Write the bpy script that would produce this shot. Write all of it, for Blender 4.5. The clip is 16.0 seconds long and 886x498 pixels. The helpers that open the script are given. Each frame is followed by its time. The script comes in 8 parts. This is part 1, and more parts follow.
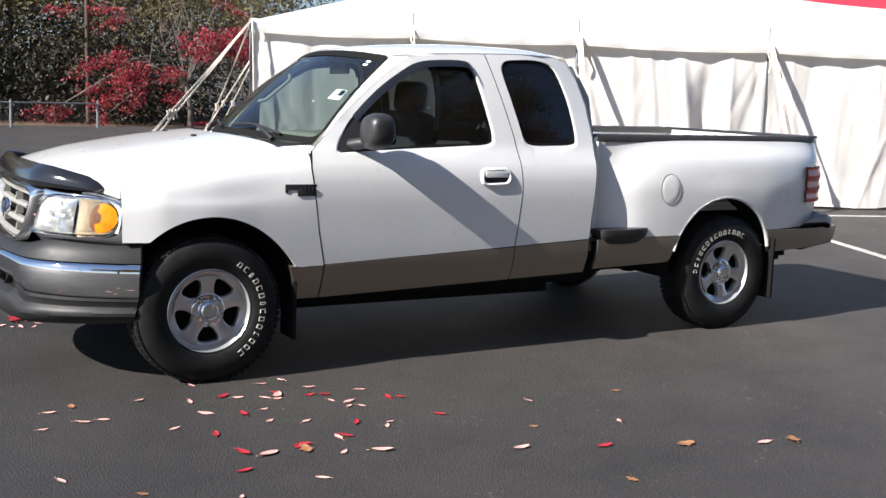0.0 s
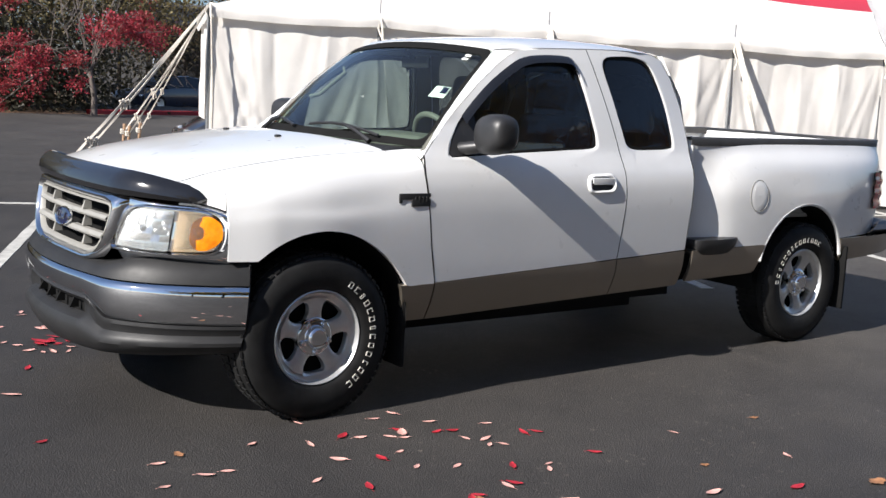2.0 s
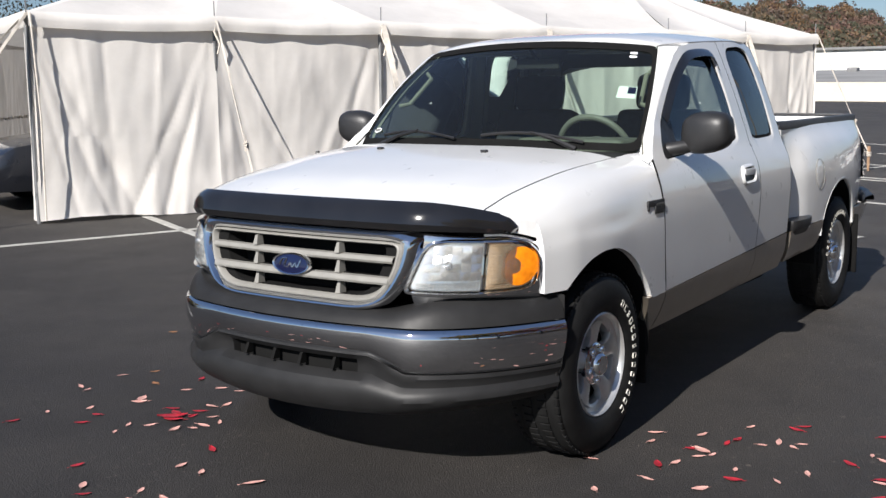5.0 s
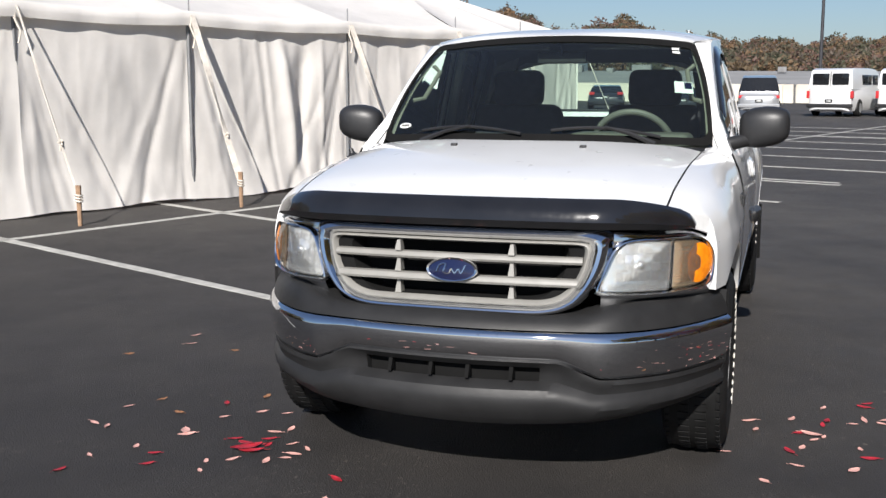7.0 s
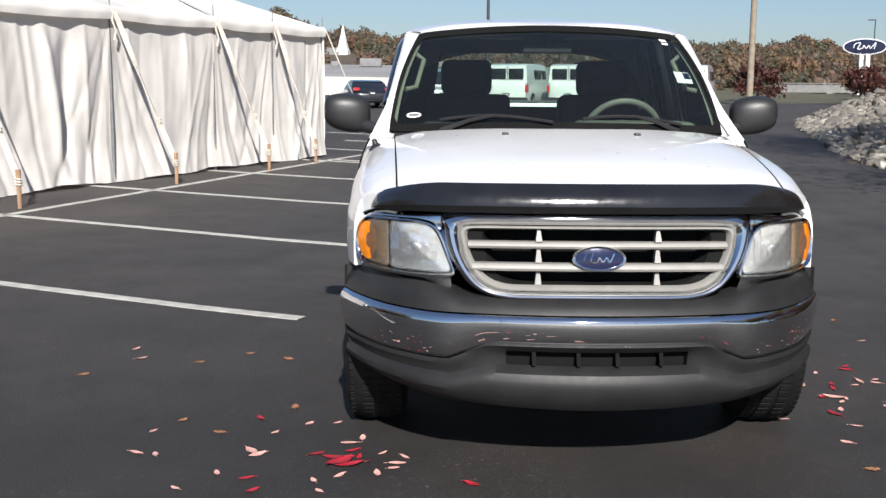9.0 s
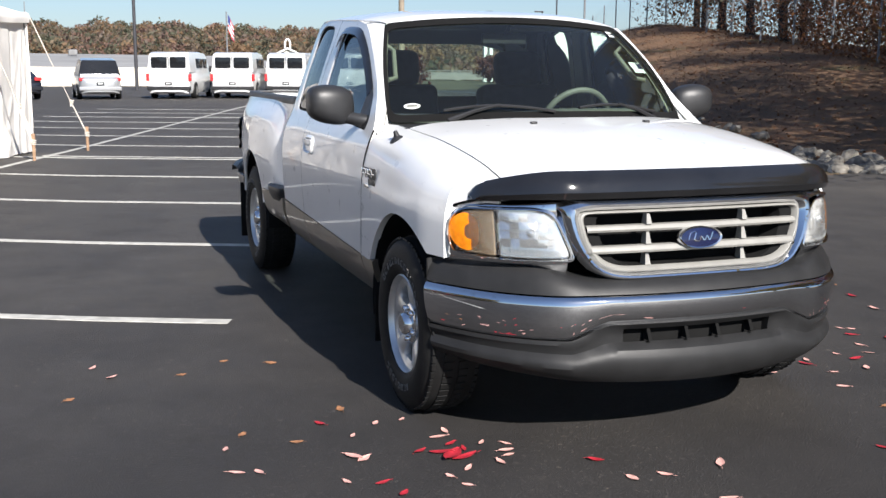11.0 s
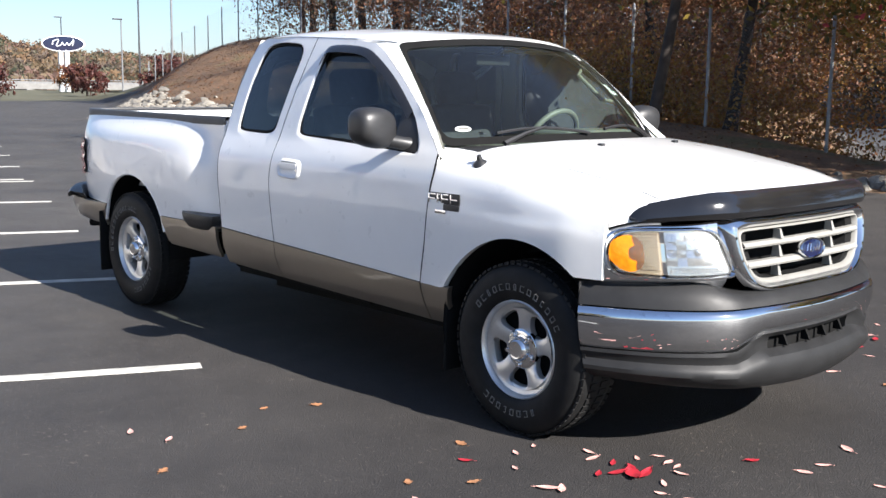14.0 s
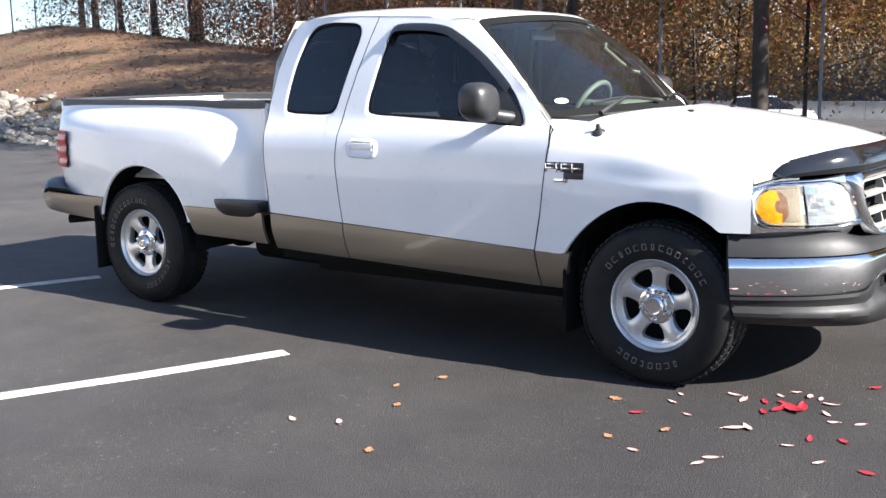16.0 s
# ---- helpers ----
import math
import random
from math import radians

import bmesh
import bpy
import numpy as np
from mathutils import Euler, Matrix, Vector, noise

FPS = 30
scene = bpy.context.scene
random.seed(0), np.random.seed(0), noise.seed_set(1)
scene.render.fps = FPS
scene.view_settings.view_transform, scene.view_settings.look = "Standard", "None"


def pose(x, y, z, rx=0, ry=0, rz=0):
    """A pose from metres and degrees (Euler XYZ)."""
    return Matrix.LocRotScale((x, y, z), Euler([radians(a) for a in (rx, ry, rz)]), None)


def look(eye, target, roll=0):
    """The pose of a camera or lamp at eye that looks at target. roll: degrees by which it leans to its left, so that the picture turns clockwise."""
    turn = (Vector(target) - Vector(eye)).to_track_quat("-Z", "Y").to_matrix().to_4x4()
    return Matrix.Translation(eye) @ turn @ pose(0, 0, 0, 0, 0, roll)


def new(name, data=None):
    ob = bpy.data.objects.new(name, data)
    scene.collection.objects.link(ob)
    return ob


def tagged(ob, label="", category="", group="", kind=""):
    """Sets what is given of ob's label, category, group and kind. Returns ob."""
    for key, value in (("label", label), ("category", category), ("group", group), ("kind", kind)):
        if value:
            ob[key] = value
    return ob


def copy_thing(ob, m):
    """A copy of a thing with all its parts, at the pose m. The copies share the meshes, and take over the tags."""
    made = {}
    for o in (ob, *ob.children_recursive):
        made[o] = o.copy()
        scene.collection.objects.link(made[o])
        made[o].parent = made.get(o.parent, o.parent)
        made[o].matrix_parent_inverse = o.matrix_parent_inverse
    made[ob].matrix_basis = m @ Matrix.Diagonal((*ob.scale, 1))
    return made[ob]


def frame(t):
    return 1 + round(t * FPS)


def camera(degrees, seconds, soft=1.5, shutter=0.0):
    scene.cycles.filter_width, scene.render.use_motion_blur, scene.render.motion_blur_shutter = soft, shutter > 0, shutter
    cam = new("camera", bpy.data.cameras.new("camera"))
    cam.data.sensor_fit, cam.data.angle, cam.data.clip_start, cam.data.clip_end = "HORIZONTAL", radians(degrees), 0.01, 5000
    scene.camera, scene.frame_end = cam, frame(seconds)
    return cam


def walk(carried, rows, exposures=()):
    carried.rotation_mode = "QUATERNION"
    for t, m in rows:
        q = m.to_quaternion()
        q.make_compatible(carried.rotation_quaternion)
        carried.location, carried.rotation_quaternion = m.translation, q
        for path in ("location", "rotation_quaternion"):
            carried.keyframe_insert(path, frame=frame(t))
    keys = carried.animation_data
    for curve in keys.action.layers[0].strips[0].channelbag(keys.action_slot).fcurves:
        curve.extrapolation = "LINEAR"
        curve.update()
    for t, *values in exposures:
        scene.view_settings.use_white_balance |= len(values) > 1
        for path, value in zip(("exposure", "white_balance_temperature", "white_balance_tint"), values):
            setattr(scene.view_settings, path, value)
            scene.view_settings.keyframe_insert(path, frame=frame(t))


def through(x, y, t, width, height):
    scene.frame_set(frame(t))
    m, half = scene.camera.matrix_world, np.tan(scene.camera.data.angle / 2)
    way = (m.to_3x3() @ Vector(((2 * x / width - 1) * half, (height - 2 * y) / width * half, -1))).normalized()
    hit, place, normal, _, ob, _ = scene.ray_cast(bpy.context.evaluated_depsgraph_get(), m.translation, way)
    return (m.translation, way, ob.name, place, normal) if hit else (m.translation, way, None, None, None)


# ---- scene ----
cam = camera(44.8, 16.0)
PATH = [
    (0, (-1.651, -6.14, 1.506), (-0.662, -4.425, 1.219), 1.9),
    (0.5, (-1.91, -5.82, 1.481), (-0.861, -4.142, 1.189), 2.3),
    (1, (-2.135, -5.529, 1.516), (-1.037, -3.884, 1.217), 1.8),
    (1.5, (-2.237, -5.209, 1.51), (-1.1, -3.591, 1.208), 1.7),
    (2, (-2.352, -4.993, 1.502), (-1.171, -3.406, 1.205), 2.8),
    (2.5, (-2.647, -4.741, 1.506), (-1.405, -3.199, 1.226), 3.7),
    (3, (-2.916, -4.45, 1.494), (-1.624, -2.951, 1.206), 2.4),
    (3.5, (-3.193, -4.071, 1.524), (-1.842, -2.628, 1.221), 1.2),
    (6, (-4.226, -2.013, 1.483), (-2.454, -1.133, 1.19), -0.0),
    (6.5, (-4.352, -1.567, 1.475), (-2.528, -0.804, 1.173), 0.7),
    (7, (-4.491, -1.135, 1.497), (-2.608, -0.534, 1.194), -0.1),
    (7.5, (-4.527, -0.693, 1.474), (-2.603, -0.241, 1.171), -1.0),
    (8, (-4.612, -0.266, 1.467), (-2.658, 0.036, 1.163), -0.0),
    (8.5, (-4.672, 0.155, 1.48), (-2.701, 0.293, 1.168), -0.0),
    (9, (-4.619, 0.6, 1.469), (-2.643, 0.579, 1.155), 0.4),
    (11.5, (-4.156, 2.716, 1.476), (-2.365, 1.889, 1.149), -0.5),
    (12, (-3.906, 3.063, 1.491), (-2.182, 2.101, 1.173), -1.2),
    (12.5, (-3.688, 3.432, 1.481), (-2.036, 2.35, 1.163), -1.0),
    (13, (-3.47, 3.721, 1.476), (-1.884, 2.545, 1.159), -1.4),
    (13.5, (-3.229, 3.952, 1.497), (-1.715, 2.683, 1.186), -0.9),
    (14, (-3.089, 4.234, 1.508), (-1.638, 2.892, 1.202), 0.8),
    (14.5, (-2.898, 4.525, 1.474), (-1.502, 3.126, 1.169), 0.3),
    (15, (-2.583, 4.832, 1.494), (-1.262, 3.364, 1.177), -1.0),
    (15.5, (-2.284, 5.106, 1.5), (-1.044, 3.571, 1.174), -0.7),
    (16, (-1.969, 5.398, 1.468), (-0.835, 3.785, 1.133), -0.9),
]
walk(cam, [(t, look(eye, target, roll)) for t, eye, target, roll in PATH],
     exposures=((0, 1.17), (1.5, 0.98), (3.5, 0.60), (6, 0.47), (9, 0.60), (11.5, 1.02), (12.5, 1.20), (14, 1.44), (16, 1.92)))

# ---- world, sun, exposure ----
SUN_DIR = Vector((-1.87, -0.19, 1.28)).normalized()
world = bpy.data.worlds.new("sky")
scene.world = world
world.use_nodes = True
wn = world.node_tree.nodes
sky = wn.new("ShaderNodeTexSky")
sky.sky_type = 'NISHITA'
sky.sun_disc = False
sky.sun_elevation = math.asin(SUN_DIR.z)
sky.sun_rotation = math.atan2(SUN_DIR.x, SUN_DIR.y)
sky.air_density, sky.dust_density, sky.ozone_density, sky.altitude = 1.0, 0.6, 5.0, 250
wn["Background"].inputs["Strength"].default_value = 0.05
haze = wn.new("ShaderNodeMix")
haze.data_type, haze.blend_type = 'RGBA', 'ADD'
haze.inputs[0].default_value = 1.0
haze.inputs[7].default_value = (0.75, 1.0, 1.7, 1)
world.node_tree.links.new(sky.outputs["Color"], haze.inputs[6])
world.node_tree.links.new(haze.outputs[2], wn["Background"].inputs["Color"])
sun_data = bpy.data.lights.new("sun", 'SUN')
sun_data.energy, sun_data.angle, sun_data.color = 5.0, radians(0.53), (1.0, 0.953, 0.905)
sun_ob = new("sun", sun_data)
sun_ob.matrix_world = look((-40, -3, 24), (-40 - SUN_DIR.x, -3 - SUN_DIR.y, 24 - SUN_DIR.z))
scene.view_settings.exposure = 0.0


# ---- materials ----
class Mat:
    """A node material with short ways to add its nodes."""

    def __init__(self, name):
        self.m = bpy.data.materials.new(name)
        self.m.use_nodes = True
        self.t = self.m.node_tree
        self.b = self.t.nodes["Principled BSDF"]
        self.co = None

    def node(self, kind, **values):
        n = self.t.nodes.new(kind)
        for k, v in values.items():
            n.inputs[k.replace("_", " ")].default_value = v
        return n

    def link(self, a, b):
        self.t.links.new(a, b)

    def coords(self):
        if self.co is None:
            self.co = self.t.nodes.new("ShaderNodeNewGeometry").outputs["Position"]
        return self.co

    def noise(self, scale, detail=4.0, rough=0.6):
        n = self.node("ShaderNodeTexNoise", Scale=scale, Detail=detail, Roughness=rough)
        self.link(self.coords(), n.inputs["Vector"])
        return n.outputs["Fac"]

    def ramp(self, fac, *stops):
        r = self.t.nodes.new("ShaderNodeValToRGB")
        while len(r.color_ramp.elements) < len(stops):
            r.color_ramp.elements.new(0.5)
        for e, (p, c) in zip(r.color_ramp.elements, stops):
            e.position, e.color = p, (*c, 1)
        self.link(fac, r.inputs["Fac"])
        return r.outputs["Color"]

    def mix(self, fac, a, b, kind='MIX'):
        n = self.t.nodes.new("ShaderNodeMix")
        n.data_type, n.blend_type = 'RGBA', kind
        if isinstance(fac, float):
            n.inputs[0].default_value = fac
        else:
            self.link(fac, n.inputs[0])
        for v, s in ((a, n.inputs[6]), (b, n.inputs[7])):
            if isinstance(v, tuple):
                s.default_value = (*v, 1)
            else:
                self.link(v, s)
        return n.outputs[2]

    def span(self, fac, lo, hi, a=0.0, b=1.0):
        n = self.node("ShaderNodeMapRange")
        self.link(fac, n.inputs[0])
        for i, v in enumerate((a, b, lo, hi)):
            n.inputs[i + 1].default_value = v
        return n.outputs[0]

    def bump(self, height, strength=0.3, distance=0.01):
        n = self.node("ShaderNodeBump", Strength=strength, Distance=distance)
        self.link(height, n.inputs["Height"])
        self.link(n.outputs[0], self.b.inputs["Normal"])

    def random(self):
        return self.t.nodes.new("ShaderNodeObjectInfo").outputs["Random"]

    def island(self):
        return self.t.nodes.new("ShaderNodeNewGeometry").outputs["Random Per Island"]


def surface(name, color, rough=0.5, metal=0.0, vary=0.12, scale=6.0, grain=0.0, grain_scale=300.0, coat=0.0, spec=0.5):
    """Plain stuff with broad tone changes, roughness changes and fine grain."""
    m = Mat(name)
    dark = tuple(c * (1 - vary) for c in color)
    lite = tuple(min(1.0, c * (1 + vary)) for c in color)
    m.link(m.ramp(m.noise(scale), (0.3, dark), (0.7, lite)), m.b.inputs["Base Color"])
    m.link(m.span(m.noise(scale * 5), max(0.02, rough - 0.06), min(1, rough + 0.08)), m.b.inputs["Roughness"])
    m.b.inputs["Metallic"].default_value = metal
    m.b.inputs["Specular IOR Level"].default_value = spec
    m.b.inputs["Coat Weight"].default_value = coat
    m.b.inputs["Coat Roughness"].default_value = 0.04
    if grain:
        m.bump(m.noise(grain_scale, 3.0), grain, 0.002)
    return m.m


def glass(name, tint, gloss=0.03, haze=(0.5, 0.5, 0.5), hazed=0.0):
    """A thin pane: tinted see-through with a mirror sheen by Fresnel, and a little haze."""
    m = Mat(name)
    out = m.t.nodes["Material Output"]
    clear = m.node("ShaderNodeBsdfTransparent", Color=(*tint, 1))
    shine = m.node("ShaderNodeBsdfGlossy", Color=(1, 1, 1, 1), Roughness=gloss)
    dust = m.node("ShaderNodeBsdfDiffuse", Color=(*haze, 1))
    fres = m.node("ShaderNodeFresnel", IOR=1.5)
    a, b = m.t.nodes.new("ShaderNodeMixShader"), m.t.nodes.new("ShaderNodeMixShader")
    b.inputs[0].default_value = hazed
    m.link(clear.outputs[0], b.inputs[1])
    m.link(dust.outputs[0], b.inputs[2])
    m.link(fres.outputs[0], a.inputs[0])
    m.link(b.outputs[0], a.inputs[1])
    m.link(shine.outputs[0], a.inputs[2])
    m.link(a.outputs[0], out.inputs[0])
    return m.m


def leafy(name, *colors, rough=0.6, through=0.35, patch=0.9):
    """Leaves: sprays share a tone, single leaves stray from it, and light passes through a little."""
    m = Mat(name)
    n = len(colors)
    stray = m.node("ShaderNodeMath")
    stray.operation = 'MULTIPLY_ADD'
    m.link(m.island(), stray.inputs[0])
    stray.inputs[1].default_value = 0.36
    m.link(m.span(m.noise(patch, 2.0), 0.0, 0.64, 0.34, 0.66), stray.inputs[2])
    col = m.ramp(stray.outputs[0], *[(i / max(1, n - 1), c) for i, c in enumerate(colors)])
    m.link(col, m.b.inputs["Base Color"])
    m.b.inputs["Roughness"].default_value = rough
    back = m.t.nodes.new("ShaderNodeBsdfTranslucent")
    mixer = m.t.nodes.new("ShaderNodeMixShader")
    mixer.inputs[0].default_value = through
    m.link(col, back.inputs[0])
    m.link(m.b.outputs[0], mixer.inputs[1])
    m.link(back.outputs[0], mixer.inputs[2])
    m.link(mixer.outputs[0], m.t.nodes["Material Output"].inputs[0])
    return m.m


def paint(name, color, rough=0.28, metal=0.0, flake=0.0):
    m = Mat(name)
    dirt = m.noise(2.2, 5.0)
    m.link(m.ramp(dirt, (0.35, tuple(c * 0.95 for c in color)), (0.65, color)), m.b.inputs["Base Color"])
    m.link(m.span(m.noise(9.0), rough - 0.05, rough + 0.08), m.b.inputs["Roughness"])
    m.b.inputs["Metallic"].default_value = metal
    m.b.inputs["Coat Weight"].default_value = 0.9
    m.b.inputs["Coat Roughness"].default_value = 0.03
    m.bump(m.noise(160.0, 2.0), 0.012 + flake, 0.001)
    return m.m


def mirror_metal(name, color):
    """Bright plating with faint smears and fine pits."""
    m = Mat(name)
    m.link(m.ramp(m.noise(40.0, 5.0, 0.7), (0.28, tuple(c * 0.72 for c in color)), (0.42, color)), m.b.inputs["Base Color"])
    m.link(m.span(m.noise(7.0, 4.0), 0.012, 0.060, 0.35, 0.75), m.b.inputs["Roughness"])
    m.b.inputs["Metallic"].default_value = 1.0
    return m.m


WHITE = paint("white_paint", (0.80, 0.80, 0.79))
TAUPE = paint("taupe_paint", (0.34, 0.295, 0.24), 0.36, 0.8)
CHROME = mirror_metal("chrome", (0.74, 0.75, 0.77))
SMOKED = surface("smoked_plastic", (0.012, 0.012, 0.013), 0.09, 0.0, 0.2, 6.0, coat=0.6)
BLACK = surface("black_plastic", (0.022, 0.022, 0.023), 0.42, 0.0, 0.2, 8.0, 0.12, 500)
PAD = surface("grey_bumper_plastic", (0.019, 0.019, 0.0195), 0.46, 0.0, 0.22, 7.0, 0.12, 400, spec=0.28)
MATT = surface("matt_black", (0.008, 0.008, 0.008), 0.9, 0.0, 0.2, 8.0, spec=0.15)
RUBBER = surface("tyre_rubber", (0.012, 0.012, 0.012), 0.60, 0.0, 0.35, 12.0, 0.25, 220, spec=0.22)
LETTER = surface("white_rubber", (0.62, 0.60, 0.54), 0.7, 0.0, 0.15, 20.0)
LETTER_DULL = surface("brown_stained_rubber", (0.17, 0.165, 0.155), 0.75, 0.0, 0.2, 20.0)
ALLOY = surface("machined_alloy", (0.64, 0.64, 0.63), 0.30, 0.7, 0.10, 14.0)
ALLOY_DARK = surface("shadowed_alloy", (0.10, 0.10, 0.10), 0.45, 0.8, 0.2, 14.0)
GRILLE = surface("grille_grey_plastic", (0.25, 0.243, 0.222), 0.45, 0.0, 0.10, 14.0, 0.05, 300)
BLUE = surface("blue_enamel", (0.007, 0.011, 0.050), 0.12, 0.2, 0.1, 12.0, coat=1.0)
CLOTH = surface("dark_seat_cloth", (0.035, 0.035, 0.042), 0.9, 0.0, 0.2, 30.0, 0.4, 500)
TRIM = surface("beige_trim", (0.20, 0.197, 0.16), 0.6, 0.0, 0.08, 12.0, 0.15, 400)
DASH = surface("grey_green_dashboard", (0.140, 0.140, 0.120), 0.55, 0.0, 0.10, 12.0, 0.2, 400)
SCREEN = glass("windscreen_glass", (0.74, 0.85, 0.79), 0.01, (0.35, 0.37, 0.36), 0.015)
TINT = glass("side_glass", (0.30, 0.34, 0.34), 0.01, (0.1, 0.1, 0.1), 0.04)
PRIVACY = glass("dark_rear_glass", (0.13, 0.14, 0.15), 0.01, (0.05, 0.05, 0.05), 0.05)
LENS = glass("clear_lamp_lens", (0.96, 0.96, 0.95), 0.02, (0.88, 0.88, 0.85), 0.13)
AMBER = glass("amber_lens", (1.0, 0.84, 0.66), 0.04, (0.95, 0.72, 0.48), 0.10)
AMBER_BULB = surface("orange_bulb_glass", (0.95, 0.24, 0.008), 0.16, 0.0, 0.25, 30.0, 0.8, 60)
RED_LENS = glass("red_lens", (0.55, 0.03, 0.03), 0.06, (0.58, 0.045, 0.05), 0.82)
REFLECTOR = surface("lamp_reflector", (0.90, 0.91, 0.90), 0.16, 0.80, 0.06, 22.0, 0.25, 60)
RAIL = surface("dull_rail_plastic", (0.050, 0.048, 0.046), 0.5, 0.0, 0.2, 8.0, 0.2, 300)
MIRROR = surface("mirror_glass", (0.85, 0.86, 0.87), 0.02, 1.0, 0.02)
STICKER = surface("white_sticker", (0.75, 0.77, 0.75), 0.5, 0.0, 0.1, 60.0)


def asphalt_material():
    m = Mat("asphalt")
    broad = m.ramp(m.noise(0.35, 6.0, 0.65), (0.30, (0.033, 0.031, 0.0305)), (0.52, (0.045, 0.042, 0.040)), (0.75, (0.060, 0.0555, 0.051)))
    stains = m.ramp(m.noise(1.7, 5.0, 0.7), (0.34, (0.80, 0.80, 0.81)), (0.50, (1.0, 1.0, 1.0)), (0.72, (1.14, 1.13, 1.11)))
    worn = m.t.nodes.new("ShaderNodeSeparateXYZ")
    m.link(m.coords(), worn.inputs[0])
    edge = m.node("ShaderNodeMath")
    edge.operation = 'MULTIPLY_ADD'
    m.link(m.noise(0.5, 4.0), edge.inputs[0])
    edge.inputs[1].default_value = 4.0
    m.link(worn.outputs[0], edge.inputs[2])
    age = m.ramp(m.span(edge.outputs[0], 0.0, 1.0, 0.2, 9.0), (0.0, (0.60, 0.59, 0.59)), (0.55, (1.16, 1.13, 1.10)), (1.0, (1.40, 1.37, 1.32)))
    base = m.mix(1.0, m.mix(1.0, broad, stains, 'MULTIPLY'), age, 'MULTIPLY')
    v = m.node("ShaderNodeTexVoronoi", Scale=150.0)
    m.link(m.coords(), v.inputs["Vector"])
    grit = m.ramp(v.outputs["Color"], (0.55, (0.75, 0.75, 0.75)), (0.86, (1.0, 1.0, 1.0)), (0.985, (4.2, 4.0, 3.7)))
    spread = m.span(m.noise(0.9, 3.0), 0.35, 1.0, 0.40, 0.68)
    gritty = m.mix(spread, base, m.mix(1.0, base, grit, 'MULTIPLY'))
    # larger pale stones that show where the binder has worn off, and dusty blotches
    w = m.node("ShaderNodeTexVoronoi", Scale=62.0)
    m.link(m.coords(), w.inputs["Vector"])
    stones = m.ramp(w.outputs["Color"], (0.86, (1.0, 1.0, 1.0)), (0.91, (2.8, 2.7, 2.5)), (0.99, (5.0, 4.8, 4.3)))
    where = m.span(m.noise(1.3, 4.0, 0.7), 0.0, 0.85, 0.50, 0.66)
    worn_in = m.mix(where, gritty, m.mix(1.0, gritty, stones, 'MULTIPLY'))
    dust = m.ramp(m.noise(4.5, 7.0, 0.75), (0.60, (0.0, 0.0, 0.0)), (0.80, (0.022, 0.020, 0.017)))
    m.link(m.mix(1.0, worn_in, dust, 'ADD'), m.b.inputs["Base Color"])
    m.link(m.span(m.noise(2.5, 4.0), 0.62, 0.85), m.b.inputs["Roughness"])
    m.b.inputs["Specular IOR Level"].default_value = 0.38
    h = m.node("ShaderNodeMath")
    h.operation = 'ADD'
    m.link(v.outputs["Distance"], h.inputs[0])
    m.link(m.noise(60.0, 5.0), h.inputs[1])
    m.bump(h.outputs[0], 0.6, 0.005)
    return m.m


def litter_material():
    m = Mat("leaf_litter")
    broad = m.ramp(m.noise(0.45, 6.0, 0.6), (0.30, (0.080, 0.050, 0.030)), (0.46, (0.145, 0.085, 0.044)), (0.56, (0.190, 0.105, 0.055)), (0.66, (0.120, 0.098, 0.040)), (0.78, (0.085, 0.085, 0.032)))
    fine = m.ramp(m.noise(11.0, 5.0, 0.75), (0.33, (0.55, 0.53, 0.50)), (0.55, (1.0, 1.0, 1.0)), (0.75, (1.45, 1.35, 1.2)))
    m.link(m.mix(1.0, broad, fine, 'MULTIPLY'), m.b.inputs["Base Color"])
    m.b.inputs["Roughness"].default_value = 0.95
    m.bump(m.noise(14.0, 6.0, 0.8), 0.7, 0.05)
    return m.m


def rock_material():
    m = Mat("grey_rock")
    tone = m.ramp(m.random(), (0.0, (0.21, 0.20, 0.185)), (0.5, (0.37, 0.35, 0.32)), (1.0, (0.62, 0.59, 0.53)))
    tone2 = m.ramp(m.island(), (0.0, (0.65, 0.64, 0.62)), (1.0, (1.3, 1.26, 1.16)))
    spots = m.ramp(m.noise(14.0, 6.0, 0.7), (0.35, (0.6, 0.58, 0.55)), (0.65, (1.1, 1.1, 1.1)))
    m.link(m.mix(1.0, m.mix(1.0, tone, tone2, 'MULTIPLY'), spots, 'MULTIPLY'), m.b.inputs["Base Color"])
    m.b.inputs["Roughness"].default_value = 0.9
    m.bump(m.noise(20.0, 6.0), 0.6, 0.02)
    return m.m


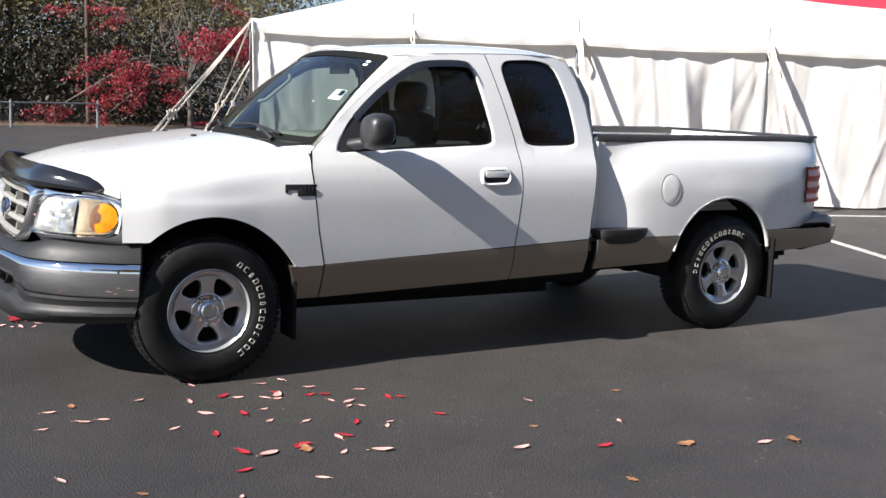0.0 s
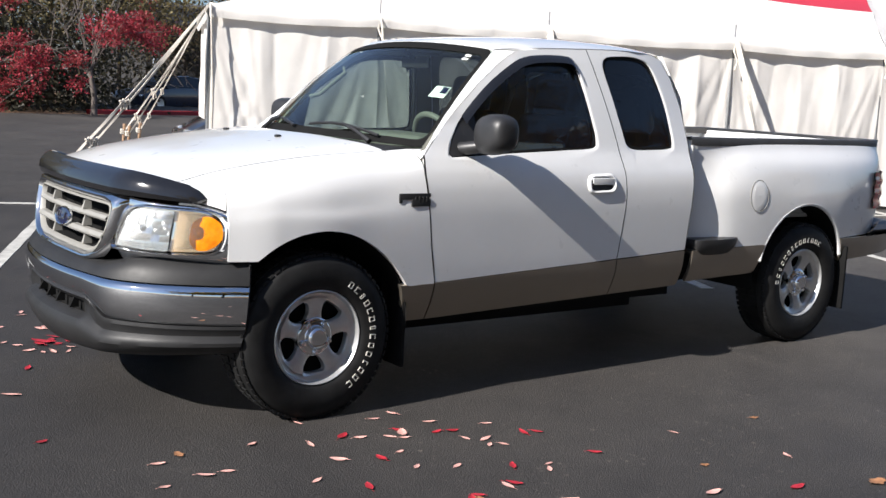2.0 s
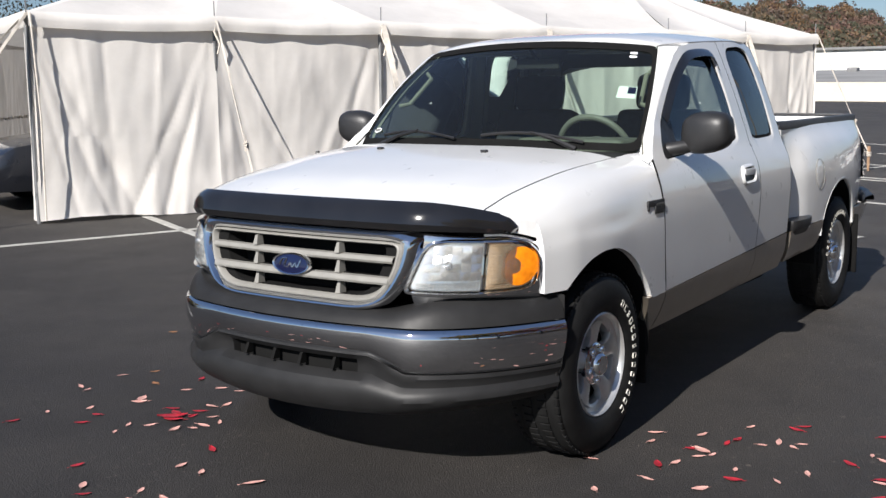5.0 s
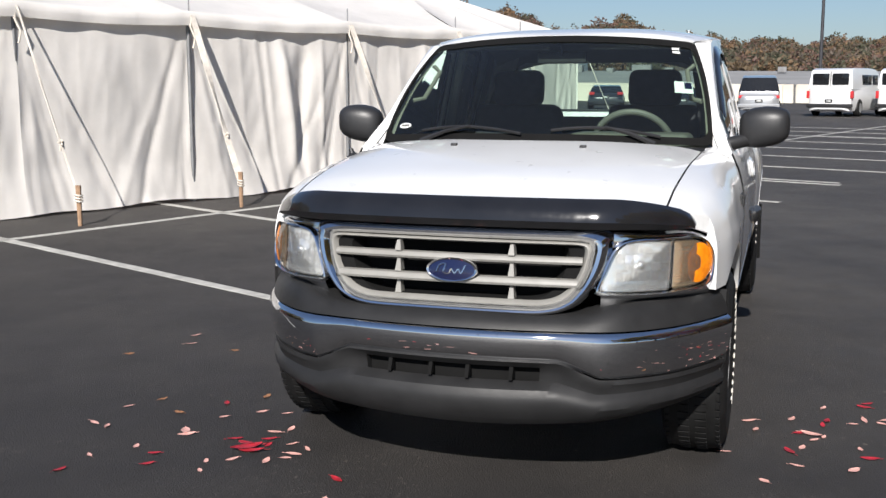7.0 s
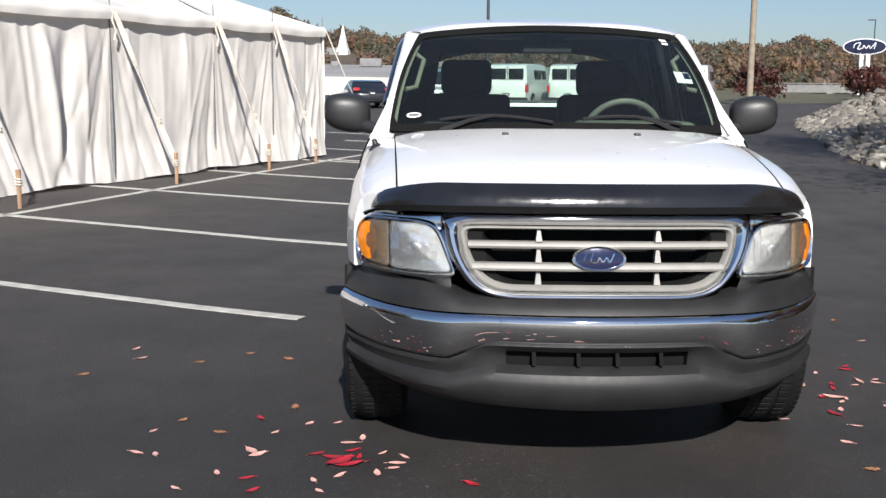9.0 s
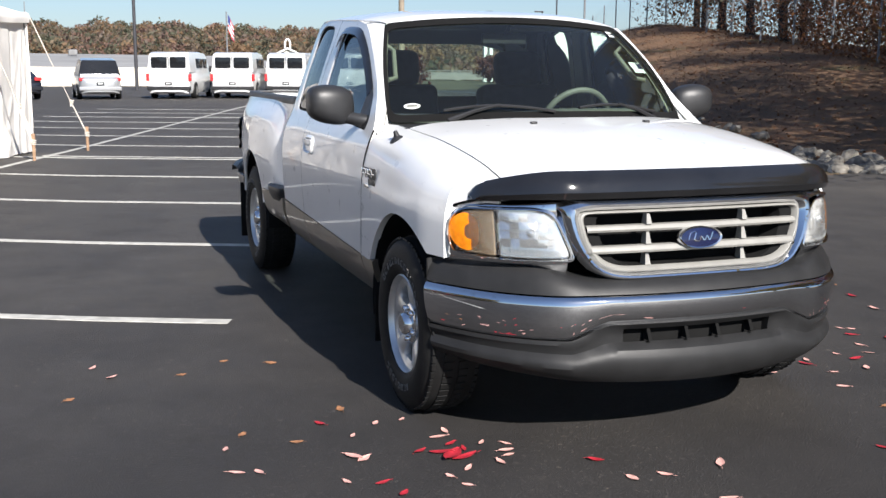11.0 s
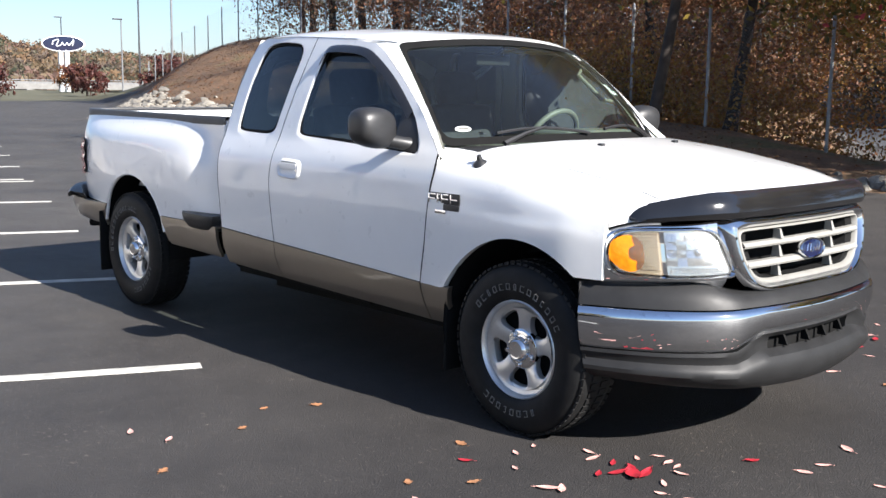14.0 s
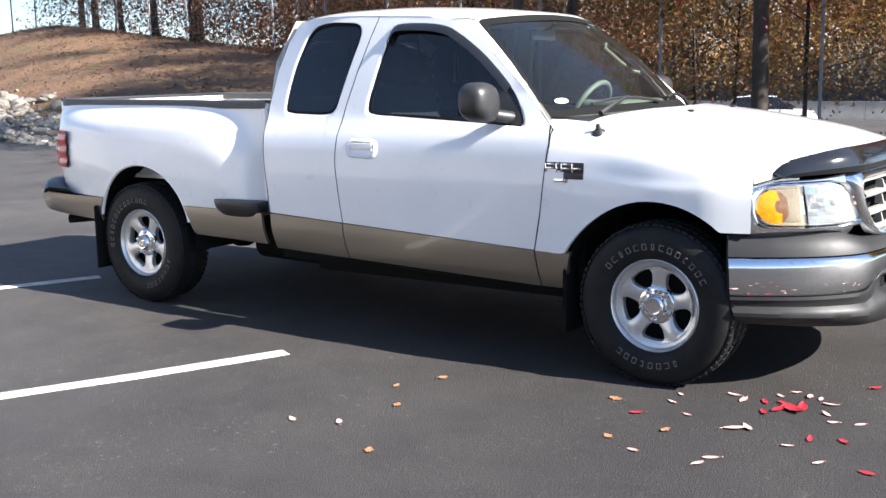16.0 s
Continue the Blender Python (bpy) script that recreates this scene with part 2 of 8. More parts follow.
def vinyl_material(name, color, through=0.12):
    m = Mat(name)
    dirt = m.ramp(m.noise(1.1, 6.0, 0.65), (0.30, tuple(c * 0.86 for c in color)), (0.62, color))
    m.link(dirt, m.b.inputs["Base Color"])
    m.b.inputs["Roughness"].default_value = 0.55
    stretch = m.node("ShaderNodeMapping", Scale=(5.0, 5.0, 0.8))
    m.link(m.coords(), stretch.inputs["Vector"])
    crease = m.node("ShaderNodeTexNoise", Scale=1.0, Detail=6.0, Roughness=0.55, Distortion=0.6)
    crease.noise_type = 'RIDGED_MULTIFRACTAL'
    m.link(stretch.outputs[0], crease.inputs["Vector"])
    m.bump(crease.outputs["Fac"], 0.22, 0.022)
    back = m.t.nodes.new("ShaderNodeBsdfTranslucent")
    mixer = m.t.nodes.new("ShaderNodeMixShader")
    mixer.inputs[0].default_value = through
    m.link(dirt, back.inputs[0])
    m.link(m.b.outputs[0], mixer.inputs[1])
    m.link(back.outputs[0], mixer.inputs[2])
    m.link(mixer.outputs[0], m.t.nodes["Material Output"].inputs[0])
    return m.m


ASPHALT = asphalt_material()
LITTER = litter_material()
ROCK = rock_material()
LINE = surface("worn_line_paint", (0.43, 0.42, 0.385), 0.8, 0.0, 0.25, 9.0, 0.5, 60)
VINYL = vinyl_material("white_vinyl", (0.87, 0.835, 0.785), 0.18)
VINYL_RED = vinyl_material("red_vinyl", (0.55, 0.035, 0.06))
ROPE = surface("dirty_white_webbing", (0.62, 0.57, 0.50), 0.85, 0.0, 0.2, 15.0, 0.4, 200)
WOOD = surface("wooden_stake", (0.33, 0.21, 0.13), 0.85, 0.0, 0.3, 18.0, 0.6, 120)
STEEL = surface("galvanised_steel", (0.21, 0.215, 0.22), 0.55, 0.5, 0.15, 8.0)
DARK_STEEL = surface("dark_painted_steel", (0.05, 0.05, 0.055), 0.5, 0.2, 0.2, 8.0)
POLE_WOOD = surface("weathered_pole_wood", (0.27, 0.225, 0.17), 0.9, 0.0, 0.2, 3.0, 0.5, 60)
CONCRETE = surface("pale_concrete", (0.22, 0.215, 0.205), 0.85, 0.0, 0.15, 2.0, 0.4, 40)
PALE_BARK = surface("grey_maple_bark", (0.12, 0.10, 0.088), 0.9, 0.0, 0.3, 8.0, 0.5, 60)
BARK = surface("dark_bark", (0.036, 0.028, 0.023), 0.95, 0.0, 0.35, 6.0, 0.9, 30)
VERGE = surface("dry_verge_grass", (0.085, 0.080, 0.045), 0.95, 0.0, 0.4, 0.4, 0.5, 20)
DARK_POLE = surface("creosoted_pole_wood", (0.075, 0.050, 0.038), 0.9, 0.0, 0.3, 5.0, 0.6, 60)
KERB_RED = surface("red_kerb_paint", (0.30, 0.020, 0.026), 0.7, 0.0, 0.3, 3.0, 0.3, 80)
# near-black wall colour that stands in for the shade under a canopy
SHADED_WALL = surface("shaded_dark_wall", (0.030, 0.029, 0.030), 0.8, 0.0, 0.3, 1.0)
FASCIA = surface("blue_grey_fascia", (0.24, 0.27, 0.32), 0.6, 0.0, 0.2, 1.0)
HALL_ROOF = surface("grey_membrane_roof", (0.27, 0.265, 0.255), 0.8, 0.0, 0.18, 0.15)
CREAM = surface("cream_wall_paint", (0.60, 0.55, 0.46), 0.8, 0.0, 0.12, 0.6, 0.2, 30)
# sunlight on the upper woods and shade below are put into these two colours
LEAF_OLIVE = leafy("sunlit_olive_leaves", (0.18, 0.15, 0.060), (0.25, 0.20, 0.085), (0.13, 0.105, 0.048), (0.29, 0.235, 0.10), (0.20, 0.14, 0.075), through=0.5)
LEAF_SHADED = leafy("shaded_undergrowth_leaves", (0.026, 0.024, 0.013), (0.040, 0.035, 0.018), (0.020, 0.021, 0.012), (0.070, 0.062, 0.030), through=0.3)
LEAF_GOLD = leafy("orange_gold_leaves", (0.27, 0.11, 0.035), (0.34, 0.15, 0.04), (0.16, 0.10, 0.028), (0.36, 0.22, 0.05), (0.24, 0.075, 0.03), (0.12, 0.09, 0.03), through=0.5)
LEAF_RED = leafy("red_leaves", (0.28, 0.020, 0.032), (0.40, 0.042, 0.060), (0.17, 0.018, 0.022), (0.44, 0.085, 0.085))
LEAF_MAROON = leafy("maroon_leaves", (0.085, 0.026, 0.022), (0.12, 0.036, 0.028), (0.06, 0.024, 0.02), (0.13, 0.055, 0.04))
LEAF_RUST = leafy("rust_leaves", (0.13, 0.052, 0.022), (0.24, 0.090, 0.034), (0.085, 0.045, 0.022), (0.27, 0.115, 0.042), (0.11, 0.055, 0.026), through=0.35)
LEAF_GREEN = leafy("green_gold_leaves", (0.066, 0.078, 0.020), (0.14, 0.12, 0.027), (0.29, 0.20, 0.036), (0.046, 0.058, 0.017), (0.27, 0.115, 0.032), (0.115, 0.10, 0.03), through=0.5)
LEAF_DULL = leafy("olive_brown_leaves", (0.050, 0.046, 0.022), (0.085, 0.062, 0.032), (0.13, 0.088, 0.048), (0.038, 0.040, 0.020), (0.16, 0.125, 0.055))
# leaf tones lifted so that the haze of distance is in the colour
FAR_HAZE_TONES = ((0.145, 0.130, 0.085), (0.225, 0.165, 0.100), (0.125, 0.128, 0.082), (0.265, 0.170, 0.095), (0.185, 0.140, 0.105), (0.235, 0.145, 0.110))
LEAF_FAR = [leafy("far_autumn_woods", tuple(c * 0.85 for c in t), t, tuple(c * 1.15 for c in t), through=0.5) for t in FAR_HAZE_TONES]
HILL = surface("far_hill_woods", (0.085, 0.066, 0.046), 0.95, 0.0, 0.25, 0.05)
FALLEN_RED = surface("fallen_red_leaf", (0.36, 0.018, 0.03), 0.55, 0.0, 0.35, 40.0)
FALLEN_PINK = surface("fallen_pink_leaf", (0.66, 0.36, 0.31), 0.6, 0.0, 0.25, 40.0)
FALLEN_BROWN = surface("fallen_brown_leaf", (0.30, 0.14, 0.065), 0.7, 0.0, 0.3, 40.0)
CAR_WHITE = paint("van_white_paint", (0.78, 0.78, 0.77))
CAR_DARK = paint("dark_car_paint", (0.012, 0.014, 0.020))
CAR_SILVER = paint("silver_car_paint", (0.42, 0.43, 0.44), 0.3, 0.5)
CAR_GLASS = surface("parked_car_glass", (0.012, 0.013, 0.015), 0.06, 0.0, 0.1)
ROOFING = surface("grey_roofing", (0.20, 0.20, 0.20), 0.8, 0.0, 0.15, 2.0)
SIDING = surface("white_siding", (0.74, 0.74, 0.71), 0.7, 0.0, 0.08, 2.0)
SIGN_WHITE = surface("sign_white", (0.80, 0.80, 0.80), 0.4, 0.0, 0.05, 3.0)
FLAG_RED = surface("flag_red", (0.50, 0.03, 0.05), 0.8)
FLAG_BLUE = surface("flag_blue", (0.03, 0.04, 0.16), 0.8)


# ---- mesh helpers ----
def finish(name, me, mat, sharp=35):
    ob = new(name, me)
    me.materials.append(mat)
    me.shade_smooth()
    if sharp:
        me.set_sharp_from_angle(angle=radians(sharp))
    return ob


def stance(x):
    """How much higher the truck's body stands, from nose to tail."""
    return 0.027 - 0.0055 * (x + 0.8)


def part(name, bm, material, parent=None, label="", sharp=35):
    """Links a bmesh as one mesh object under a thing or a part."""
    root = parent
    while root is not None and root.parent is not None:
        root = root.parent
    if root is not None and root.name == "pickup_truck":
        for v in bm.verts:
            v.co.z += stance(v.co.x)
    me = bpy.data.meshes.new(name)
    bm.to_mesh(me)
    bm.free()
    ob = finish(name, me, material, sharp)
    if parent is not None:
        ob.parent = parent
        ob.matrix_parent_inverse = parent_world(parent).inverted()
    if label:
        ob["label"] = label
    return ob


def parent_world(ob):
    m = Matrix(ob.matrix_basis)
    while ob.parent is not None:
        m = ob.parent.matrix_basis @ ob.matrix_parent_inverse @ m
        ob = ob.parent
    return m


def raw(name, verts, faces, material, parent=None, label="", sharp=35):
    me = bpy.data.meshes.new(name)
    me.from_pydata(verts, [], faces)
    ob = finish(name, me, material, sharp)
    if parent is not None:
        ob.parent = parent
        ob.matrix_parent_inverse = parent_world(parent).inverted()
    if label:
        ob["label"] = label
    return ob


def thing(name, at, label, category, group="", kind=""):
    ob = new(name)
    ob.matrix_basis = Matrix.Translation(at)
    ob.empty_display_size = 0.1
    return tagged(ob, label, category, group, kind)


def box(bm, lo, hi, bevel=0.0, seg=2):
    c = [(a + b) / 2 for a, b in zip(lo, hi)]
    s = [abs(b - a) for a, b in zip(lo, hi)]
    r = bmesh.ops.create_cube(bm, size=1.0, matrix=Matrix.Translation(c) @ Matrix.Diagonal((*s, 1)))
    if bevel:
        edges = {e for v in r["verts"] for e in v.link_edges}
        bmesh.ops.bevel(bm, geom=list(edges), offset=bevel, segments=seg, affect='EDGES', profile=0.6)
    return bm


def boxes(*specs):
    bm = bmesh.new()
    for s in specs:
        box(bm, *s)
    return bm


def tube(bm, points, radii, seg=8, caps=True):
    """A round bar along points; radii: one, or one a point."""
    points = [Vector(p) for p in points]
    if not isinstance(radii, (list, tuple)):
        radii = [radii] * len(points)
    rings, side = [], None
    for i, p in enumerate(points):
        d = (points[min(i + 1, len(points) - 1)] - points[max(i - 1, 0)]).normalized()
        if side is None:
            side = d.orthogonal().normalized()
        side = (side - d * side.dot(d)).normalized()
        up = d.cross(side)
        rings.append([bm.verts.new(p + (side * math.cos(a) + up * math.sin(a)) * radii[i]) for a in [2 * math.pi * k / seg for k in range(seg)]])
    for r, s in zip(rings, rings[1:]):
        for k in range(seg):
            bm.faces.new((r[k], r[(k + 1) % seg], s[(k + 1) % seg], s[k]))
    if caps and radii[0] > 1e-4:
        bm.faces.new(rings[0][::-1])
    if caps and radii[-1] > 1e-4:
        bm.faces.new(rings[-1])
    return bm


def lathe(bm, profile, m=Matrix(), seg=48, closed=False):
    """Turns (radius, along) points round the local y axis."""
    rows = []
    for r, y in profile:
        rows.append([bm.verts.new(m @ Vector((r * math.cos(a), y, r * math.sin(a)))) for a in [2 * math.pi * k / seg for k in range(seg)]])
    pairs = list(zip(rows, rows[1:])) + ([(rows[-1], rows[0])] if closed else [])
    for a, b in pairs:
        for k in range(seg):
            bm.faces.new((a[k], b[k], b[(k + 1) % seg], a[(k + 1) % seg]))
    return bm


def grid(bm, rows, loop=False):
    """Faces over rows of points."""
    vs = [[bm.verts.new(p) for p in r] for r in rows]
    for a, b in zip(vs, vs[1:]):
        n = len(a)
        for k in range(n if loop else n - 1):
            q = (a[k], a[(k + 1) % n], b[(k + 1) % n], b[k])
            bm.faces.new(q)
    return vs


def rim(bm, depth):
    """Turns the open edges inwards, which gives a sheet the look of thickness."""
    bm.normal_update()
    edges = [e for e in bm.edges if e.is_boundary]
    normal = {v: v.normal.copy() for e in edges for v in e.verts}
    r = bmesh.ops.extrude_edge_only(bm, edges=edges)
    new_v = [g for g in r["geom"] if isinstance(g, bmesh.types.BMVert)]
    olds = list(normal.items())
    for v in new_v:
        o = min((e.other_vert(v) for e in v.link_edges if e.other_vert(v) in normal), key=lambda q: (q.co - v.co).length)
        v.co -= normal[o] * depth
    return bm


def outward(bm, centre=None):
    """Faces look away from the centre plane or point."""
    for f in bm.faces:
        c = f.calc_center_median()
        d = c - Vector(centre) if centre is not None else Vector((0, c.y, 0))
        f.normal_update()
        if f.normal.dot(d) < 0:
            f.normal_flip()
    return bm


def curve(xs, ys, x):
    """Smooth value at x through points (xs, ys)."""
    n = len(xs)
    if x <= xs[0]:
        return ys[0]
    if x >= xs[-1]:
        return ys[-1]
    i = max(k for k in range(n - 1) if xs[k] <= x)

    def slope(k):
        if k == 0:
            return (ys[1] - ys[0]) / (xs[1] - xs[0])
        if k == n - 1:
            return (ys[-1] - ys[-2]) / (xs[-1] - xs[-2])
        a, b = (ys[k] - ys[k - 1]) / (xs[k] - xs[k - 1]), (ys[k + 1] - ys[k]) / (xs[k + 1] - xs[k])
        return 0.0 if a * b <= 0 else 2 * a * b / (a + b)
    h = xs[i + 1] - xs[i]
    t = (x - xs[i]) / h
    m0, m1 = slope(i) * h, slope(i + 1) * h
    return (2 * t**3 - 3 * t**2 + 1) * ys[i] + (t**3 - 2 * t**2 + t) * m0 + (-2 * t**3 + 3 * t**2) * ys[i + 1] + (t**3 - t**2) * m1


def spline(points, per=8, closed=False):
    """A smooth line through points."""
    ps = [Vector(p) for p in points]
    n = len(ps)
    out = []
    for i in range(n if closed else n - 1):
        a, b, c, d = (ps[(i - 1) % n] if closed or i else ps[0], ps[i], ps[(i + 1) % n], ps[(i + 2) % n] if closed or i + 2 < n else ps[-1])
        for k in range(per):
            t = k / per
            out.append(0.5 * ((2 * b) + (c - a) * t + (2 * a - 5 * b + 4 * c - d) * t * t + (3 * b - a - 3 * c + d) * t**3))
    if not closed:
        out.append(ps[-1])
    return out


def resample(points, n, closed=False):
    ps = list(points) + ([points[0]] if closed else [])
    d = [0.0]
    for a, b in zip(ps, ps[1:]):
        d.append(d[-1] + (b - a).length)
    out, j = [], 0
    for k in range(n):
        s = d[-1] * k / (n if closed else n - 1)
        while j < len(d) - 2 and d[j + 1] < s:
            j += 1
        f = 0 if d[j + 1] == d[j] else (s - d[j]) / (d[j + 1] - d[j])
        out.append(ps[j].lerp(ps[j + 1], min(1, max(0, f))))
    return out


def rounded(points, radius, per=5):
    """A closed outline with its corners rounded (2D or 3D points)."""
    ps = [Vector(p) for p in points]
    out = []
    for i, p in enumerate(ps):
        a, b = ps[i - 1] - p, ps[(i + 1) % len(ps)] - p
        r = radius[i] if isinstance(radius, (list, tuple)) else radius
        ra, rb = min(r, a.length * 0.48), min(r, b.length * 0.48)
        s, e = p + a.normalized() * ra, p + b.normalized() * rb
        for k in range(per + 1):
            t = k / per
            out.append(s * (1 - t)**2 + p * 2 * t * (1 - t) + e * t * t)
    return out


def densify(points, step):
    """The closed outline with its long sides cut into steps; its own points stay."""
    out = []
    for a, b in zip(points, list(points[1:]) + [points[0]]):
        n = max(1, math.ceil((b - a).length / step))
        out += [a.lerp(b, k / n) for k in range(n)]
    return out


def ring_rows(inner, outer, steps, step=0.03):
    """Rows of points that fill the band between two outlines, matched by angle round the inner one's middle."""
    inner, outer = [Vector(p) for p in inner], [Vector(p) for p in outer]
    c = sum(inner, Vector((0, 0))) / len(inner)
    b = densify(outer, step)
    dense = resample(inner, 2400, True)
    angs = np.array([math.atan2(p.y - c.y, p.x - c.x) for p in dense])
    a = []
    for q in b:
        w = math.atan2(q.y - c.y, q.x - c.x)
        a.append(dense[int(np.argmin(np.abs((angs - w + math.pi) % (2 * math.pi) - math.pi)))])
    return [[p.lerp(q, k / steps) for p, q in zip(a, b)] for k in range(steps + 1)]

# ---- the pickup truck: x runs to its tail, y to its passenger side, the front axle at x = 0 ----
truck = thing("pickup_truck", (1.8, 0, 0), "white extended-cab pickup truck with taupe lower body, parked on asphalt", "pickup truck")

SIDE_Z = (0.33, 0.40, 0.47, 0.57, 0.75, 0.90, 1.00, 1.08, 1.14, 1.19, 1.30, 1.45, 1.60, 1.68, 1.72, 1.76)
SIDE_Y = (0.846, 0.886, 0.922, 0.951, 0.960, 0.963, 0.957, 0.940, 0.915, 0.893, 0.862, 0.820, 0.774, 0.748, 0.733, 0.700)


def gutter(x):
    """Height of the cab's upper side edge."""
    return curve((0.9, 1.15, 1.5, 2.0, 2.2), (1.60, 1.69, 1.715, 1.733, 1.728), x)


def roof_edge(x):
    """The same, rounded down at the cab's rear corner."""
    return gutter(x) if x < 2.2 else curve((2.2, 2.29, 2.352, 2.40), (1.728, 1.700, 1.605, 1.50), x)


def cab_y(x, z):
    """Half width of the cab's side at x, z."""
    k = min(1.0, max(0.0, (z - 1.1) / 0.55))
    y = curve(SIDE_Z, SIDE_Y, z - (gutter(max(x, 1.15)) - 1.70) * k)
    lean = min(1.0, max(0.0, (1.2 - x) / 0.4)) * min(1.0, max(0.0, (z - 1.17) / 0.15))
    return y - 0.035 * max(0.0, x - 1.9)**2 / 0.25 * k - 0.026 * lean


def clad_top(x):
    return 0.565 + 0.045 * (x - 0.6)


def clad_low(x):
    return 0.378 + 0.034 * (x - 0.6)


ARCH_F, ARCH_R = (0.01, 0.385, 0.450), (3.475, 0.450, 0.442)


def arch_z(arch, x, floor):
    cx, cz, r = arch
    d = r * r - (x - cx)**2
    return max(floor, cz + math.sqrt(d)) if d > 0 else floor


# sections of bonnet and front wing, from the middle out and down: a row of (y, z) for each x
NOSE_X = (-0.70, -0.55, -0.42, -0.20, 0.05, 0.30, 0.58)
NOSE = (
    ((0, 1.035), (0.35, 1.030), (0.60, 1.015), (0.725, 0.998), (0.765, 0.978), (0.80, 0.950), (0.82, 0.920), (0.83, 0.87), (0.83, 0.56)),
    ((0, 1.085), (0.35, 1.080), (0.60, 1.062), (0.735, 1.040), (0.798, 1.006), (0.843, 0.960), (0.864, 0.915), (0.872, 0.85), (0.87, 0.56)),
    ((0, 1.120), (0.35, 1.115), (0.61, 1.097), (0.740, 1.075), (0.828, 1.034), (0.879, 0.972), (0.899, 0.910), (0.908, 0.83), (0.905, 0.56)),
    ((0, 1.160), (0.35, 1.156), (0.62, 1.138), (0.750, 1.115), (0.860, 1.070), (0.917, 1.000), (0.941, 0.930), (0.952, 0.85), (0.950, 0.56)),
) + (
    ((0, 1.200), (0.35, 1.196), (0.63, 1.176), (0.760, 1.148), (0.874, 1.099), (0.932, 1.024), (0.954, 0.930), (0.966, 0.85), (0.958, 0.56)),
    ((0, 1.232), (0.35, 1.226), (0.64, 1.200), (0.770, 1.168), (0.872, 1.126), (0.926, 1.054), (0.951, 0.950), (0.962, 0.85), (0.955, 0.56)),
    ((0, 1.250), (0.35, 1.245), (0.65, 1.222), (0.790, 1.190), (0.880, 1.150), (0.920, 1.120), (0.955, 1.000), (0.962, 0.85), (0.950, 0.56)),
)


def nose_section(x):
    """The section at x as a fine line, with the index of the bonnet's seam in it."""
    pts = []
    for k in range(len(NOSE[0])):
        pts.append((x, curve(NOSE_X, [r[k][0] for r in NOSE], x), curve(NOSE_X, [r[k][1] for r in NOSE], x)))
    return spline(pts, 10), 30


def cut_low(line, z):
    """The part of a falling line above height z."""
    out = []
    for a, b in zip(line, line[1:]):
        out.append(a)
        if b.z < z <= a.z:
            out.append(a.lerp(b, (a.z - z) / (a.z - b.z)))
            return out
    return out + [line[-1]]


def mirrored(rows, side):
    return [[Vector((p.x, p.y * side, p.z)) for p in r] for r in rows]


def steps(a, b, n):
    return [a + (b - a) * k / (n - 1) for k in range(n)]


def door_front(z):
    """The door's front edge at height z."""
    return float(np.interp(z, (0.567, 0.75, 0.95, 1.08, 1.165), (0.620, 0.585, 0.560, 0.548, 0.552)))


def nose_panel(xs, low, seam_gap=0.003, n=26):
    rows = []
    for x in xs:
        line, seam = nose_section(x)
        line = cut_low(line[seam:], low(x))
        line[0] = line[0] + Vector((0, seam_gap, 0))
        k = min(1.0, max(0.0, (x - 0.15) / 0.395))**2
        rows.append([Vector((p.x + k * (door_front(p.z) - 0.551), p.y, p.z)) for p in resample(line, n)])
    return rows


def nose_plan(a):
    """How far the nose falls back at half width a."""
    return 0.025 * (a / 0.5)**2 + 1.9 * max(0.0, a - 0.5)**2


def nose_edge(y):
    """The upper edge of the chrome over the lamps."""
    return 0.953 - 0.046 * max(0.0, (abs(y) - 0.77) / 0.12)**2


def nose_top(x, y):
    line = nose_section(x)[0][:45]
    return float(np.interp(y, [p.y for p in line], [p.z for p in line]))


# bonnet
rows = []
for k in range(40):
    f = k / 39
    row = []
    for j in range(-18, 19):
        y = j / 18 * (0.728 + 0.045 * f)
        a = abs(y)
        x0 = -0.750 + nose_plan(a)
        x = x0 + (0.24 + 0.17 * (a / 0.77)**2 - x0) * f
        row.append(Vector((x, y, nose_top(x, a))))
    rows.append(row)
bm = bmesh.new()
grid(bm, rows)
for f in bm.faces:
    f.normal_update()
    if f.normal.z < 0:
        f.normal_flip()
rim(bm, 0.025)
part("bonnet", bm, WHITE, truck)

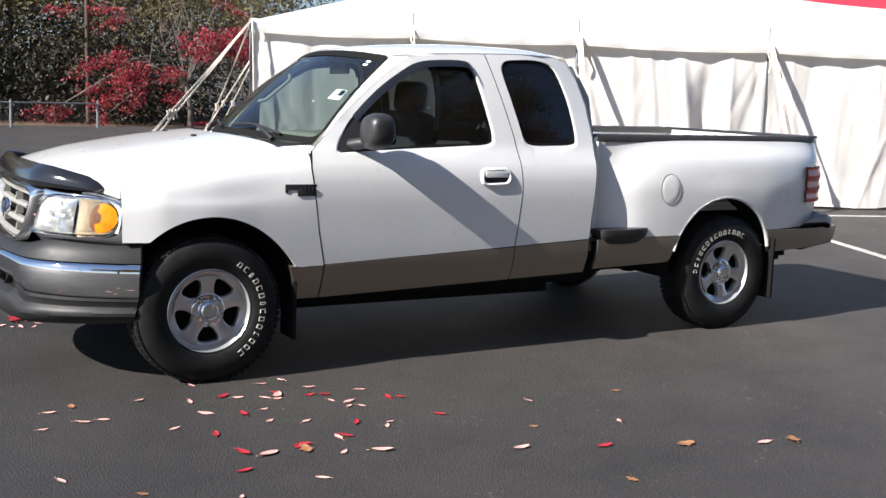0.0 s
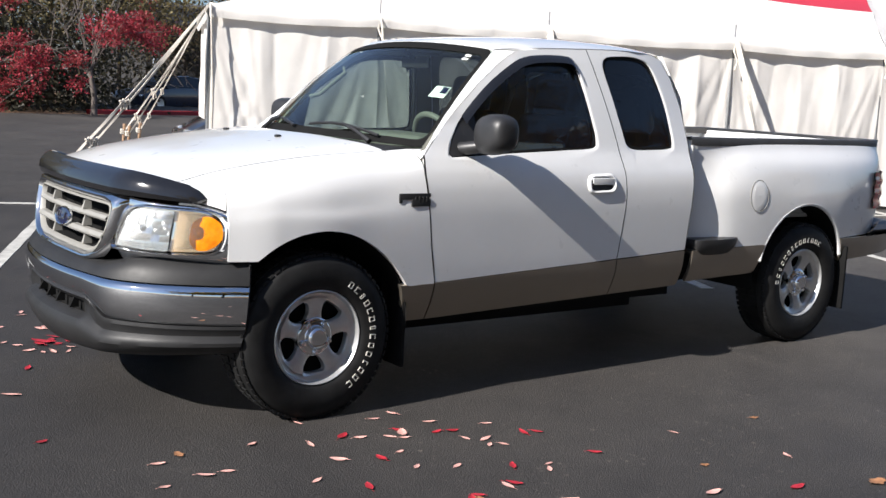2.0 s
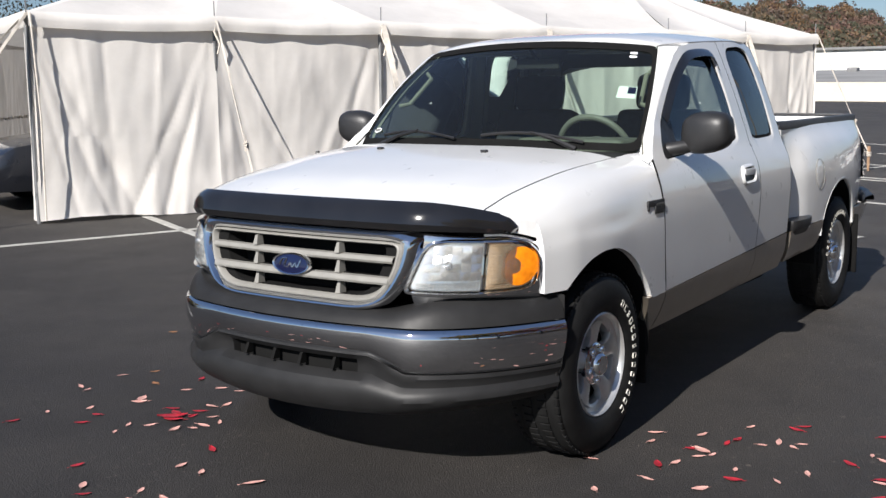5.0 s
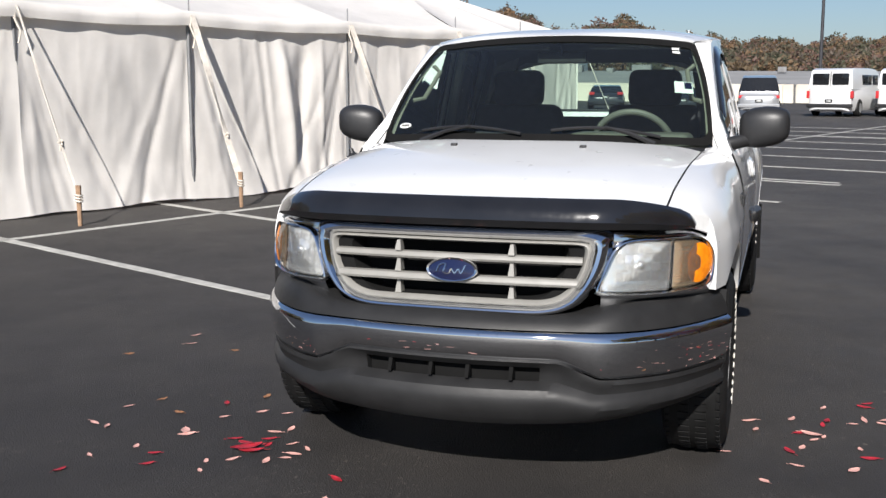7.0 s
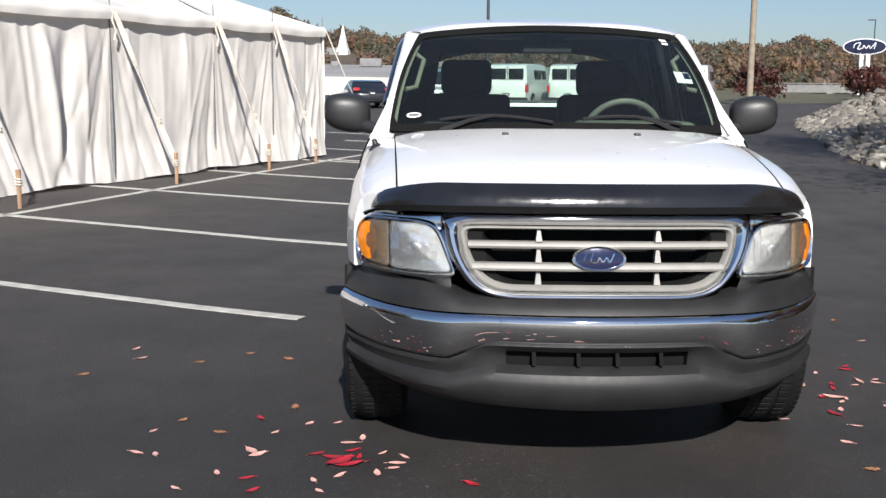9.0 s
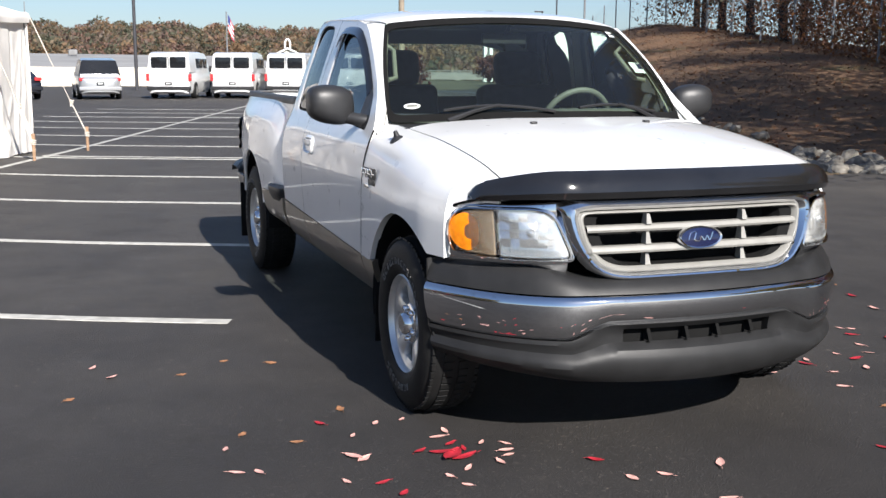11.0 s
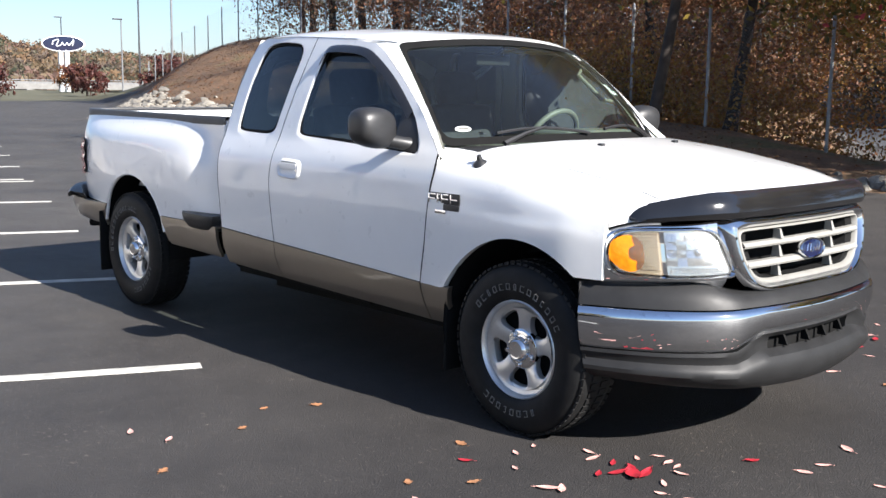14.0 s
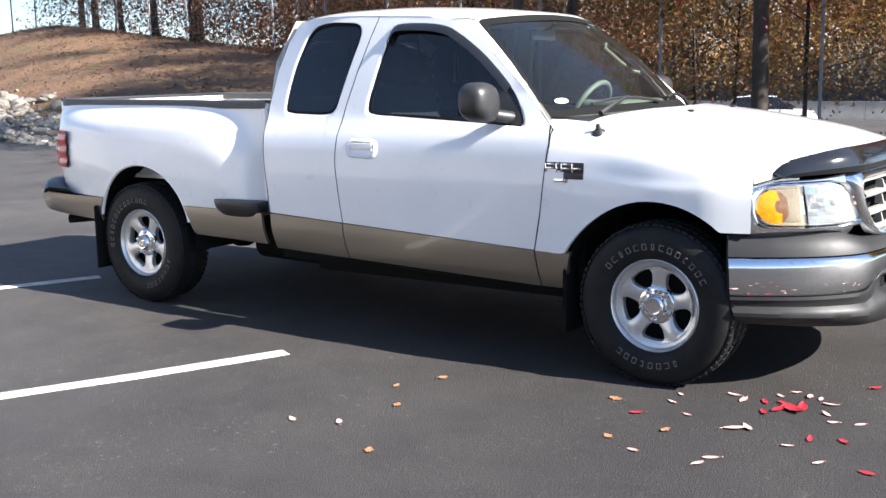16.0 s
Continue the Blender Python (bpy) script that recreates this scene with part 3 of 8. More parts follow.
for side in (-1, 1):
    # front wing
    bm = bmesh.new()
    grid(bm, mirrored(nose_panel(steps(-0.425, 0.545, 64), lambda x: arch_z(ARCH_F, x, clad_top(x) if x > 0.2 else 0.712)), side))
    outward(bm)
    rim(bm, 0.03)
    wing = part("front_wing", bm, WHITE, truck)
    bm = bmesh.new()
    rows = []
    for x in steps(-0.600, -0.4255, 48):
        line, seam = nose_section(x)
        far = next(y / 1000 for y in range(600, 960) if -0.765 + nose_plan(y / 1000) > x - 0.004)
        full = cut_low(line[seam:], 0.89)
        if far < full[0].y + 0.012:
            continue
        line = [full[0]]
        for a, b in zip(full, full[1:]):
            if b.y > far:
                line.append(a.lerp(b, (far - a.y) / (b.y - a.y)))
                break
            line.append(b)
        if len(line) > 1:
            if line[-1].z > nose_edge(far) + 0.006:
                line.append(Vector((x, line[-1].y + 0.002, nose_edge(far) + 0.002)))
            rows.append([p + Vector((0, 0.003, 0)) for p in resample(line, 22)])
    grid(bm, mirrored(rows, side))
    outward(bm)
    rim(bm, 0.02)
    part("headlamp_shoulder", bm, WHITE, wing)
    # lower body behind the front wheel
    cx, cz, r = ARCH_F
    bm = bmesh.new()
    rows = []
    for k in range(9):
        z = clad_top(0.6) - 0.002 - (clad_top(0.6) - clad_low(0.6)) * k / 8
        x0 = cx + math.sqrt(max(0.0, r * r - (z - cz)**2)) if z > cz else cx + r
        rows.append([Vector((x, side * (cab_y(max(x, 0.5), z) + 0.002), z)) for x in steps(x0, 0.612, 8)])
    grid(bm, rows)
    outward(bm)
    rim(bm, 0.03)
    part("lower_wing_panel", bm, TAUPE, truck)

for side in (-1, 1):
    # dark gap between bonnet and wing
    bm = bmesh.new()
    line = []
    for x in steps(-0.56, 0.36, 40):
        sec, seam = nose_section(x)
        line.append((x, side * (sec[seam].y + 0.001), sec[seam].z - 0.0035))
    tube(bm, line, 0.0042, 6)
    part("bonnet_gap", bm, MATT, truck)

# doors
FRONT_WIN = spline([(0.705, 1.165), (0.80, 1.315), (0.985, 1.488), (1.17, 1.612), (1.265, 1.652), (1.38, 1.668), (1.53, 1.672), (1.592, 1.650),
                    (1.632, 1.53), (1.672, 1.36), (1.688, 1.255), (1.655, 1.210), (1.45, 1.196), (1.10, 1.178), (0.74, 1.158)], 6, True)
REAR_WIN = spline([(2.285, 1.245), (2.24, 1.212), (2.10, 1.205), (1.975, 1.205), (1.915, 1.232), (1.885, 1.33), (1.845, 1.48), (1.808, 1.62), (1.83, 1.684),
                   (1.93, 1.700), (2.06, 1.702), (2.165, 1.672), (2.225, 1.57), (2.268, 1.42)], 6, True)
FRONT_DOOR = [(0.620, 0.567), (0.585, 0.75), (0.560, 0.95), (0.548, 1.08), (0.560, 1.165), (0.635, 1.235), (0.785, 1.37), (0.960, 1.52), (1.122, 1.640), (1.205, 1.684),
              (1.35, 1.704), (1.55, 1.716), (1.694, 1.722), (1.735, 1.60), (1.79, 1.42), (1.835, 1.25), (1.856, 1.10), (1.858, 0.95), (1.840, 0.78), (1.820, 0.622)]
REAR_DOOR = [(1.826, 0.622), (1.846, 0.78), (1.864, 0.95), (1.862, 1.10), (1.841, 1.25), (1.796, 1.42), (1.741, 1.60), (1.700, 1.724), (1.90, 1.731), (2.05, 1.733),
             (2.20, 1.728), (2.29, 1.700), (2.352, 1.60), (2.395, 1.45), (2.415, 1.25), (2.405, 1.10), (2.388, 0.95), (2.370, 0.78), (2.362, 0.648)]


def side_ring(inner, outer, side, off, steps_n, rounding=0.0):
    rows2 = ring_rows(inner, outer, steps_n)
    rows3 = []
    for k, r in enumerate(rows2):
        dip = rounding * max(0.0, 1 - k / 2)
        rows3.append([Vector((p.x, side * (cab_y(p.x, p.y) + off - dip), p.y)) for p in r])
    return rows3


def pane_rows(outline, side, off, n=10):
    c = sum(outline, Vector((0, 0))) / len(outline)
    edge = resample(outline, 90, True)
    bow = lambda z: 0.008 * math.sin(math.pi * min(1.0, max(0.0, (z - 1.16) / 0.52)))
    return [[Vector((q.x, side * (cab_y(q.x, q.y) + off + bow(q.y)), q.y)) for q in [c.lerp(p, 0.02 + 0.98 * k / n) for p in edge]] for k in range(n + 1)]


def grow(outline, d):
    c = sum(outline, Vector((0, 0))) / len(outline)
    return [p + (p - c).normalized() * d for p in outline]


for side in (-1, 1):
    for name, win, out, glassy in (("front_door", FRONT_WIN, FRONT_DOOR, TINT), ("rear_door", REAR_WIN, REAR_DOOR, PRIVACY)):
        bm = bmesh.new()
        grid(bm, side_ring(win, out, side, 0.0, 22, 0.006), True)
        outward(bm)
        rim(bm, 0.022)
        door = part(name, bm, WHITE, truck)
        bm = bmesh.new()
        grid(bm, pane_rows(win, side, -0.014), True)
        outward(bm)
        pane = part("window_pane", bm, glassy, door)
        bm = bmesh.new()
        grid(bm, side_ring(grow(win, -0.016), grow(win, 0.004), side, -0.008, 2), True)
        outward(bm)
        rim(bm, 0.008)
        part("window_seal", bm, MATT, door)
        # inner lining
        bm = bmesh.new()
        low = [Vector(p) for p in out]
        grid(bm, side_ring(grow(win, 0.01), [Vector((p.x, max(0.66, p.y))) for p in low], side, -0.055, 10), True)
        outward(bm)
        bmesh.ops.reverse_faces(bm, faces=bm.faces[:])
        part("door_lining", bm, TRIM, door)
        # taupe lower part
        x0, x1 = out[0][0], out[-1][0]
        bm = bmesh.new()
        rows = []
        for k in range(10):
            rows.append([Vector((x, side * (cab_y(x, z) + 0.002), z)) for x in steps(x0, x1, 30) for z in [clad_top(x) - 0.003 + (clad_low(x) - clad_top(x)) * k / 9]])
        grid(bm, rows)
        outward(bm)
        rim(bm, 0.025)
        part("lower_door_panel", bm, TAUPE, door)
        if name == "front_door":
            # handle in a rounded bezel
            hx, hz = 1.672, 1.028
            hy = cab_y(hx, hz)
            bez = rounded([(hx - 0.104, hz - 0.054), (hx + 0.110, hz - 0.048), (hx + 0.110, hz + 0.056), (hx - 0.104, hz + 0.050)], 0.050, 6)
            hole = rounded([(hx - 0.076, hz - 0.036), (hx + 0.084, hz - 0.032), (hx + 0.084, hz + 0.034), (hx - 0.076, hz + 0.030)], 0.032, 6)
            bm = bmesh.new()
            rr = ring_rows(hole, bez, 4, 0.012)
            lift = (0.004, 0.012, 0.014, 0.010, 0.001)
            grid(bm, [[Vector((p.x, side * (cab_y(p.x, p.y) + h), p.y)) for p in r] for r, h in zip(rr, lift)], True)
            outward(bm)
            handle = part("door_handle", bm, WHITE, door)
            bm = bmesh.new()
            cc = sum(hole, Vector((0, 0))) / len(hole)
            grid(bm, [[Vector((q.x, side * (cab_y(q.x, q.y) + d), q.y)) for q in [cc.lerp(p, f) for p in hole]] for f, d in ((0.02, 0.0015), (0.8, 0.0015), (1.0, 0.004))], True)
            outward(bm)
            # the driver-side recess is coloured dark for the shadow inside it
            part("handle_recess", bm, WHITE if side > 0 else PAD, handle)
            bm = bmesh.new()
            box(bm, (hx - 0.072, side * (hy + 0.004), hz - 0.004), (hx + 0.080, side * (hy + 0.012), hz + 0.032), 0.006, 3)
            part("handle_flap", bm, WHITE, handle)
            bm = bmesh.new()
            lathe(bm, [(0.001, 0.014), (0.008, 0.014), (0.009, 0.010)], Matrix.Translation((hx - 0.076, side * hy, hz - 0.002)) @ Matrix.Diagonal((1, side, 1, 1)), 12)
            part("key_lock", bm, CHROME, handle)
            # rain visor over the window
            top = [p for p in FRONT_WIN if p.y > 1.33 and p.x < 1.615]
            top = sorted(top, key=lambda p: p.x)
            bm = bmesh.new()
            rows = []
            for p in resample(top, 40):
                nrm = Vector((-(1.72 - p.x) * 0.35, 1.0)).normalized() if p.x < 1.3 else Vector(((p.x - 1.45) * 2.0, 1)).normalized()
                rows.append([Vector((q.x, side * (cab_y(q.x, q.y) + o), q.y)) for q, o in
                             ((p + nrm * 0.009, 0.001), (p + nrm * 0.006, 0.007), (p - nrm * 0.012, 0.016), (p - nrm * 0.029, 0.021), (p - nrm * 0.030, 0.018), (p - nrm * 0.01, 0.010))])
            grid(bm, rows)
            outward(bm)
            part("rain_visor", bm, SMOKED, door, "dark smoked plastic rain visor")
            # black corner piece that carries the mirror
            bm = bmesh.new()
            tri = rounded([(0.705, 1.162), (0.895, 1.172), (0.90, 1.415), (0.80, 1.325)], 0.012, 3)
            c = sum(tri, Vector((0, 0))) / len(tri)
            grid(bm, [[Vector((q.x, side * (cab_y(q.x, q.y) - 0.006), q.y)) for q in [c.lerp(p, f) for p in tri]] for f in (0.02, 0.5, 1.0)], True)
            outward(bm)
            rim(bm, 0.012)
            part("mirror_sail", bm, BLACK, door)
            # outside mirror
            bm = bmesh.new()
            rows = []
            cx_, cy_, cz_ = 0.880, 1.030, 1.276
            for k in range(17):
                a = math.pi * k / 16
                y = cy_ - 0.116 * math.cos(a)
                s = max(0.02, math.sin(a))**0.45
                sx = 0.088 * s * (1.0 - 0.12 * math.cos(a))
                sz = 0.097 * s * (1.0 + 0.05 * math.cos(a))
                row = []
                for j in range(28):
                    b = 2 * math.pi * j / 28
                    ca, sa = math.cos(b), math.sin(b)
                    e = 0.72
                    px = math.copysign(abs(ca)**e, ca) * sx
                    pz = math.copysign(abs(sa)**e, sa) * sz
                    px = px * (1.0 if px < 0 else 0.72)
                    row.append(Vector((cx_ + px, side * y, cz_ + pz - 0.012 * math.cos(a))))
                rows.append(row)
            grid(bm, rows, True)
            bmesh.ops.holes_fill(bm, edges=[e for e in bm.edges if e.is_boundary])
            outward(bm, (cx_, side * cy_, cz_))
            mir = part("side_mirror", bm, BLACK, door, "black plastic side mirror", 60)
            bm = bmesh.new()
            face = rounded([(side * (cy_ - 0.080), cz_ - 0.068), (side * (cy_ + 0.078), cz_ - 0.065), (side * (cy_ + 0.078), cz_ + 0.068), (side * (cy_ - 0.080), cz_ + 0.072)], 0.035, 5)
            bm.faces.new([bm.verts.new((cx_ + 0.066, p.x, p.y)) for p in face])
            bmesh.ops.solidify(bm, geom=bm.faces[:], thickness=0.004)
            part("mirror_glass", bm, MIRROR, mir)
            bm = bmesh.new()
            tube(bm, [(0.80, side * 0.865, 1.195), (0.805, side * 0.890, 1.200), (0.83, side * 0.925, 1.208), (0.862, side * 0.985, 1.220)], [0.036, 0.033, 0.032, 0.03], 12)
            part("mirror_arm", bm, BLACK, mir)

for side in (-1, 1):
    # dark gaps along the doors' edges
    for edge, dx in ((FRONT_DOOR[:5], -0.0035), (FRONT_DOOR[12:], 0.003), (REAR_DOOR[12:], 0.003)):
        bm = bmesh.new()
        line = resample([Vector(p) for p in edge], 30)
        tube(bm, [(p.x + dx, side * (cab_y(p.x, p.y) - 0.0035), p.y) for p in line], 0.0042, 6)
        part("door_gap", bm, MATT, truck)

# screen pillars, roof, rear wall of the cab
def screen_low(s):
    return Vector((0.37 + 0.25 * s * s, 0.812 * s, 1.212 - 0.022 * s * s))


def screen_top(s):
    return Vector((1.035 + 0.085 * s * s, 0.672 * s, 1.722 - 0.040 * s * s))


def screen_point(s, f):
    return screen_low(s).lerp(screen_top(s), f) + Vector((-0.02, 0.022 * s, 0.02)) * math.sin(math.pi * f)


for side in (-1, 1):
    rows = []
    for k in range(25):
        f = k / 24
        a = screen_point(1, f)
        q = resample([Vector(p) for p in FRONT_DOOR[4:10]], 25)[k]
        b = Vector((q.x - 0.004, cab_y(q.x, q.y), q.y))
        mid = (a + b) / 2 + Vector((-0.25, 0.5, 0.25)) * 0.012
        rows.append([Vector((p.x, p.y * side, p.z)) for p in spline([a, mid, b], 5)])
    foot = [(0.535, 0.782, 1.186), (0.542, 0.845, 1.170), (0.552, 0.884, 1.146)]
    rows.insert(0, [Vector((p.x, p.y * side, p.z)) for p in spline([Vector(p) for p in foot], 5)])
    bm = bmesh.new()
    grid(bm, rows)
    outward(bm)
    rim(bm, 0.004)
    part("screen_pillar", bm, WHITE, truck)
    bm = bmesh.new()
    grid(bm, [[p - Vector((-0.02, 0.03 * side, 0.015)) for p in r] for r in rows[3:]])
    part("pillar_lining", bm, TRIM, truck)

rows = []
for k in range(40):
    f = k / 39
    row = []
    for j in range(-14, 15):
        s = j / 14
        t = screen_top(s) + Vector((0.005, 0, 0.006))
        x = t.x + (2.40 - t.x) * f
        ys = (0.664 + 0.078 * min(1.0, f * 6)) * (1 - 0.05 * max(0, f - 0.75) * 4)
        zc = curve((1.03, 1.15, 1.4, 1.8, 2.1, 2.25, 2.34, 2.40), (1.728, 1.750, 1.776, 1.794, 1.792, 1.778, 1.735, 1.64), x)
        zs = min(roof_edge(x) + 0.004, zc)
        e = abs(s)**3.2
        row.append(Vector((x, ys * s, zc + (zs - zc) * e if f > 0 else t.z)))
    rows.append(row)
bm = bmesh.new()
grid(bm, rows)
for f in bm.faces:
    f.normal_update()
    if f.normal.z < 0:
        f.normal_flip()
rim(bm, 0.02)
part("cab_roof", bm, WHITE, truck)
bm = bmesh.new()
grid(bm, [[Vector((p.x, p.y * 0.95, p.z - 0.045)) for p in r] for r in rows[:-2]])
part("roof_lining", bm, TRIM, truck)

# rear corner strips and back wall with its window
for side in (-1, 1):
    rows = []
    rear_edge = resample([Vector(p) for p in REAR_DOOR[10:]], 26)
    for q in rear_edge:
        y = cab_y(q.x, q.y)
        zf = min(q.y, 1.70)
        rows.append([Vector((q.x + 0.005, side * y, q.y)), Vector((q.x + 0.013, side * (y - 0.006), q.y)), Vector((q.x + 0.017, side * (y - 0.030), q.y)), Vector((q.x + 0.020, side * (y - 0.07), q.y)), Vector((2.475 if q.y < 1.5 else q.x + 0.085, side * (y - 0.13), q.y))])
    bm = bmesh.new()
    grid(bm, rows)
    outward(bm)
    part("cab_corner", bm, WHITE, truck)
    # black filler added for the shadow in the gap before the bed
    bm = boxes(((2.39, side * 0.79, 0.58), (2.48, side * 0.828, 1.25)))
    part("gap_seal", bm, MATT, truck)
back_win = rounded([(-0.60, 1.28), (0.60, 1.28), (0.55, 1.62), (-0.55, 1.62)], 0.06)
back_out = [(-0.84, 0.55), (0.84, 0.55), (0.84, 1.0), (0.82, 1.2), (0.74, 1.5), (0.66, 1.73), (-0.66, 1.73), (-0.74, 1.5), (-0.82, 1.2), (-0.84, 1.0)]
rr = ring_rows(back_win, back_out, 6, 0.06)
for name, x, mat in (("cab_back", 2.472, WHITE), ("cab_back_lining", 2.43, TRIM)):
    bm = bmesh.new()
    grid(bm, [[Vector((x - 0.42 * max(0, p.y - 1.5), p.x, p.y)) for p in r] for r in rr], True)
    part(name, bm, mat, truck)
bm = bmesh.new()
bm.faces.new([bm.verts.new((2.455 - 0.42 * max(0, p.y - 1.5), p.x, p.y)) for p in back_win])
part("rear_window", bm, SCREEN, truck)

# windscreen with its dark edge, cowl and wipers
rows = [[screen_point(j / 16, k / 12) for j in range(-16, 17)] for k in range(13)]
bm = bmesh.new()
grid(bm, rows)
outward(bm, (2, 0, 0.5))
screen = part("windscreen", bm, SCREEN, truck)


def screen_at(s, f, off=0.004):
    return screen_point(s, f) + Vector((-0.6, 0, 0.8)) * off


outer = rounded([(-1, 0), (1, 0), (1, 1), (-1, 1)], 0.06)
inner = rounded([(-0.978, 0.060), (0.978, 0.060), (0.972, 0.925), (-0.972, 0.925)], 0.07)
bm = bmesh.new()
grid(bm, [[screen_at(p.x, p.y) for p in r] for r in ring_rows(inner, outer, 2, 0.05)], True)
outward(bm, (2, 0, 0.5))
part("screen_border", bm, MATT, screen)
bm = bmesh.new()
rows = []
for j in range(-20, 21):
    s = j / 20
    a = screen_low(s) + Vector((0.01, 0, -0.004))
    b = Vector((0.215 + 0.185 * (abs(s) * 0.80 / 0.77)**2, 0.79 * s, 1.222 - 0.045 * s * s))
    rows.append([a, a.lerp(b, 0.5) + Vector((0, 0, -0.012)), b, b + Vector((-0.01, 0, -0.04))])
grid(bm, rows)
outward(bm, (0.4, 0, 0.3))
cowl = part("cowl_panel", bm, BLACK, truck)
for s0, s1 in ((0.05, 0.70), (-0.72, -0.12)):
    pts = [screen_at(s0 + (s1 - s0) * k / 10, 0.035 + 0.055 * math.sin(math.pi * k / 12), 0.022) for k in range(11)]
    bm = bmesh.new()
    tube(bm, pts, 0.008, 6)
    wiper = part("wiper_blade", bm, BLACK, cowl)
    e = pts[0] if s0 > 0 else pts[0]
    bm = bmesh.new()
    base = screen_at(s1 * 0.98, -0.02, 0.02) if s0 > 0 else screen_at(s0 * 0.96, -0.02, 0.02)
    tube(bm, [base, base.lerp(pts[5], 0.5) + Vector((-0.006, 0, 0.012)), pts[5] + Vector((-0.004, 0, 0.006))], [0.014, 0.010, 0.007], 6)
    part("wiper_arm", bm, BLACK, wiper)
for y in (-0.30, 0.28):
    bm = bmesh.new()
    box(bm, (0.095, y - 0.014, 1.200), (0.122, y + 0.014, 1.216), 0.005)
    part("washer_jet", bm, BLACK, truck)
bm = bmesh.new()
lathe(bm, [(0.001, 0.045), (0.010, 0.043), (0.014, 0.02), (0.032, 0.008), (0.040, -0.008)], Matrix.Translation((0.325, 0.855, 1.130)) @ Matrix.Rotation(radians(90 - 18), 4, 'X'), 16)
part("aerial_base", bm, BLACK, truck)

# stickers on the windscreen
def screen_patch(s0, s1, f0, f1, off):
    bm = bmesh.new()
    grid(bm, [[screen_at(s0 + (s1 - s0) * a / 3, f0 + (f1 - f0) * b / 3, off) for a in range(4)] for b in range(4)])
    outward(bm, (2, 0, 0.5))
    return bm


part("price_tag", screen_patch(-0.91, -0.80, 0.45, 0.56, -0.006), STICKER, screen, "small white paper tag")
part("tag_print", screen_patch(-0.905, -0.86, 0.49, 0.55, -0.003), BLUE, screen)
for f in (0.84, 0.88):
    part("permit_sticker", screen_patch(-0.87, -0.82, f, f + 0.025, 0.006), STICKER, screen, "small white permit sticker")
bm = bmesh.new()
oval = [(0.86 + 0.045 * math.cos(a), 0.130 + 0.023 * math.sin(a)) for a in [2 * math.pi * k / 24 for k in range(24)]]
bm.faces.new([bm.verts.new(screen_at(p[0], p[1], 0.006)) for p in oval])
part("oval_sticker", bm, STICKER, screen, "oval white dealer sticker")
part("sticker_bar", screen_patch(0.83, 0.89, 0.122, 0.138, 0.008), DASH, screen)


# ---- nose: chrome front, grille, lamps, bumper ----
def front_x(y, z=0.8):
    a = abs(y)
    return -0.785 + nose_plan(a) + 0.16 * (z - 0.80)


def on_front(p, off):
    """The point (y, z) of the nose, off metres in front of it."""
    y, z = p
    a = 0.2 * abs(y) + 2.0 * max(0.0, abs(y) - 0.5)
    n = Vector((-1.0, math.copysign(a, y), 0)).normalized()
    return Vector((front_x(y, z), y, z)) + n * off


bm = bmesh.new()


def lower(y, z):
    k = min(1.0, max(0.0, (abs(y) - 0.42) / 0.34))
    drop = 0.034 * k * k * (3 - 2 * k) + 0.953 - nose_edge(y)
    return z - drop * min(1.0, max(0.0, (z - 0.86) / 0.10))


grid(bm, [[on_front((y, lower(y, z)), o) for y in steps(-0.895, 0.895, 80)] for z, o in
          ((0.985, -0.03), (0.978, -0.008), (0.968, 0.0), (0.95, 0.002), (0.92, 0.0), (0.89, -0.004), (0.86, -0.004), (0.80, -0.004), (0.735, -0.004), (0.715, -0.014), (0.690, -0.034), (0.660, -0.060), (0.630, -0.09))])
bmesh.ops.delete(bm, geom=[f for f in bm.faces if abs(f.calc_center_median().y) < 0.52 and 0.66 < f.calc_center_median().z < 0.96], context='FACES')
outward(bm, (0.6, 0, 0.8))
nose = part("chrome_nose", bm, CHROME, truck, "chrome grille and lamp surround")

outer = rounded([(-0.420, 0.648), (0.420, 0.648), (0.550, 0.800), (0.575, 0.972), (-0.575, 0.972), (-0.550, 0.800)], [0.13, 0.13, 0.2, 0.05, 0.05, 0.2], 7)
mid = rounded([(-0.392, 0.686), (0.392, 0.686), (0.473, 0.790), (0.497, 0.917), (-0.497, 0.917), (-0.473, 0.790)], [0.11, 0.11, 0.2, 0.04, 0.04, 0.2], 7)
inn = rounded([(-0.375, 0.707), (0.375, 0.707), (0.454, 0.793), (0.475, 0.904), (-0.475, 0.904), (-0.454, 0.793)], [0.09, 0.09, 0.18, 0.03, 0.03, 0.18], 7)
bm = bmesh.new()
rr = ring_rows(mid, outer, 6, 0.02)
grid(bm, [[on_front(p, o) for p in r] for r, o in zip(rr, (0.012, 0.034, 0.046, 0.048, 0.040, 0.024, 0.0))], True)
outward(bm, (0.6, 0, 0.8))
surround = part("grille_surround", bm, CHROME, nose)
bm = bmesh.new()
cc = Vector((0, 0.81))
grid(bm, [[on_front(cc.lerp(p, f), o) for p in resample(mid, 120, True)] for f, o in ((0.02, -0.07), (0.5, -0.07), (0.80, -0.07), (0.85, 0.004), (1.0, 0.014))], True)
outward(bm, (0.6, 0, 0.8))
part("grille_backing", bm, MATT, nose)
bm = bmesh.new()
rr = ring_rows(inn, grow([Vector(p) for p in mid], 0.004), 4, 0.02)
grid(bm, [[on_front(p, o) for p in r] for r, o in zip(rr, (0.010, 0.028, 0.034, 0.032, 0.020))], True)
outward(bm, (0.6, 0, 0.8))
grille = part("grille", bm, GRILLE, nose, "grey plastic bar grille")
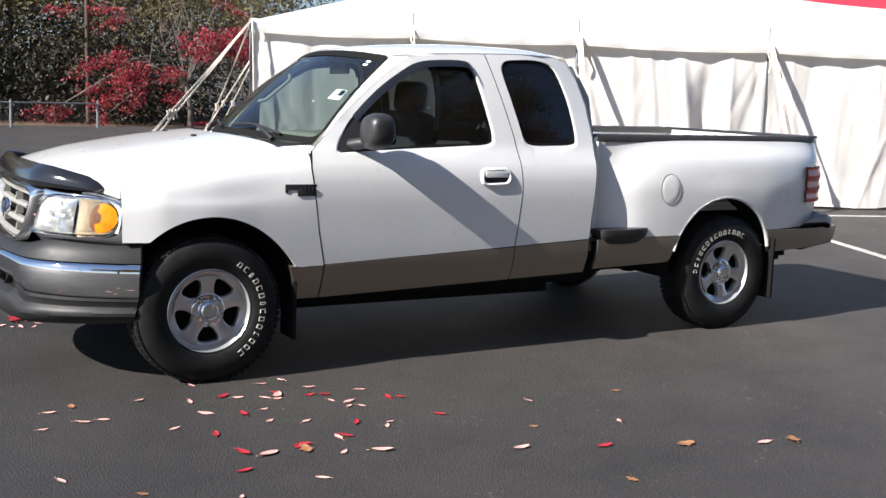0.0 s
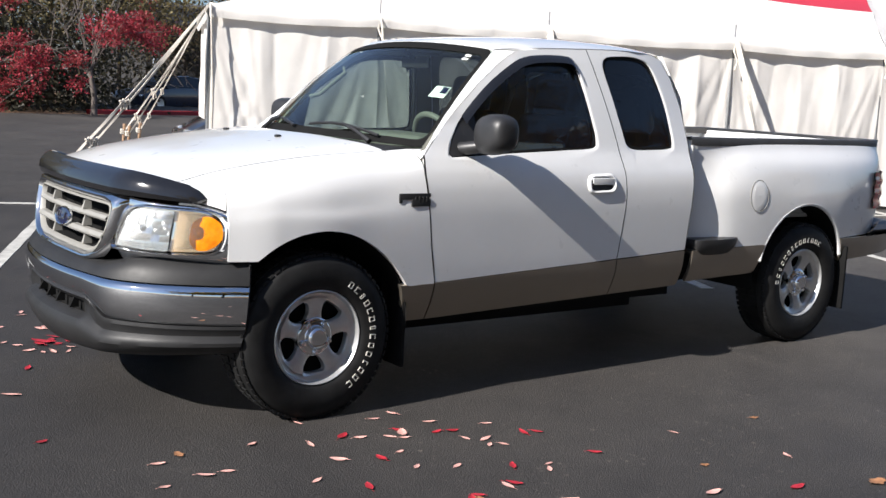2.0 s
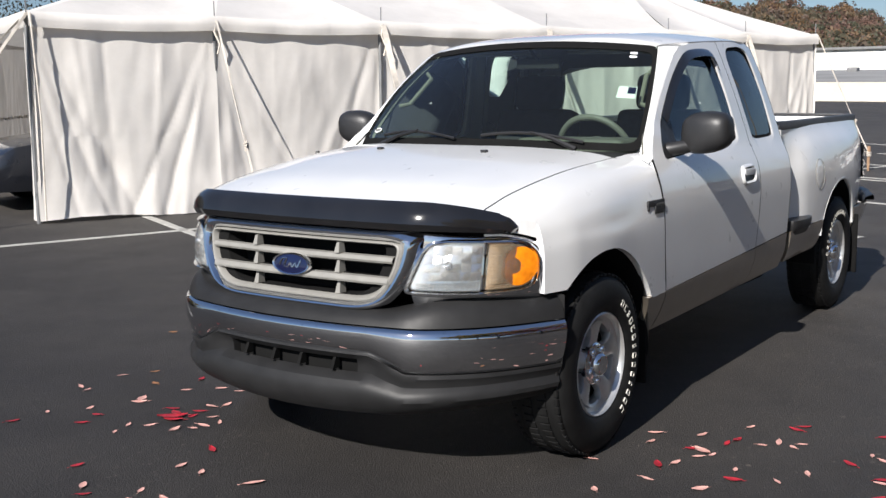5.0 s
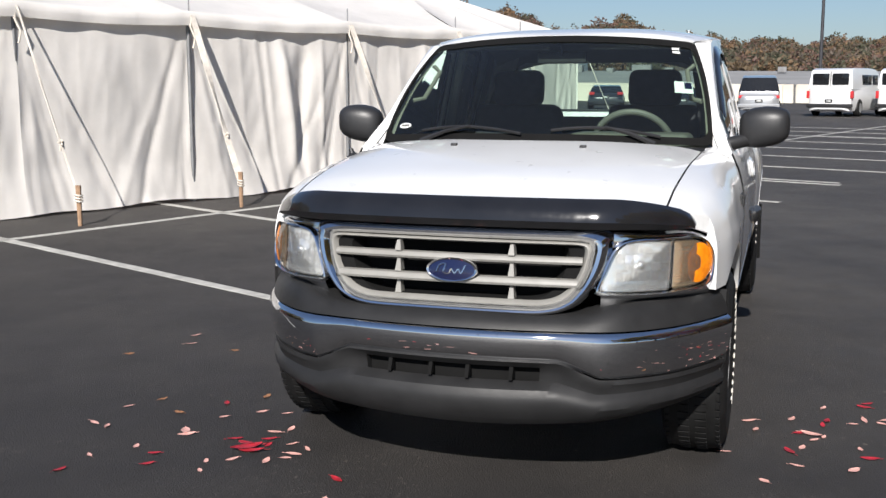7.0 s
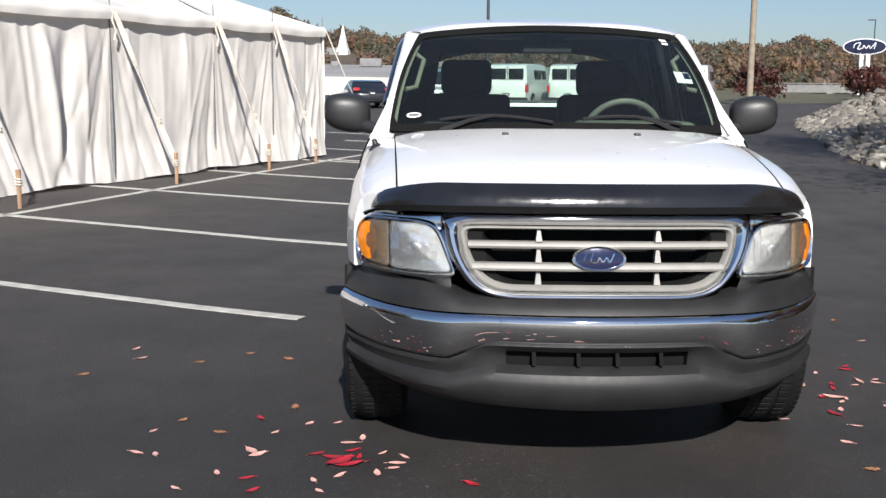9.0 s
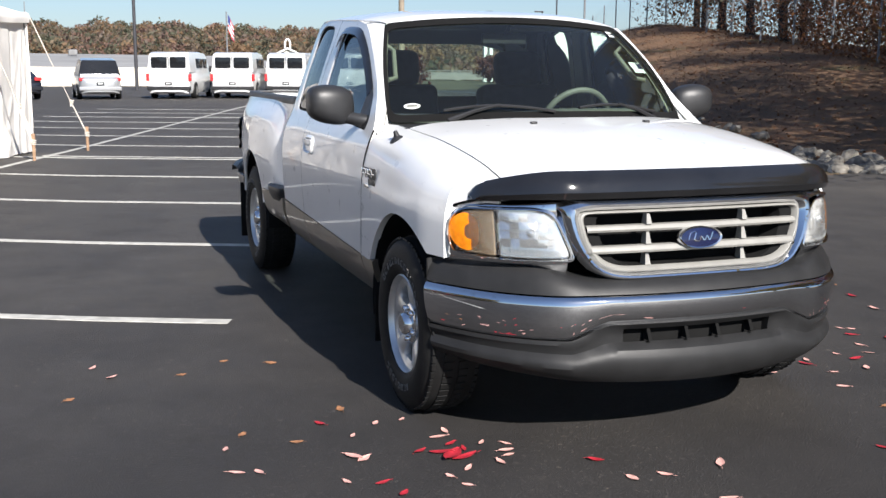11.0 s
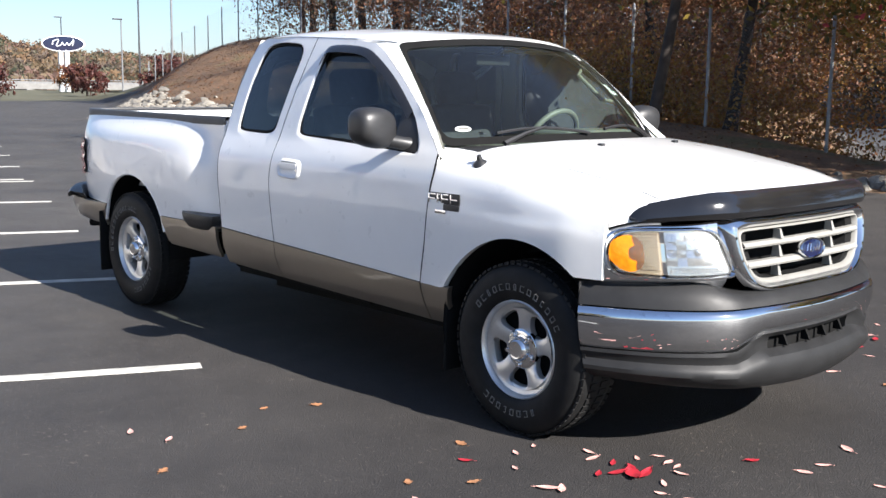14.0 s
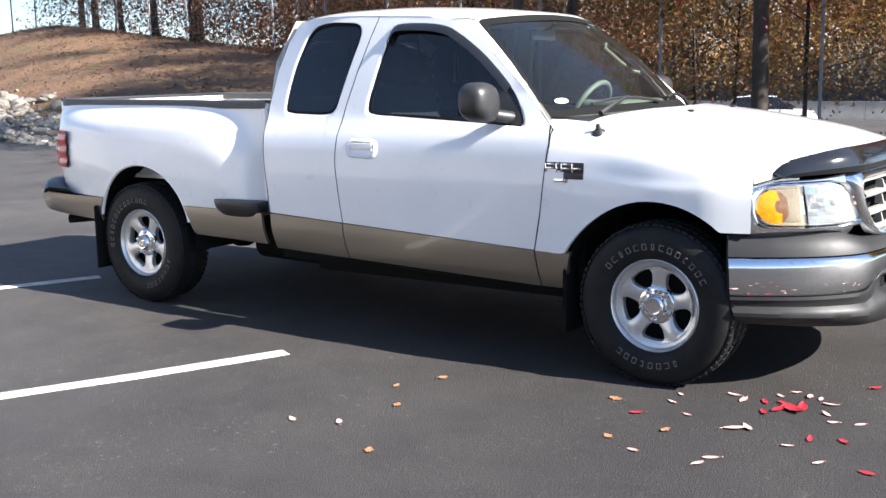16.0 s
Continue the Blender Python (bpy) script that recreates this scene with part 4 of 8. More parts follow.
for z0, z1, half in ((0.837, 0.864, 0.466), (0.757, 0.787, 0.451)):
    bm = bmesh.new()
    ys = steps(-half, half, 40)
    grid(bm, [[on_front((y, z), o) for y in ys] for z, o in ((z0, 0.008), (z0 + 0.002, 0.032), (z0 + 0.010, 0.038), (z1 - 0.012, 0.038), (z1 - 0.002, 0.030), (z1, 0.008))])
    outward(bm, (0.6, 0, 0.8))
    part("grille_bar", bm, GRILLE, grille)
for y in (-0.215, 0.215):
    for z0, z1 in ((0.865, 0.903), (0.789, 0.835), (0.708, 0.755)):
        bm = bmesh.new()
        x = front_x(y)
        # a thin web that widens towards the bar below
        web = [(x - 0.030, z0, 0.012), (x - 0.018, z1, 0.006), (x + 0.01, z1, 0.006), (x + 0.01, z0, 0.012)]
        left, right = [bm.verts.new((p, y - w, z)) for p, z, w in web], [bm.verts.new((p, y + w, z)) for p, z, w in web]
        bm.faces.new(left)
        bm.faces.new(right[::-1])
        for q in range(4):
            bm.faces.new((left[q], right[q], right[(q + 1) % 4], left[(q + 1) % 4]))
        bmesh.ops.recalc_face_normals(bm, faces=bm.faces[:])
        part("grille_fin", bm, GRILLE, grille)


def oval_plate(bm, a, b, profile, c=(0, 0.808), seg=40):
    rows = []
    for f, o in profile:
        rows.append([on_front((c[0] + a * f * math.cos(t), c[1] + b * f * math.sin(t)), o) for t in [2 * math.pi * k / seg for k in range(seg)]])
    grid(bm, rows, True)
    outward(bm, (0.6, 0, 0.8))
    return bm


bm = bmesh.new()
oval_plate(bm, 0.098, 0.043, ((1.0, 0.034), (1.0, 0.048), (0.96, 0.054), (0.88, 0.052), (0.86, 0.046)))
badge = part("oval_badge", bm, CHROME, grille, "blue oval badge with a chrome rim")
bm = bmesh.new()
oval_plate(bm, 0.098, 0.043, ((0.88, 0.0475), (0.5, 0.051), (0.02, 0.052)))
part("badge_face", bm, BLUE, badge)
bm = bmesh.new()
pts = [(-0.055, 0.80), (-0.045, 0.824), (-0.022, 0.828), (-0.03, 0.80), (-0.01, 0.795), (0.0, 0.812), (0.012, 0.796), (0.026, 0.812), (0.036, 0.796), (0.052, 0.826)]
tube(bm, [on_front((-y, z), 0.053) for y, z in [(p.x, p.y) for p in spline([(*p,) for p in pts], 4)]], 0.0032, 5)
part("badge_flourish", bm, CHROME, badge)

for side in (-1, 1):
    clear = rounded([(0.524, 0.745), (0.748, 0.740), (0.750, 0.915), (0.640, 0.917), (0.585, 0.902)], [0.025, 0.006, 0.006, 0.03, 0.05], 5)
    amber = rounded([(0.758, 0.740), (0.864, 0.750), (0.873, 0.800), (0.869, 0.865), (0.840, 0.909), (0.760, 0.915)], [0.006, 0.03, 0.02, 0.03, 0.03, 0.006], 5)
    both = rounded([(0.519, 0.742), (0.750, 0.736), (0.868, 0.746), (0.877, 0.800), (0.873, 0.866), (0.842, 0.913), (0.640, 0.921), (0.581, 0.905)], [0.025, 0.05, 0.03, 0.02, 0.03, 0.03, 0.03, 0.05], 5)
    edge = rounded([(0.502, 0.728), (0.750, 0.722), (0.880, 0.732), (0.890, 0.800), (0.886, 0.870), (0.850, 0.924), (0.636, 0.933), (0.568, 0.916)], [0.03, 0.05, 0.04, 0.02, 0.03, 0.04, 0.04, 0.06], 5)
    S = lambda p: (p.x * side, p.y)
    bm = bmesh.new()
    rr = ring_rows(both, edge, 3, 0.015)
    grid(bm, [[on_front(S(p), o) for p in r] for r, o in zip(rr, (0.010, 0.024, 0.022, 0.0))], True)
    outward(bm, (0.6, 0, 0.8))
    lamp = part("headlamp", bm, CHROME, truck, "headlamp with a clear lens and an amber indicator")
    for nm, outl, mat, bulge in (("clear_lens", clear, LENS, 0.018), ("indicator_lens", amber, AMBER, 0.014)):
        c = sum(outl, Vector((0, 0))) / len(outl)
        e = resample(outl, 70, True)
        bm = bmesh.new()
        grid(bm, [[on_front(S(c.lerp(p, f)), 0.012 + bulge * (1 - f * f)) for p in e] for f in (0.02, 0.3, 0.55, 0.78, 0.93, 1.0)], True)
        outward(bm, (0.6, 0, 0.8))
        lens = part(nm, bm, mat, lamp)
        bm = bmesh.new()
        grid(bm, [[on_front(S(c.lerp(p, f)), 0.004) for p in e] for f in (0.02, 0.5, 0.97)], True)
        outward(bm, (0.6, 0, 0.8))
        part("reflector", bm, REFLECTOR, lens)
        if nm == "clear_lens":
            rnd = random.Random(31)
            for yi in range(6):
                for zi in range(4):
                    y0, y1 = 0.578 + 0.028 * yi, 0.578 + 0.028 * (yi + 1)
                    z0, z1 = 0.780 + 0.032 * zi, 0.780 + 0.032 * (zi + 1)
                    if z1 > 0.90 and yi < 1:
                        continue
                    t1, t2 = rnd.uniform(-0.010, 0.010), rnd.uniform(-0.012, 0.006)
                    bm = bmesh.new()
                    grid(bm, [[on_front((yy * side, zz), 0.012 + t1 * (u - 0.5) + t2 * (w - 0.5) - 0.006 * ((u - 0.5)**2 + (w - 0.5)**2)) for yy, u in ((y0, 0), ((y0 + y1) / 2, 0.5), (y1, 1))] for zz, w in ((z0, 0), ((z0 + z1) / 2, 0.5), (z1, 1))])
                    outward(bm, (0.6, 0, 0.8))
                    part("reflector_facet", bm, REFLECTOR, lens)
        if nm == "indicator_lens":
            for zz in steps(0.762, 0.900, 12):
                bm = bmesh.new()
                grid(bm, [[on_front((yy * side, zz + dz), oo) for yy in steps(0.765, 0.832, 6)] for dz, oo in ((-0.004, 0.004), (0.0, 0.008), (0.004, 0.004))])
                outward(bm, (0.6, 0, 0.8))
                part("lens_flute", bm, REFLECTOR, lens)
            bm = bmesh.new()
            rows = []
            for f, oo in ((0.02, 0.025), (0.6, 0.024), (1.0, 0.016)):
                rows.append([on_front(((0.842 + 0.040 * f * math.cos(a) - 0.006 * f * abs(math.sin(a))) * side, 0.826 + 0.072 * f * math.sin(a)), oo) for a in [2 * math.pi * k / 24 for k in range(24)]])
            grid(bm, rows, True)
            outward(bm, (0.6, 0, 0.8))
            part("amber_reflector", bm, AMBER_BULB, lens, "vivid orange reflector")
        if nm == "clear_lens":
            for yy in steps(0.56, 0.735, 16):
                bm = bmesh.new()
                box(bm, (0, -0.004, -0.012), (0.006, 0.004, 0.012), 0.002)
                o = part("lens_flute", bm, LENS, lens)
                o.matrix_basis = Matrix.Translation(Vector((1.8, 0, 0)) + on_front((yy * side, 0.765), 0.018) - Vector((1.8, 0, 0)))
            bm = bmesh.new()
            b = on_front((0.655 * side, 0.835), 0.010)
            bmesh.ops.create_uvsphere(bm, u_segments=14, v_segments=8, radius=0.018, matrix=Matrix.Translation(b))
            part("bulb_shield", bm, CHROME, lens)

# stone and insect guard on the bonnet's front edge
rows = []
for k in range(141):
    y = -0.832 + 1.664 * k / 140
    e = max(0.0, (abs(y) - 0.54) / 0.292)
    h = 1.0 - 0.48 * e**1.9 - 0.30 * (max(0.0, e - 0.88) / 0.12)**2
    zb = 0.961 - 0.014 * e * e
    x = front_x(y, 0.97)
    rows.append([Vector((x - 0.010, y, zb)), Vector((x - 0.045, y, zb + 0.004)), Vector((x - 0.058, y, zb + 0.030 * h)), Vector((x - 0.050, y, zb + 0.064 * h)),
                 Vector((x - 0.026, y, zb + 0.094 * h)), Vector((x + 0.004, y, zb + 0.108 * h)), Vector((x + 0.008, y, zb + 0.102 * h)), Vector((x - 0.004, y, zb + 0.088 * h)), Vector((x - 0.02, y, zb + 0.03 * h))])
bm = bmesh.new()
grid(bm, rows)
bmesh.ops.holes_fill(bm, edges=[e for e in bm.edges if e.is_boundary])
bmesh.ops.recalc_face_normals(bm, faces=bm.faces[:])
part("bonnet_guard", bm, SMOKED, truck, "glossy black plastic bonnet guard")


# front bumper
def bumper_x(y):
    a = abs(y)
    return -0.905 + 0.085 * (a / 0.6)**2 + 1.75 * max(0.0, a - 0.52)**2 + 1.6 * max(0.0, a - 0.74)**2


def on_bumper(y, z, off):
    a = 0.47 * abs(y) + 3.5 * max(0.0, abs(y) - 0.52)
    n = Vector((-1.0, math.copysign(a, y), 0)).normalized()
    k = min(1.0, max(0.0, (abs(y) - 0.70) / 0.2))
    tuck = 1 - 0.085 * min(1.0, max(0.0, 0.45 - z) / 0.18)**1.6
    return Vector((bumper_x(y) - 0.08 * k * max(0.0, 0.60 - z), y * tuck * (1 + 0.026 * min(1.0, abs(y) / 0.9)**2), z)) + n * off


def pad_rise(y):
    """The pad climbs under the lamps."""
    k = min(1.0, max(0.0, (abs(y) - 0.44) / 0.26))
    return 0.040 * k * k * (3 - 2 * k)


def chrome_low(y):
    a = abs(y)
    return 0.497 - 0.058 * min(1.0, max(0.0, (a - 0.40) / 0.14))**1.0 * 1.0 if a < 0.54 else 0.439


BY = steps(-0.93, 0.93, 123)
bm = bmesh.new()
grid(bm, [[on_bumper(y, z + f * pad_rise(y), o) for y in BY] for z, f, o in ((0.612, 0, -0.004), (0.632, 0.35, -0.014), (0.652, 0.75, -0.035), (0.664, 1, -0.06), (0.668, 1, -0.14))])
outward(bm, (0.6, 0, 0.3))
bumper = part("front_bumper", bm, PAD, truck, "chrome bumper with grey plastic top and valance")
bm = bmesh.new()
rows = []
for f, o in ((0.0, -0.014), (0.05, 0.002), (0.12, 0.011), (0.22, 0.015), (0.40, 0.014), (0.62, 0.008), (0.85, -0.003), (1.0, -0.020)):
    rows.append([on_bumper(y, 0.611 + (chrome_low(y) - 0.611) * f, o) for y in BY])
grid(bm, rows)
outward(bm, (0.6, 0, 0.5))
part("chrome_bar", bm, CHROME, bumper, "chrome bumper bar, slightly pitted")
VAL = ((0.0, -0.010), (0.10, -0.006), (0.20, -0.012), (0.32, -0.012), (0.42, 0.004), (0.52, 0.016), (0.64, 0.020), (0.78, 0.010), (0.92, -0.010), (1.0, -0.03))
OPEN_Y = 0.335
bm = bmesh.new()
vrows = []
for f, o in VAL:
    row = []
    for y in BY:
        top = chrome_low(y) - 0.003
        bot = 0.256 + 0.045 * (abs(y) / 0.9)**2
        k = 1 - min(1.0, max(0.0, (abs(y) - 0.36) / 0.12))
        z = top + (bot - top) * f
        row.append(on_bumper(y, z, o - (0.030 * k if 0.05 < f < 0.38 else 0)))
    vrows.append(row)
vs = grid(bm, vrows)
bm.faces.ensure_lookup_table()
kill = [f for f in bm.faces if abs(f.calc_center_median().y) < OPEN_Y and 0.432 < f.calc_center_median().z < 0.472]
bmesh.ops.delete(bm, geom=kill, context='FACES')
outward(bm, (0.6, 0, 0.4))
rim(bm, 0.04)
valance = part("valance", bm, PAD, bumper, "dark grey plastic valance with an air opening")
bm = bmesh.new()
grid(bm, [[on_bumper(y, z, -0.075) for y in steps(-0.42, 0.42, 20)] for z in (0.37, 0.50)])
part("opening_back", bm, MATT, valance)
for y in (-0.23, -0.07, 0.07, 0.23):
    bm = bmesh.new()
    x = bumper_x(y)
    v = [(x + 0.018, 0.424), (x + 0.06, 0.424), (x + 0.06, 0.478), (x + 0.044, 0.478)]
    a = [bm.verts.new((p[0], y - 0.007, p[1])) for p in v]
    b = [bm.verts.new((p[0], y + 0.007, p[1])) for p in v]
    bm.faces.new(a)
    bm.faces.new(b[::-1])
    for k in range(4):
        bm.faces.new((a[k], b[k], b[(k + 1) % 4], a[(k + 1) % 4]))
    bmesh.ops.recalc_face_normals(bm, faces=bm.faces[:])
    part("opening_fin", bm, MATT, valance)
for side in (-1, 1):
    bm = bmesh.new()
    rows = []
    for z in steps(0.325, 0.70, 8):
        e = on_bumper(0.93, z, -0.004)
        rows.append([Vector((e.x, side * e.y, z)), Vector((e.x + 0.012, side * (e.y - 0.010), z)), Vector((e.x + 0.012, side * (e.y - 0.12), z))])
    grid(bm, rows)
    part("bumper_end", bm, PAD, bumper)

# ---- load bed ----
BED_X = (2.46, 2.62, 2.78, 2.94, 3.12, 3.45, 3.80, 4.10, 4.28, 4.40, 4.475)
BED = (
    ((0.850, 1.262), (0.852, 1.18), (0.852, 1.08), (0.850, 0.95), (0.850, 0.80), (0.858, 0.64)),
    ((0.850, 1.262), (0.855, 1.19), (0.880, 1.08), (0.914, 0.95), (0.918, 0.80), (0.922, 0.64)),
    ((0.850, 1.262), (0.862, 1.20), (0.910, 1.10), (0.948, 0.97), (0.954, 0.82), (0.952, 0.64)),
    ((0.850, 1.262), (0.868, 1.21), (0.924, 1.12), (0.959, 0.99), (0.966, 0.84), (0.962, 0.64)),
    ((0.848, 1.264), (0.870, 1.215), (0.931, 1.125), (0.964, 1.00), (0.973, 0.86), (0.967, 0.64)),
    ((0.845, 1.266), (0.868, 1.220), (0.935, 1.130), (0.966, 1.00), (0.978, 0.88), (0.970, 0.64)),
) + (
    ((0.838, 1.268), (0.860, 1.220), (0.925, 1.130), (0.955, 1.00), (0.966, 0.86), (0.955, 0.64)),
    ((0.826, 1.270), (0.846, 1.220), (0.900, 1.130), (0.924, 1.00), (0.928, 0.86), (0.918, 0.64)),
    ((0.815, 1.272), (0.830, 1.220), (0.870, 1.130), (0.888, 1.00), (0.890, 0.86), (0.880, 0.64)),
    ((0.800, 1.273), (0.808, 1.220), (0.832, 1.130), (0.842, 1.00), (0.842, 0.86), (0.835, 0.66)),
    ((0.765, 1.273), (0.768, 1.220), (0.780, 1.130), (0.785, 1.00), (0.785, 0.86), (0.780, 0.66)),
)


def bed_section(x):
    return spline([(x, curve(BED_X, [r[k][0] for r in BED], x), curve(BED_X, [r[k][1] for r in BED], x)) for k in range(6)], 10)


def bed_clad(x):
    return 0.640 + 0.012 * (x - 2.4)


def tail_shift(p):
    """The tail leans back a little at mid height."""
    k = max(0.0, (p.x - 4.1) / 0.375)
    return Vector((p.x + 0.05 * k * math.sin(math.pi * min(1, max(0, (1.27 - p.z) / 0.62))), p.y, p.z))


bed = None
for side in (-1, 1):
    xs = steps(2.447, 4.475, 97)
    rows = []
    for x in xs:
        rows.append([tail_shift(p) for p in resample(cut_low(bed_section(x), arch_z(ARCH_R, x, bed_clad(x))), 30)])
    bm = bmesh.new()
    grid(bm, mirrored(rows, side))
    outward(bm)
    rim(bm, 0.012)
    wall = part("bed_side", bm, WHITE, truck)
    # rolled lip round the wheel arch
    bm = bmesh.new()
    pts = []
    for k in range(33):
        a = math.pi * (0.07 + 0.86 * k / 32)
        x, z = ARCH_R[0] + math.cos(a) * (ARCH_R[2] - 0.004), ARCH_R[1] + math.sin(a) * (ARCH_R[2] - 0.004)
        y = cut_low(bed_section(x), z)[-1].y
        pts.append((x, side * (y - 0.010), z))
    tube(bm, pts, 0.012, 6)
    part("arch_lip", bm, WHITE, wall)
    # taupe panels before and behind the wheel
    for x0, x1, ahead in ((2.432, 3.06, True), (3.885, 4.70, False)):
        bm = bmesh.new()
        rows = []
        for k in range(9):
            f = k / 8
            row = []
            for x in steps(x0, x1, 20):
                top = bed_clad(x) - 0.003 if ahead else 0.655
                low = (0.452 + 0.03 * (x - 2.45)) if ahead else (0.500 + 0.03 * (x - 3.9))
                z = top + (low - top) * f
                if ahead:
                    out = max(bed_section(x)[-1].y, 0.955) + 0.004 - 0.045 * f**2.2
                    d = ARCH_R[2]**2 - (z - ARCH_R[1])**2
                    xe = ARCH_R[0] - math.sqrt(max(0.0, d))
                    xx = x0 + (min(x1 + 0.2, xe) - x0) * (x - x0) / (x1 - x0)
                else:
                    d = ARCH_R[2]**2 - (z - ARCH_R[1])**2
                    xe = ARCH_R[0] + math.sqrt(max(0.0, d))
                    xx = xe + (x1 - xe) * (x - x0) / (x1 - x0)
                    q = max(0.0, (xx - 3.9) / 0.8)
                    out = 0.958 - 0.03 * q - 0.10 * q**3 - 0.035 * f**2
                row.append(Vector((xx, side * out, z)))
            rows.append(row)
        if ahead:
            rows.insert(0, [Vector((p.x, side * 0.83, p.z + 0.006)) for p in rows[0]])
        grid(bm, rows)
        outward(bm, (3.2, 0, 0.5) if ahead else None)
        rim(bm, 0.02)
        part("lower_bed_panel", bm, TAUPE, wall)
    # rounded front corner of the bed
    bm = bmesh.new()
    tube(bm, [(2.467, side * 0.853, 0.70), (2.466, side * 0.853, 0.95), (2.467, side * 0.850, 1.235)], 0.021, 10)
    part("bed_corner", bm, WHITE, wall)
    # step pad, half round in plan
    bm = bmesh.new()
    plan = [(2.455, 0.82)] + [(2.455 + 0.20 - 0.20 * math.cos(a), 0.965 + 0.030 * math.sin(a)) for a in steps(0, 1.57, 6)] + \
           [(2.675 + 0.215 * math.sin(a), 0.840 + 0.155 * math.cos(a)) for a in steps(0, 1.57, 9)]
    pad_rows = []
    for f, z in ((0.50, 0.590), (0.82, 0.612), (0.98, 0.650), (1.03, 0.685), (1.01, 0.700), (0.6, 0.705), (0.02, 0.705)):
        pad_rows.append([Vector((2.66 + (p[0] - 2.66) * f, side * (0.86 + (p[1] - 0.86) * f), z + 0.012 * (p[0] - 2.6))) for p in plan])
    grid(bm, pad_rows, True)
    bmesh.ops.recalc_face_normals(bm, faces=bm.faces[:])
    part("step_pad", bm, BLACK, wall, "black rubber step pad")
    # rail cap
    bm = bmesh.new()
    rows = []
    for x in steps(2.465, 4.46, 40):
        y, z = bed_section(x)[0].y, bed_section(x)[0].z
        rows.append([Vector((x, side * (y + a), z + b)) for a, b in ((0.006, -0.030), (0.008, 0.004), (0.0, 0.018), (-0.05, 0.020), (-0.085, 0.012), (-0.088, -0.03))])
    grid(bm, rows)
    bmesh.ops.recalc_face_normals(bm, faces=bm.faces[:])
    outward(bm, (3.4, side * 0.80, 1.24))
    part("rail_cap", bm, RAIL, wall, "dull black plastic rail cap")
    # inside wall
    bm = bmesh.new()
    grid(bm, [[Vector((x, side * y, z)) for x in steps(2.47, 4.45, 12)] for y, z in ((0.765, 1.262), (0.74, 1.20), (0.735, 1.0), (0.735, 0.80))])
    part("bed_inner_wall", bm, WHITE, wall)
    # tail lamp
    bm = bmesh.new()
    rows = []
    for k in range(15):
        z = 0.835 + 0.245 * k / 14
        f = math.sin(math.pi * (k + 0.4) / 14.8)
        lump = 0.006 * math.sin(k / 14 * math.pi * 6)
        pts3 = [tail_shift(Vector((x, curve(BED_X, [r[3][0] for r in BED], x), z))) for x in (4.25, 4.35, 4.43, 4.475)]
        row = [Vector((p.x, side * (p.y + 0.022 + lump), p.z)) for p in pts3]
        row += [Vector((4.545, side * 0.775, z)), Vector((4.55, side * 0.70, z))]
        rows.append(row)
    grid(bm, rows)
    bmesh.ops.recalc_face_normals(bm, faces=bm.faces[:])
    part("tail_lamp", bm, RED_LENS, truck, "red tail lamp", 60)
    bm = bmesh.new()
    grid(bm, [[p - Vector((0.006, side * 0.008, 0)) for p in r] for r in rows])
    part("tail_lamp_base", bm, PAD, truck)
    if side < 0:
        gx, gz = 2.985, 0.945
        gc = lambda f, t: (gx + 0.078 * f * math.cos(t), gz + 0.092 * f * math.sin(t))
        gy = lambda x, z: curve([p.z for p in bed_section(x)][::-1], [p.y for p in bed_section(x)][::-1], z)
        bm = bmesh.new()
        rows = []
        for f, o in ((1.0, -0.004), (1.0, 0.001), (0.98, 0.0016), (0.5, 0.0016), (0.02, 0.0016)):
            rows.append([Vector((x, side * (gy(x, z) + o), z)) for x, z in [gc(f, 2 * math.pi * k / 36) for k in range(36)]])
        grid(bm, rows, True)
        outward(bm)
        cap = part("fuel_door", bm, WHITE, wall)
        bm = bmesh.new()
        tube(bm, [Vector((x, side * (gy(x, z) + 0.002), z)) for x, z in [gc(1.03, 2 * math.pi * k / 36) for k in range(37)]], 0.0016, 5)
        part("fuel_door_gap", bm, GRILLE, cap)

bm = boxes(((2.47, -0.75, 0.775), (4.46, 0.75, 0.80)))
part("bed_floor", bm, WHITE, truck)
for side in (-1, 1):
    bm = boxes(((2.98, side * 0.48, 0.79), (3.97, side * 0.735, 0.93), 0.04, 3))
    part("wheel_box", bm, WHITE, truck)
bm = boxes(((2.492, -0.80, 0.62), (2.53, 0.80, 1.275), 0.008))
part("bed_front_wall", bm, WHITE, truck)
bm = boxes(((4.44, -0.75, 0.66), (4.525, 0.75, 1.275), 0.015))
tailgate = part("tailgate", bm, WHITE, truck)
bm = boxes(((4.435, -0.745, 1.272), (4.532, 0.745, 1.292), 0.008))
part("tailgate_cap", bm, BLACK, tailgate)
# rear bumper
bm = bmesh.new()
rows = []
for y in steps(-0.79, 0.79, 40):
    e = max(0.0, (abs(y) - 0.70) / 0.23)
    xo = 4.68 - 0.16 * e * e
    rows.append([Vector((x, y, z)) for x, z in ((4.50 - 0.06 * e, 0.66), (xo - 0.02, 0.662), (xo, 0.645), (xo, 0.56 + 0.05 * e), (xo - 0.03, 0.48 + 0.10 * e), (4.50 - 0.04 * e, 0.46 + 0.10 * e))])
grid(bm, rows)
bmesh.ops.holes_fill(bm, edges=[e for e in bm.edges if e.is_boundary])
bmesh.ops.recalc_face_normals(bm, faces=bm.faces[:])
rear_bumper = part("rear_bumper", bm, CHROME, truck, "chrome rear step bumper with a black pad")
bm = bmesh.new()
rows = []
